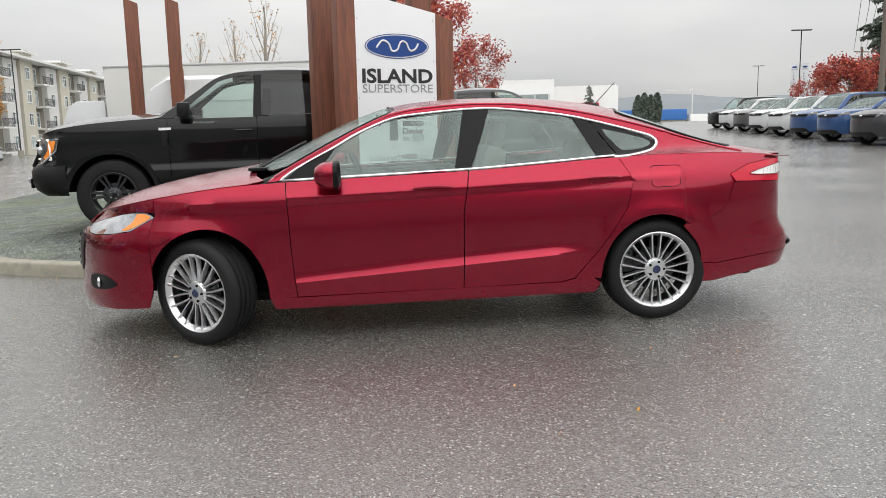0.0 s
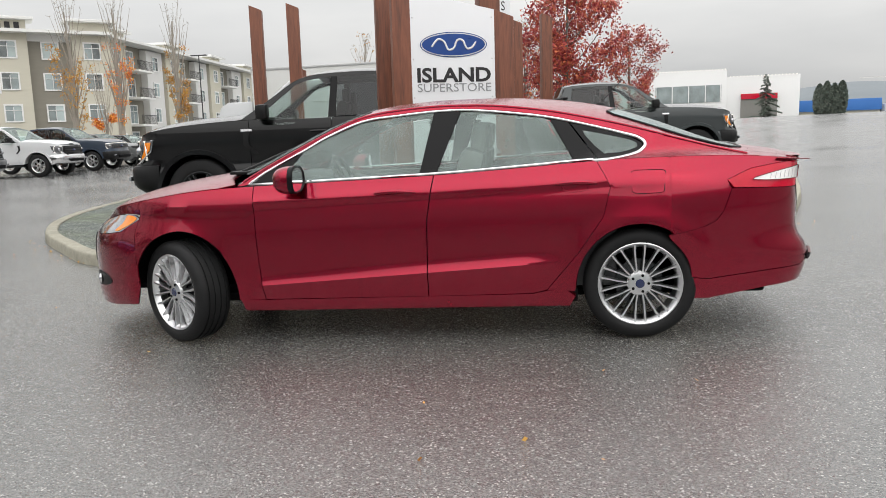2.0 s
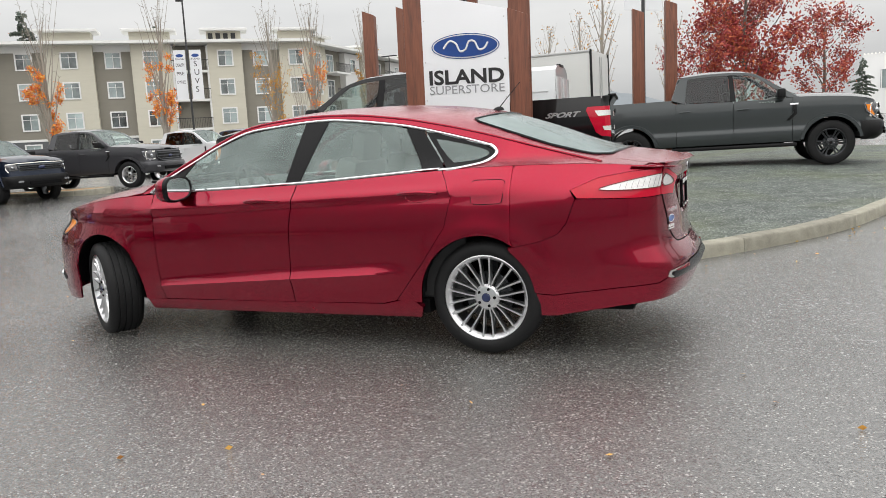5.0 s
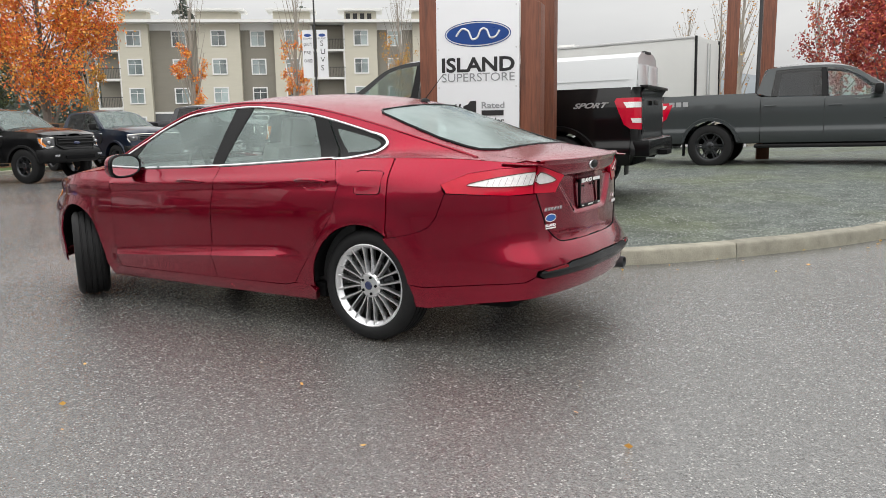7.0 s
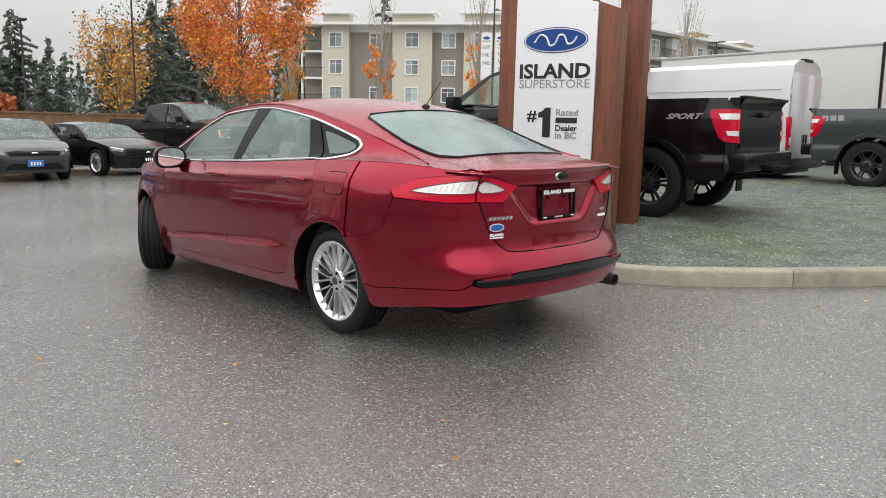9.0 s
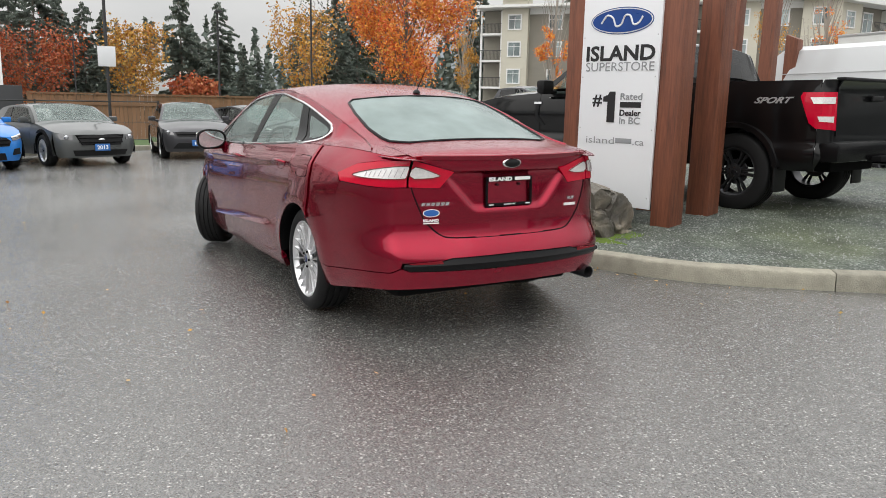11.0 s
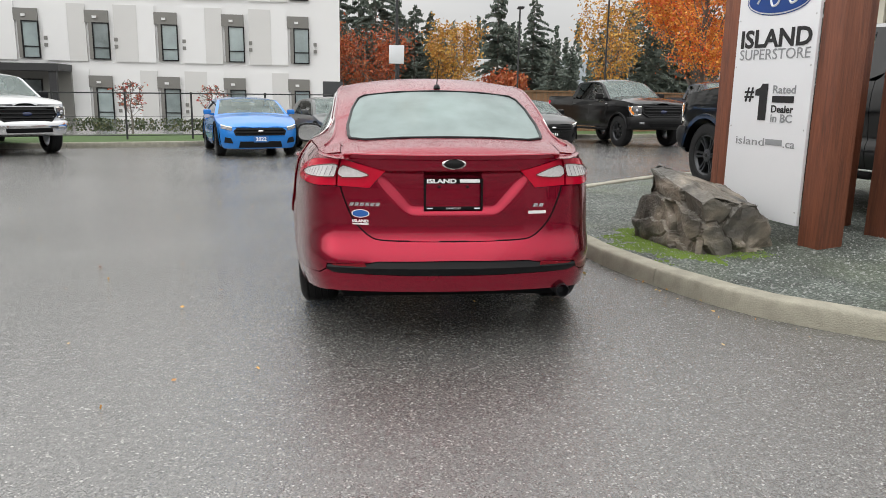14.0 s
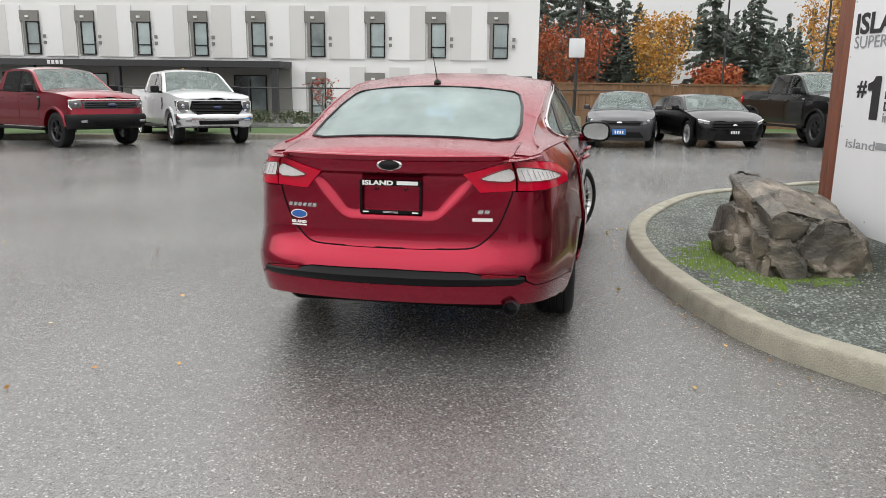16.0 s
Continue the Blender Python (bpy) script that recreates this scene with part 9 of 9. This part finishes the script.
def utility_pole(x, y, high, arms=2):
    u = thing("utility_pole", Matrix.Translation((x, y, ground_z(x, y))), "weathered wooden utility pole with cross-arms", "pole", "utility poles")
    bm = bmesh.new()
    cyl(bm, (0, 0, 0), (0, 0, high), 0.17, 0.12, 12)
    part("pole", bm, M_CEDAR_GREY, u)
    for k in range(arms):
        bm = bmesh.new()
        box(bm, 0, 0, high - 0.6 - 1.3 * k, 2.4, 0.12, 0.12)
        arm = part("cross_arm", bm, M_CEDAR_GREY, u, m=pose(0, 0, 0, 0, 0, 20))
        for s in (-1.1, -0.5, 0.5, 1.1):
            bm = bmesh.new()
            cyl(bm, (s, 0, high - 0.54 - 1.3 * k), (s, 0, high - 0.34 - 1.3 * k), 0.05, 0.03, 8)
            part("insulator", bm, M_FRAME, arm)
    return u


M_CEDAR_GREY = surface("grey_weathered_wood", (0.14, 0.12, 0.10), 0.8, var=0.2, scale=2, stretch=(1, 1, 0.1))
POLES = ((51.0, 96.5, 8.4), (25.0, 45.0, 13.0))
for p in POLES:
    utility_pole(*p)
cab = thing("overhead_wires", Matrix(), "thin black overhead wires between utility poles", "wires")
for k in range(4):
    for a, b in ((POLES[0], POLES[1]), (POLES[1], (33.0, 20.0, 15.0))):
        pa, pb = Vector((a[0] - 1 + 0.7 * k, a[1], ground_z(a[0], a[1]) + a[2] - 0.4 - 0.35 * (k % 2))), Vector((b[0] - 1 + 0.7 * k, b[1], ground_z(b[0], b[1]) + b[2] - 0.4 - 0.35 * (k % 2)))
        bm = bmesh.new()
        tube(bm, [pa.lerp(pb, i / 10) - Vector((0, 0, 3.2 * (i / 10) * (1 - i / 10))) for i in range(11)], 0.022, 4)
        part("wire", bm, M_RAILING, cab)

# tower crane far off
cr = thing("tower_crane", Matrix.Translation((90, 286, 2)) @ pose(0, 0, 0, 0, 0, -15) @ Matrix.Diagonal((0.68, 0.68, 0.62, 1)), "slender pale tower crane far in the distance", "crane")
bm = bmesh.new()
box(bm, 0, 0, 12, 0.45, 0.45, 24)
part("mast", bm, M_CLAD_GREY, cr)
bm = bmesh.new()
box(bm, -5, 0, 23.2, 19, 0.3, 0.4)
part("jib", bm, M_CLAD_GREY, cr)


# ---- trees ----
def leaf_mat(name, cols, rough=0.6):
    m, nt, b = node_mat(name)
    n, l = nt.nodes, nt.links
    g = n.new("ShaderNodeNewGeometry")
    r = n.new("ShaderNodeValToRGB")
    e = r.color_ramp.elements
    e[0].position, e[0].color = 0.0, (*cols[0], 1)
    e[1].position, e[1].color = 1.0, (*cols[-1], 1)
    for i, c in enumerate(cols[1:-1]):
        k = e.new((i + 1) / (len(cols) - 1))
        k.color = (*c, 1)
    l.new(g.outputs["Random Per Island"], r.inputs["Fac"])
    l.new(r.outputs["Color"], b.inputs["Base Color"])
    b.inputs["Roughness"].default_value = rough
    b.inputs["Transmission Weight"].default_value = 0.0
    b.inputs["Subsurface Weight"].default_value = 0.0
    return m


M_BARK = surface("grey_bark", (0.16, 0.14, 0.12), 0.85, var=0.3, scale=5, fine=40, bump=0.8, stretch=(1, 1, 0.3))
M_BARK_PALE = surface("pale_bark", (0.30, 0.27, 0.23), 0.8, var=0.25, scale=4, fine=40, bump=0.6, stretch=(1, 1, 0.3))
L_ORANGE = leaf_mat("orange_leaves", [(0.62, 0.10, 0.04), (0.72, 0.20, 0.035), (0.78, 0.31, 0.04), (0.78, 0.42, 0.08)])
L_GOLD = leaf_mat("golden_leaves", [(0.36, 0.14, 0.03), (0.52, 0.25, 0.04), (0.58, 0.32, 0.06), (0.36, 0.24, 0.05)])
L_RED = leaf_mat("dark_red_leaves", [(0.22, 0.02, 0.03), (0.34, 0.04, 0.04), (0.42, 0.08, 0.045), (0.50, 0.14, 0.05)])
L_RUST = leaf_mat("rust_leaves", [(0.36, 0.07, 0.03), (0.46, 0.11, 0.04), (0.42, 0.16, 0.05)])
# needle tones are lightened and greyed to stand in for haze
L_FIR = leaf_mat("hazed_fir_needles", [(0.085, 0.110, 0.092), (0.120, 0.148, 0.120), (0.165, 0.185, 0.150)])
L_DARKGREEN = leaf_mat("dark_green_leaves", [(0.025, 0.045, 0.018), (0.05, 0.075, 0.025), (0.09, 0.09, 0.03)])


class Mesh:
    def __init__(self):
        self.v, self.f = [], []

    def tube(self, pts, rad, seg=6):
        rings = []
        for i, p in enumerate(pts):
            a, b = pts[max(i - 1, 0)], pts[min(i + 1, len(pts) - 1)]
            t = (b - a).normalized()
            s = t.cross(Vector((0.3, 0.9, 0.2))).normalized()
            u = s.cross(t)
            k = len(self.v)
            for j in range(seg):
                c, d = math.cos(6.2832 * j / seg), math.sin(6.2832 * j / seg)
                self.v.append(p + (s * c + u * d) * rad[i])
            rings.append(k)
        for a, b in zip(rings, rings[1:]):
            for j in range(seg):
                self.f.append((a + j, a + (j + 1) % seg, b + (j + 1) % seg, b + j))

    def leaf(self, p, s, rs, flat=0.0):
        d = Vector((rs.gauss(0, 1), rs.gauss(0, 1), rs.gauss(0, 1) * (1 - flat))).normalized()
        e = d.cross(Vector((rs.gauss(0, 1), rs.gauss(0, 1), rs.gauss(0, 1)))).normalized()
        k = len(self.v)
        self.v += [p - d * s * 0.5, p + e * s * 0.32 + d * s * 0.05, p + d * s * 0.55, p - e * s * 0.32 + d * s * 0.05]
        self.f.append((k, k + 1, k + 2, k + 3))

    def mesh(self, name, mat):
        me = bpy.data.meshes.new(name)
        me.from_pydata([tuple(p) for p in self.v], [], self.f)
        me.materials.append(mat)
        me.update()
        return me


def broad_tree(x, y, high, wide, leafmat, label, seed, leaves=5000, size=0.24, bark=None, base=0.22, upright=0.5, z=None, name="tree", full=1.0, leaf_top=1.0):
    """A tapered trunk, forking limbs and a ragged crown of single leaves gathered on twigs."""
    rs = random.Random(seed)
    z = ground_z(x, y) if z is None else z
    t = thing(name, Matrix.Translation((x, y, z)), label, "tree", "trees round the yard")
    w = Mesh()
    twigs = []
    r0 = 0.022 * high
    trunk = [Vector((0.02 * high * rs.gauss(0, 0.35) * k / 6, 0.02 * high * rs.gauss(0, 0.35) * k / 6, high * 0.86 * k / 6)) for k in range(7)]
    w.tube(trunk, [r0 * (1 - 0.85 * k / 6) for k in range(7)], 8)
    nb = 22 + int(high)
    for i in range(nb):
        u = base + (0.97 - base) * (i + rs.random()) / nb
        k = u * 6 * 0.999
        p = trunk[int(k)].lerp(trunk[min(int(k) + 1, 6)], k - int(k))
        a = 2.4 * i + rs.uniform(-0.5, 0.5)
        prof = math.sin(math.pi * min(1.0, 0.18 + 0.80 * (u - base) / (1 - base))) ** 0.8
        L = wide * 0.5 * prof * rs.uniform(0.75, 1.15)
        rise = upright * L * rs.uniform(0.8, 1.5) + 0.2
        tip = p + Vector((L * math.cos(a), L * math.sin(a), rise))
        mid = p.lerp(tip, 0.5) + Vector((0, 0, -0.12 * L))
        w.tube([p, mid, tip], [r0 * 0.30 * (1.1 - u), r0 * 0.2 * (1.1 - u), 0.008], 5)
        for j in range(5):
            q = mid.lerp(tip, rs.random()) if j else tip
            e = q + Vector((rs.gauss(0, 0.3), rs.gauss(0, 0.3), rs.uniform(0.05, 0.5))) * (0.25 * wide * 0.5 + 0.15)
            w.tube([q, e], [0.018, 0.006], 4)
            twigs.append((q, e))
    part("trunk", w.mesh("trunk", bark or M_BARK), None, t)
    c = Mesh()
    twigs = [t_ for t_ in twigs if t_[0].z < leaf_top * high * (0.6 + 0.5 * rs.random())] or twigs
    for i in range(leaves):
        q, e = twigs[rs.randrange(len(twigs))]
        p = q.lerp(e, rs.uniform(0.1, 1.25))
        sp = 0.055 * wide * full
        p = p + Vector((rs.gauss(0, sp), rs.gauss(0, sp), rs.gauss(0, sp)))
        c.leaf(p, size * rs.uniform(0.6, 1.25), rs)
    part("crown", c.mesh("crown", leafmat), None, t)
    return t


def fir_mesh(high, wide, seed):
    """Trunk and ragged, drooping boughs of a conifer, with gaps between the tiers."""
    rs = random.Random(seed)
    w, c = Mesh(), Mesh()
    lean = Vector((rs.gauss(0, 0.012), rs.gauss(0, 0.012), 1))
    w.tube([lean * (high * k / 5) for k in range(6)], [0.013 * high * (1.03 - k / 5) for k in range(6)], 7)
    n = int(high * 5.5)
    side_k = [rs.uniform(0.65, 1.2) for _ in range(7)]
    for i in range(n):
        u = 0.08 + 0.92 * ((i + rs.uniform(-0.4, 0.4)) / n)
        a = 2.4 * i + rs.uniform(-0.9, 0.9)
        k7 = side_k[int(a / 0.9) % 7] * rs.uniform(0.45, 1.2)
        gap = 0.35 if noise.noise((u * 9, seed, a * 0.4)) < -0.22 else 1.0
        L = (wide * 0.5 * (1 - u) ** 0.72 * k7 + 0.18) * gap
        p0 = lean * (high * u)
        d = Vector((math.cos(a), math.sin(a), 0))
        droop = rs.uniform(0.10, 0.42)
        tip = p0 + d * L + Vector((0, 0, -droop * L + 0.10 * L))
        mid = p0.lerp(tip, 0.5) + Vector((0, 0, 0.10 * L))
        w.tube([p0, mid, tip], [0.035, 0.02, 0.008], 4)
        side = Vector((-d.y, d.x, 0))
        m = max(7, int(L * 22))
        for j in range(m):
            k = 0.12 + 0.88 * (j + rs.random()) / m
            p = p0.lerp(mid, k * 2) if k < 0.5 else mid.lerp(tip, k * 2 - 1)
            spread = (0.16 + 0.20 * L) * (1.15 - 0.75 * k)
            for sg in (-1, 1):
                o = p + side * sg * spread * rs.uniform(0.3, 1.1) + d * spread * 0.35
                hang = rs.uniform(0.10, 0.42)
                b = len(c.v)
                e = (o - p).normalized()
                t_ = d * 0.055 + Vector((0, 0, 0.02))
                c.v += [p - t_, p + t_, o + t_ * 0.6 - Vector((0, 0, hang * 0.5)), o - t_ * 0.8 - Vector((0, 0, hang))]
                c.f.append((b, b + 1, b + 2, b + 3))
            c.leaf(p + Vector((rs.gauss(0, 0.08), rs.gauss(0, 0.08), 0.04)), rs.uniform(0.2, 0.42), rs)
    return w.mesh("trunk", M_BARK), c.mesh("crown", L_FIR)


FIRS = [fir_mesh(h, w, 40 + i) for i, (h, w) in enumerate(((17, 12.0), (14, 10.0), (20, 13.0)))]


def fir(x, y, k, s, yaw, z=None):
    t = thing("fir_tree", Matrix.Translation((x, y, ground_z(x, y) - 0.6 if z is None else z)) @ pose(0, 0, 0, 0, 0, yaw) @ Matrix.Diagonal((s, s, s, 1)), "tall dark green fir with drooping boughs", "tree", "firs beyond the fence")
    part("trunk", FIRS[k][0], None, t)
    part("crown", FIRS[k][1], None, t)
    return t


rs = random.Random(21)
# firs behind the fence, in clumps with gaps of sky between
for i, (x, y, top) in enumerate(((-65.3, -4.3, 13.9), (-69.1, -3.1, 13.6), (-62.1, -0.7, 14.0), (-70.0, 0.6, 12.9), (-63.1, 2.7, 10.6), (-60.6, 4.2, 9.9), (-75.0, 4.9, 8.7), (-60.9, 10.0, 12.5), (-62.1, 13.1, 11.2), (-68.6, 12.3, 8.8), (-59.5, 14.7, 7.6), (-67.1, 17.2, 7.5), (-54.3, 18.0, 9.6), (-57.7, 20.8, 10.5), (-51.5, 20.5, 11.5), (-54.8, 23.2, 12.3), (-60.1, 26.4, 11.5), (-76.5, -7.1, 13.9))):
    fir(x, y, i % 3, top / (17, 14, 20)[i % 3], rs.uniform(0, 360), -1.9)
for i, (x, y) in enumerate(((33, 58), (37, 52), (40, 47), (36, 64))):
    fir(x, y, i % 3, 0.85, rs.uniform(0, 360))
for x, y, k, s in ((4.5, 105, 1, 0.55), (22, 120, 1, 0.5), (-98, 70, 0, 1.3), (-104, 58, 2, 1.25), (-92, 80, 1, 1.3), (-96, 92, 0, 1.3)):
    fir(x, y, k, s, rs.uniform(0, 360))

broad_tree(-28.0, 17.3, 9.6, 5.6, L_ORANGE, "maple blazing with orange and red autumn leaves", 1, 30000, 0.13, base=0.07, upright=1.35, full=1.15)
broad_tree(-1.1, 41.2, 9.0, 4.9, L_RED, "dark red maple in full autumn leaf", 3, 13000, 0.17, base=0.12, upright=0.9)
broad_tree(2.1, 49.0, 6.9, 3.6, L_RED, "red maple with a thin ragged crown", 4, 4500, 0.15, base=0.2, upright=0.9)
broad_tree(-3.6, 44.5, 6.5, 3.6, L_RED, "small red maple with a thin crown", 14, 3500, 0.15, base=0.2, upright=0.9)
broad_tree(28.0, 54.4, 4.3, 4.0, L_RED, "round red ornamental maple", 5, 9000, 0.17, base=0.25, upright=0.5)
broad_tree(27.8, 60.1, 2.9, 2.8, L_RED, "small dark red maple", 6, 1500, 0.16, base=0.25, upright=0.5)
for i, (x, y, hh, n) in enumerate(((-41.3, 42.3, 12.5, 1500), (-36.8, 49.3, 12.5, 900), (-36.7, 54.4, 13.5, 700), (-36.2, 62.0, 13.5, 1600), (-45.5, 36.0, 11.5, 1700), (-50.0, 30.5, 12.0, 1500), (-40.0, 57.0, 6.0, 900))):
    broad_tree(x, y, hh, 2.6, L_GOLD if i % 2 else L_ORANGE, "slim poplar nearly bare, gold leaves low down", 30 + i, int(n * 1.5), 0.15, M_BARK_PALE, base=0.12, upright=3.2, leaf_top=0.62)
for i, (x, y, hh) in enumerate(((-14.0, 62.0, 13.0), (-10.5, 70.0, 12.0), (-20.0, 75.0, 13.0), (-6.0, 66.0, 11.0), (-25, 80, 13))):
    broad_tree(x, y, hh, 2.6, L_GOLD, "bare slim poplar behind the trucks", 50 + i, 150, 0.2, M_BARK_PALE, base=0.15, upright=2.2)
broad_tree(-48.3, 17.3, 7.6, 5.0, L_GOLD, "golden autumn tree before the dark firs", 8, 3000, 0.22, upright=1.2, full=1.3)
broad_tree(-55.9, -0.9, 6.3, 6.8, L_RUST, "low rust-red autumn tree behind the fence", 9, 5000, 0.22, upright=0.9, full=1.3)
broad_tree(-53.7, 6.2, 7.0, 4.4, L_GOLD, "golden autumn tree behind the fence", 10, 4200, 0.22, upright=1.0, full=1.3)
broad_tree(-56.6, 10.6, 3.4, 3.6, L_RUST, "rust-brown shrub tree by the fence", 11, 2500, 0.3)
broad_tree(-58.0, 26.0, 12.0, 7.5, L_DARKGREEN, "dark tree with bare upper boughs", 12, 2500, 0.34)
broad_tree(-62.0, 24.0, 15.0, 8.0, L_DARKGREEN, "tall bare-topped tree against the sky", 13, 700, 0.3)
broad_tree(-19.6, -4.6, 1.9, 0.9, L_RED, "small red-leaved sapling on the verge", 15, 260, 0.09, base=0.4)
broad_tree(-19.0, -1.6, 1.7, 0.9, L_RED, "small red-leaved sapling on the verge", 16, 220, 0.09, base=0.4)
broad_tree(-20.6, -11.0, 2.2, 1.2, L_GOLD, "young tree with russet leaves on the verge", 17, 350, 0.10, base=0.35)


def cypress(x, y, high, seed):
    rs = random.Random(seed)
    t = thing("cypress", Matrix.Translation((x, y, ground_z(x, y))), "narrow dark green clipped cypress", "tree", "cypresses")
    w, c = Mesh(), Mesh()
    w.tube([Vector((0, 0, 0)), Vector((0, 0, high * 0.9))], [0.12, 0.03], 6)
    part("trunk", w.mesh("trunk", M_BARK), None, t)
    for i in range(2600):
        u = rs.random()
        r = 0.5 * math.sin(math.pi * min(1, 0.15 + 0.85 * u)) ** 0.6 * rs.uniform(0.7, 1.08)
        a = rs.uniform(0, 6.283)
        c.leaf(Vector((r * math.cos(a), r * math.sin(a), high * (0.03 + 0.97 * u))), 0.34, rs)
    part("crown", c.mesh("crown", L_FIR), None, t)


for i in range(4):
    cypress(21.7 + 0.72 * i, 88.0, 3.1 + 0.25 * (i % 2), 70 + i)

# low shrubs on the verge
sh = Mesh()
rs = random.Random(33)
for k in range(14):
    x, y = -21.4 + 0.28 * k * 0.0 - rs.uniform(0, 1.5), -13.0 + 1.0 * k + rs.uniform(-0.4, 0.4)
    for j in range(260):
        a, r = rs.uniform(0, 6.283), 0.5 * math.sqrt(rs.random())
        sh.leaf(Vector((x + r * math.cos(a), y + r * math.sin(a) * 1.4, ground_z(x, y) + 0.15 + 0.45 * rs.random())), 0.12, rs)
tagged(new("verge_shrubs", sh.mesh("verge_shrubs", L_DARKGREEN)), "low green and russet shrubs along the verge", "shrubs", kind="stuff")

# far woods and hills
fw = Mesh()
rs = random.Random(34)
for k in range(260):
    a = radians(rs.uniform(148, 200))
    d = rs.uniform(105, 175)
    x, y = d * math.cos(a), d * math.sin(a)
    hh, ww = rs.uniform(9, 16), rs.uniform(3, 5)
    for j in range(120):
        u = rs.random()
        r = ww * 0.5 * (1 - u) * rs.uniform(0.5, 1.0)
        b = rs.uniform(0, 6.283)
        fw.leaf(Vector((x + r * math.cos(b), y + r * math.sin(b), -3 + hh * u)), 1.1, rs)
tagged(new("far_woods", fw.mesh("far_woods", L_FIR)), "dark conifer woods beyond the yard", "woods", kind="stuff")
# distance haze is put into the hills' pale blue-grey base colour
M_HILL = surface("haze_tinted_hill", (0.17, 0.19, 0.205), 0.95, var=0.12, scale=0.02, fine=0.2)
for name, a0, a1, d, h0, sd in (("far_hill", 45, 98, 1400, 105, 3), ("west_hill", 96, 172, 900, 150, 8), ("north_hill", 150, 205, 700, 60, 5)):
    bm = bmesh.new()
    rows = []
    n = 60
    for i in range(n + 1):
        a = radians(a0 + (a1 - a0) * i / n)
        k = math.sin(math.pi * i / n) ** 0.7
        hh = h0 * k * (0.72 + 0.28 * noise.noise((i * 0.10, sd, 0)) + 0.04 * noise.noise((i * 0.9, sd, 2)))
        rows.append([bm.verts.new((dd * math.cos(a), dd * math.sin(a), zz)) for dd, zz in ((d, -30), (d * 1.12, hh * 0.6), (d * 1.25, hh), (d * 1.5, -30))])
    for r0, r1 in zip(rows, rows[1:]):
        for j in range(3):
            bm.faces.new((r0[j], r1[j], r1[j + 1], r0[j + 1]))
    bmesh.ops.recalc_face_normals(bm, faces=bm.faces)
    solid(name, bm, M_HILL, "low wooded hill on the skyline, coloured for haze", "hill", kind="structure")

# fallen leaves, thinly scattered
fl = Mesh()
rs = random.Random(77)
for k in range(170):
    if k < 70:
        x, y = rs.uniform(-4, 8), rs.uniform(0.5, 9.5)
        if in_isle(x, y):
            continue
    else:
        i = rs.randrange(20, len(ISLE_LINE) - 30)
        x, y = ISLE_LINE[i][0] + rs.gauss(0.0, 0.15), ISLE_LINE[i][1] - 0.05 - abs(rs.gauss(0, 0.12))
        if in_isle(x, y):
            continue
    fl.leaf(Vector((x, y, ground_z(x, y) + 0.012)), rs.uniform(0.015, 0.038), rs, 0.9)
tagged(new("fallen_leaves", fl.mesh("fallen_leaves", L_GOLD)), "few fallen yellow leaves on the wet asphalt", "leaves", kind="stuff")
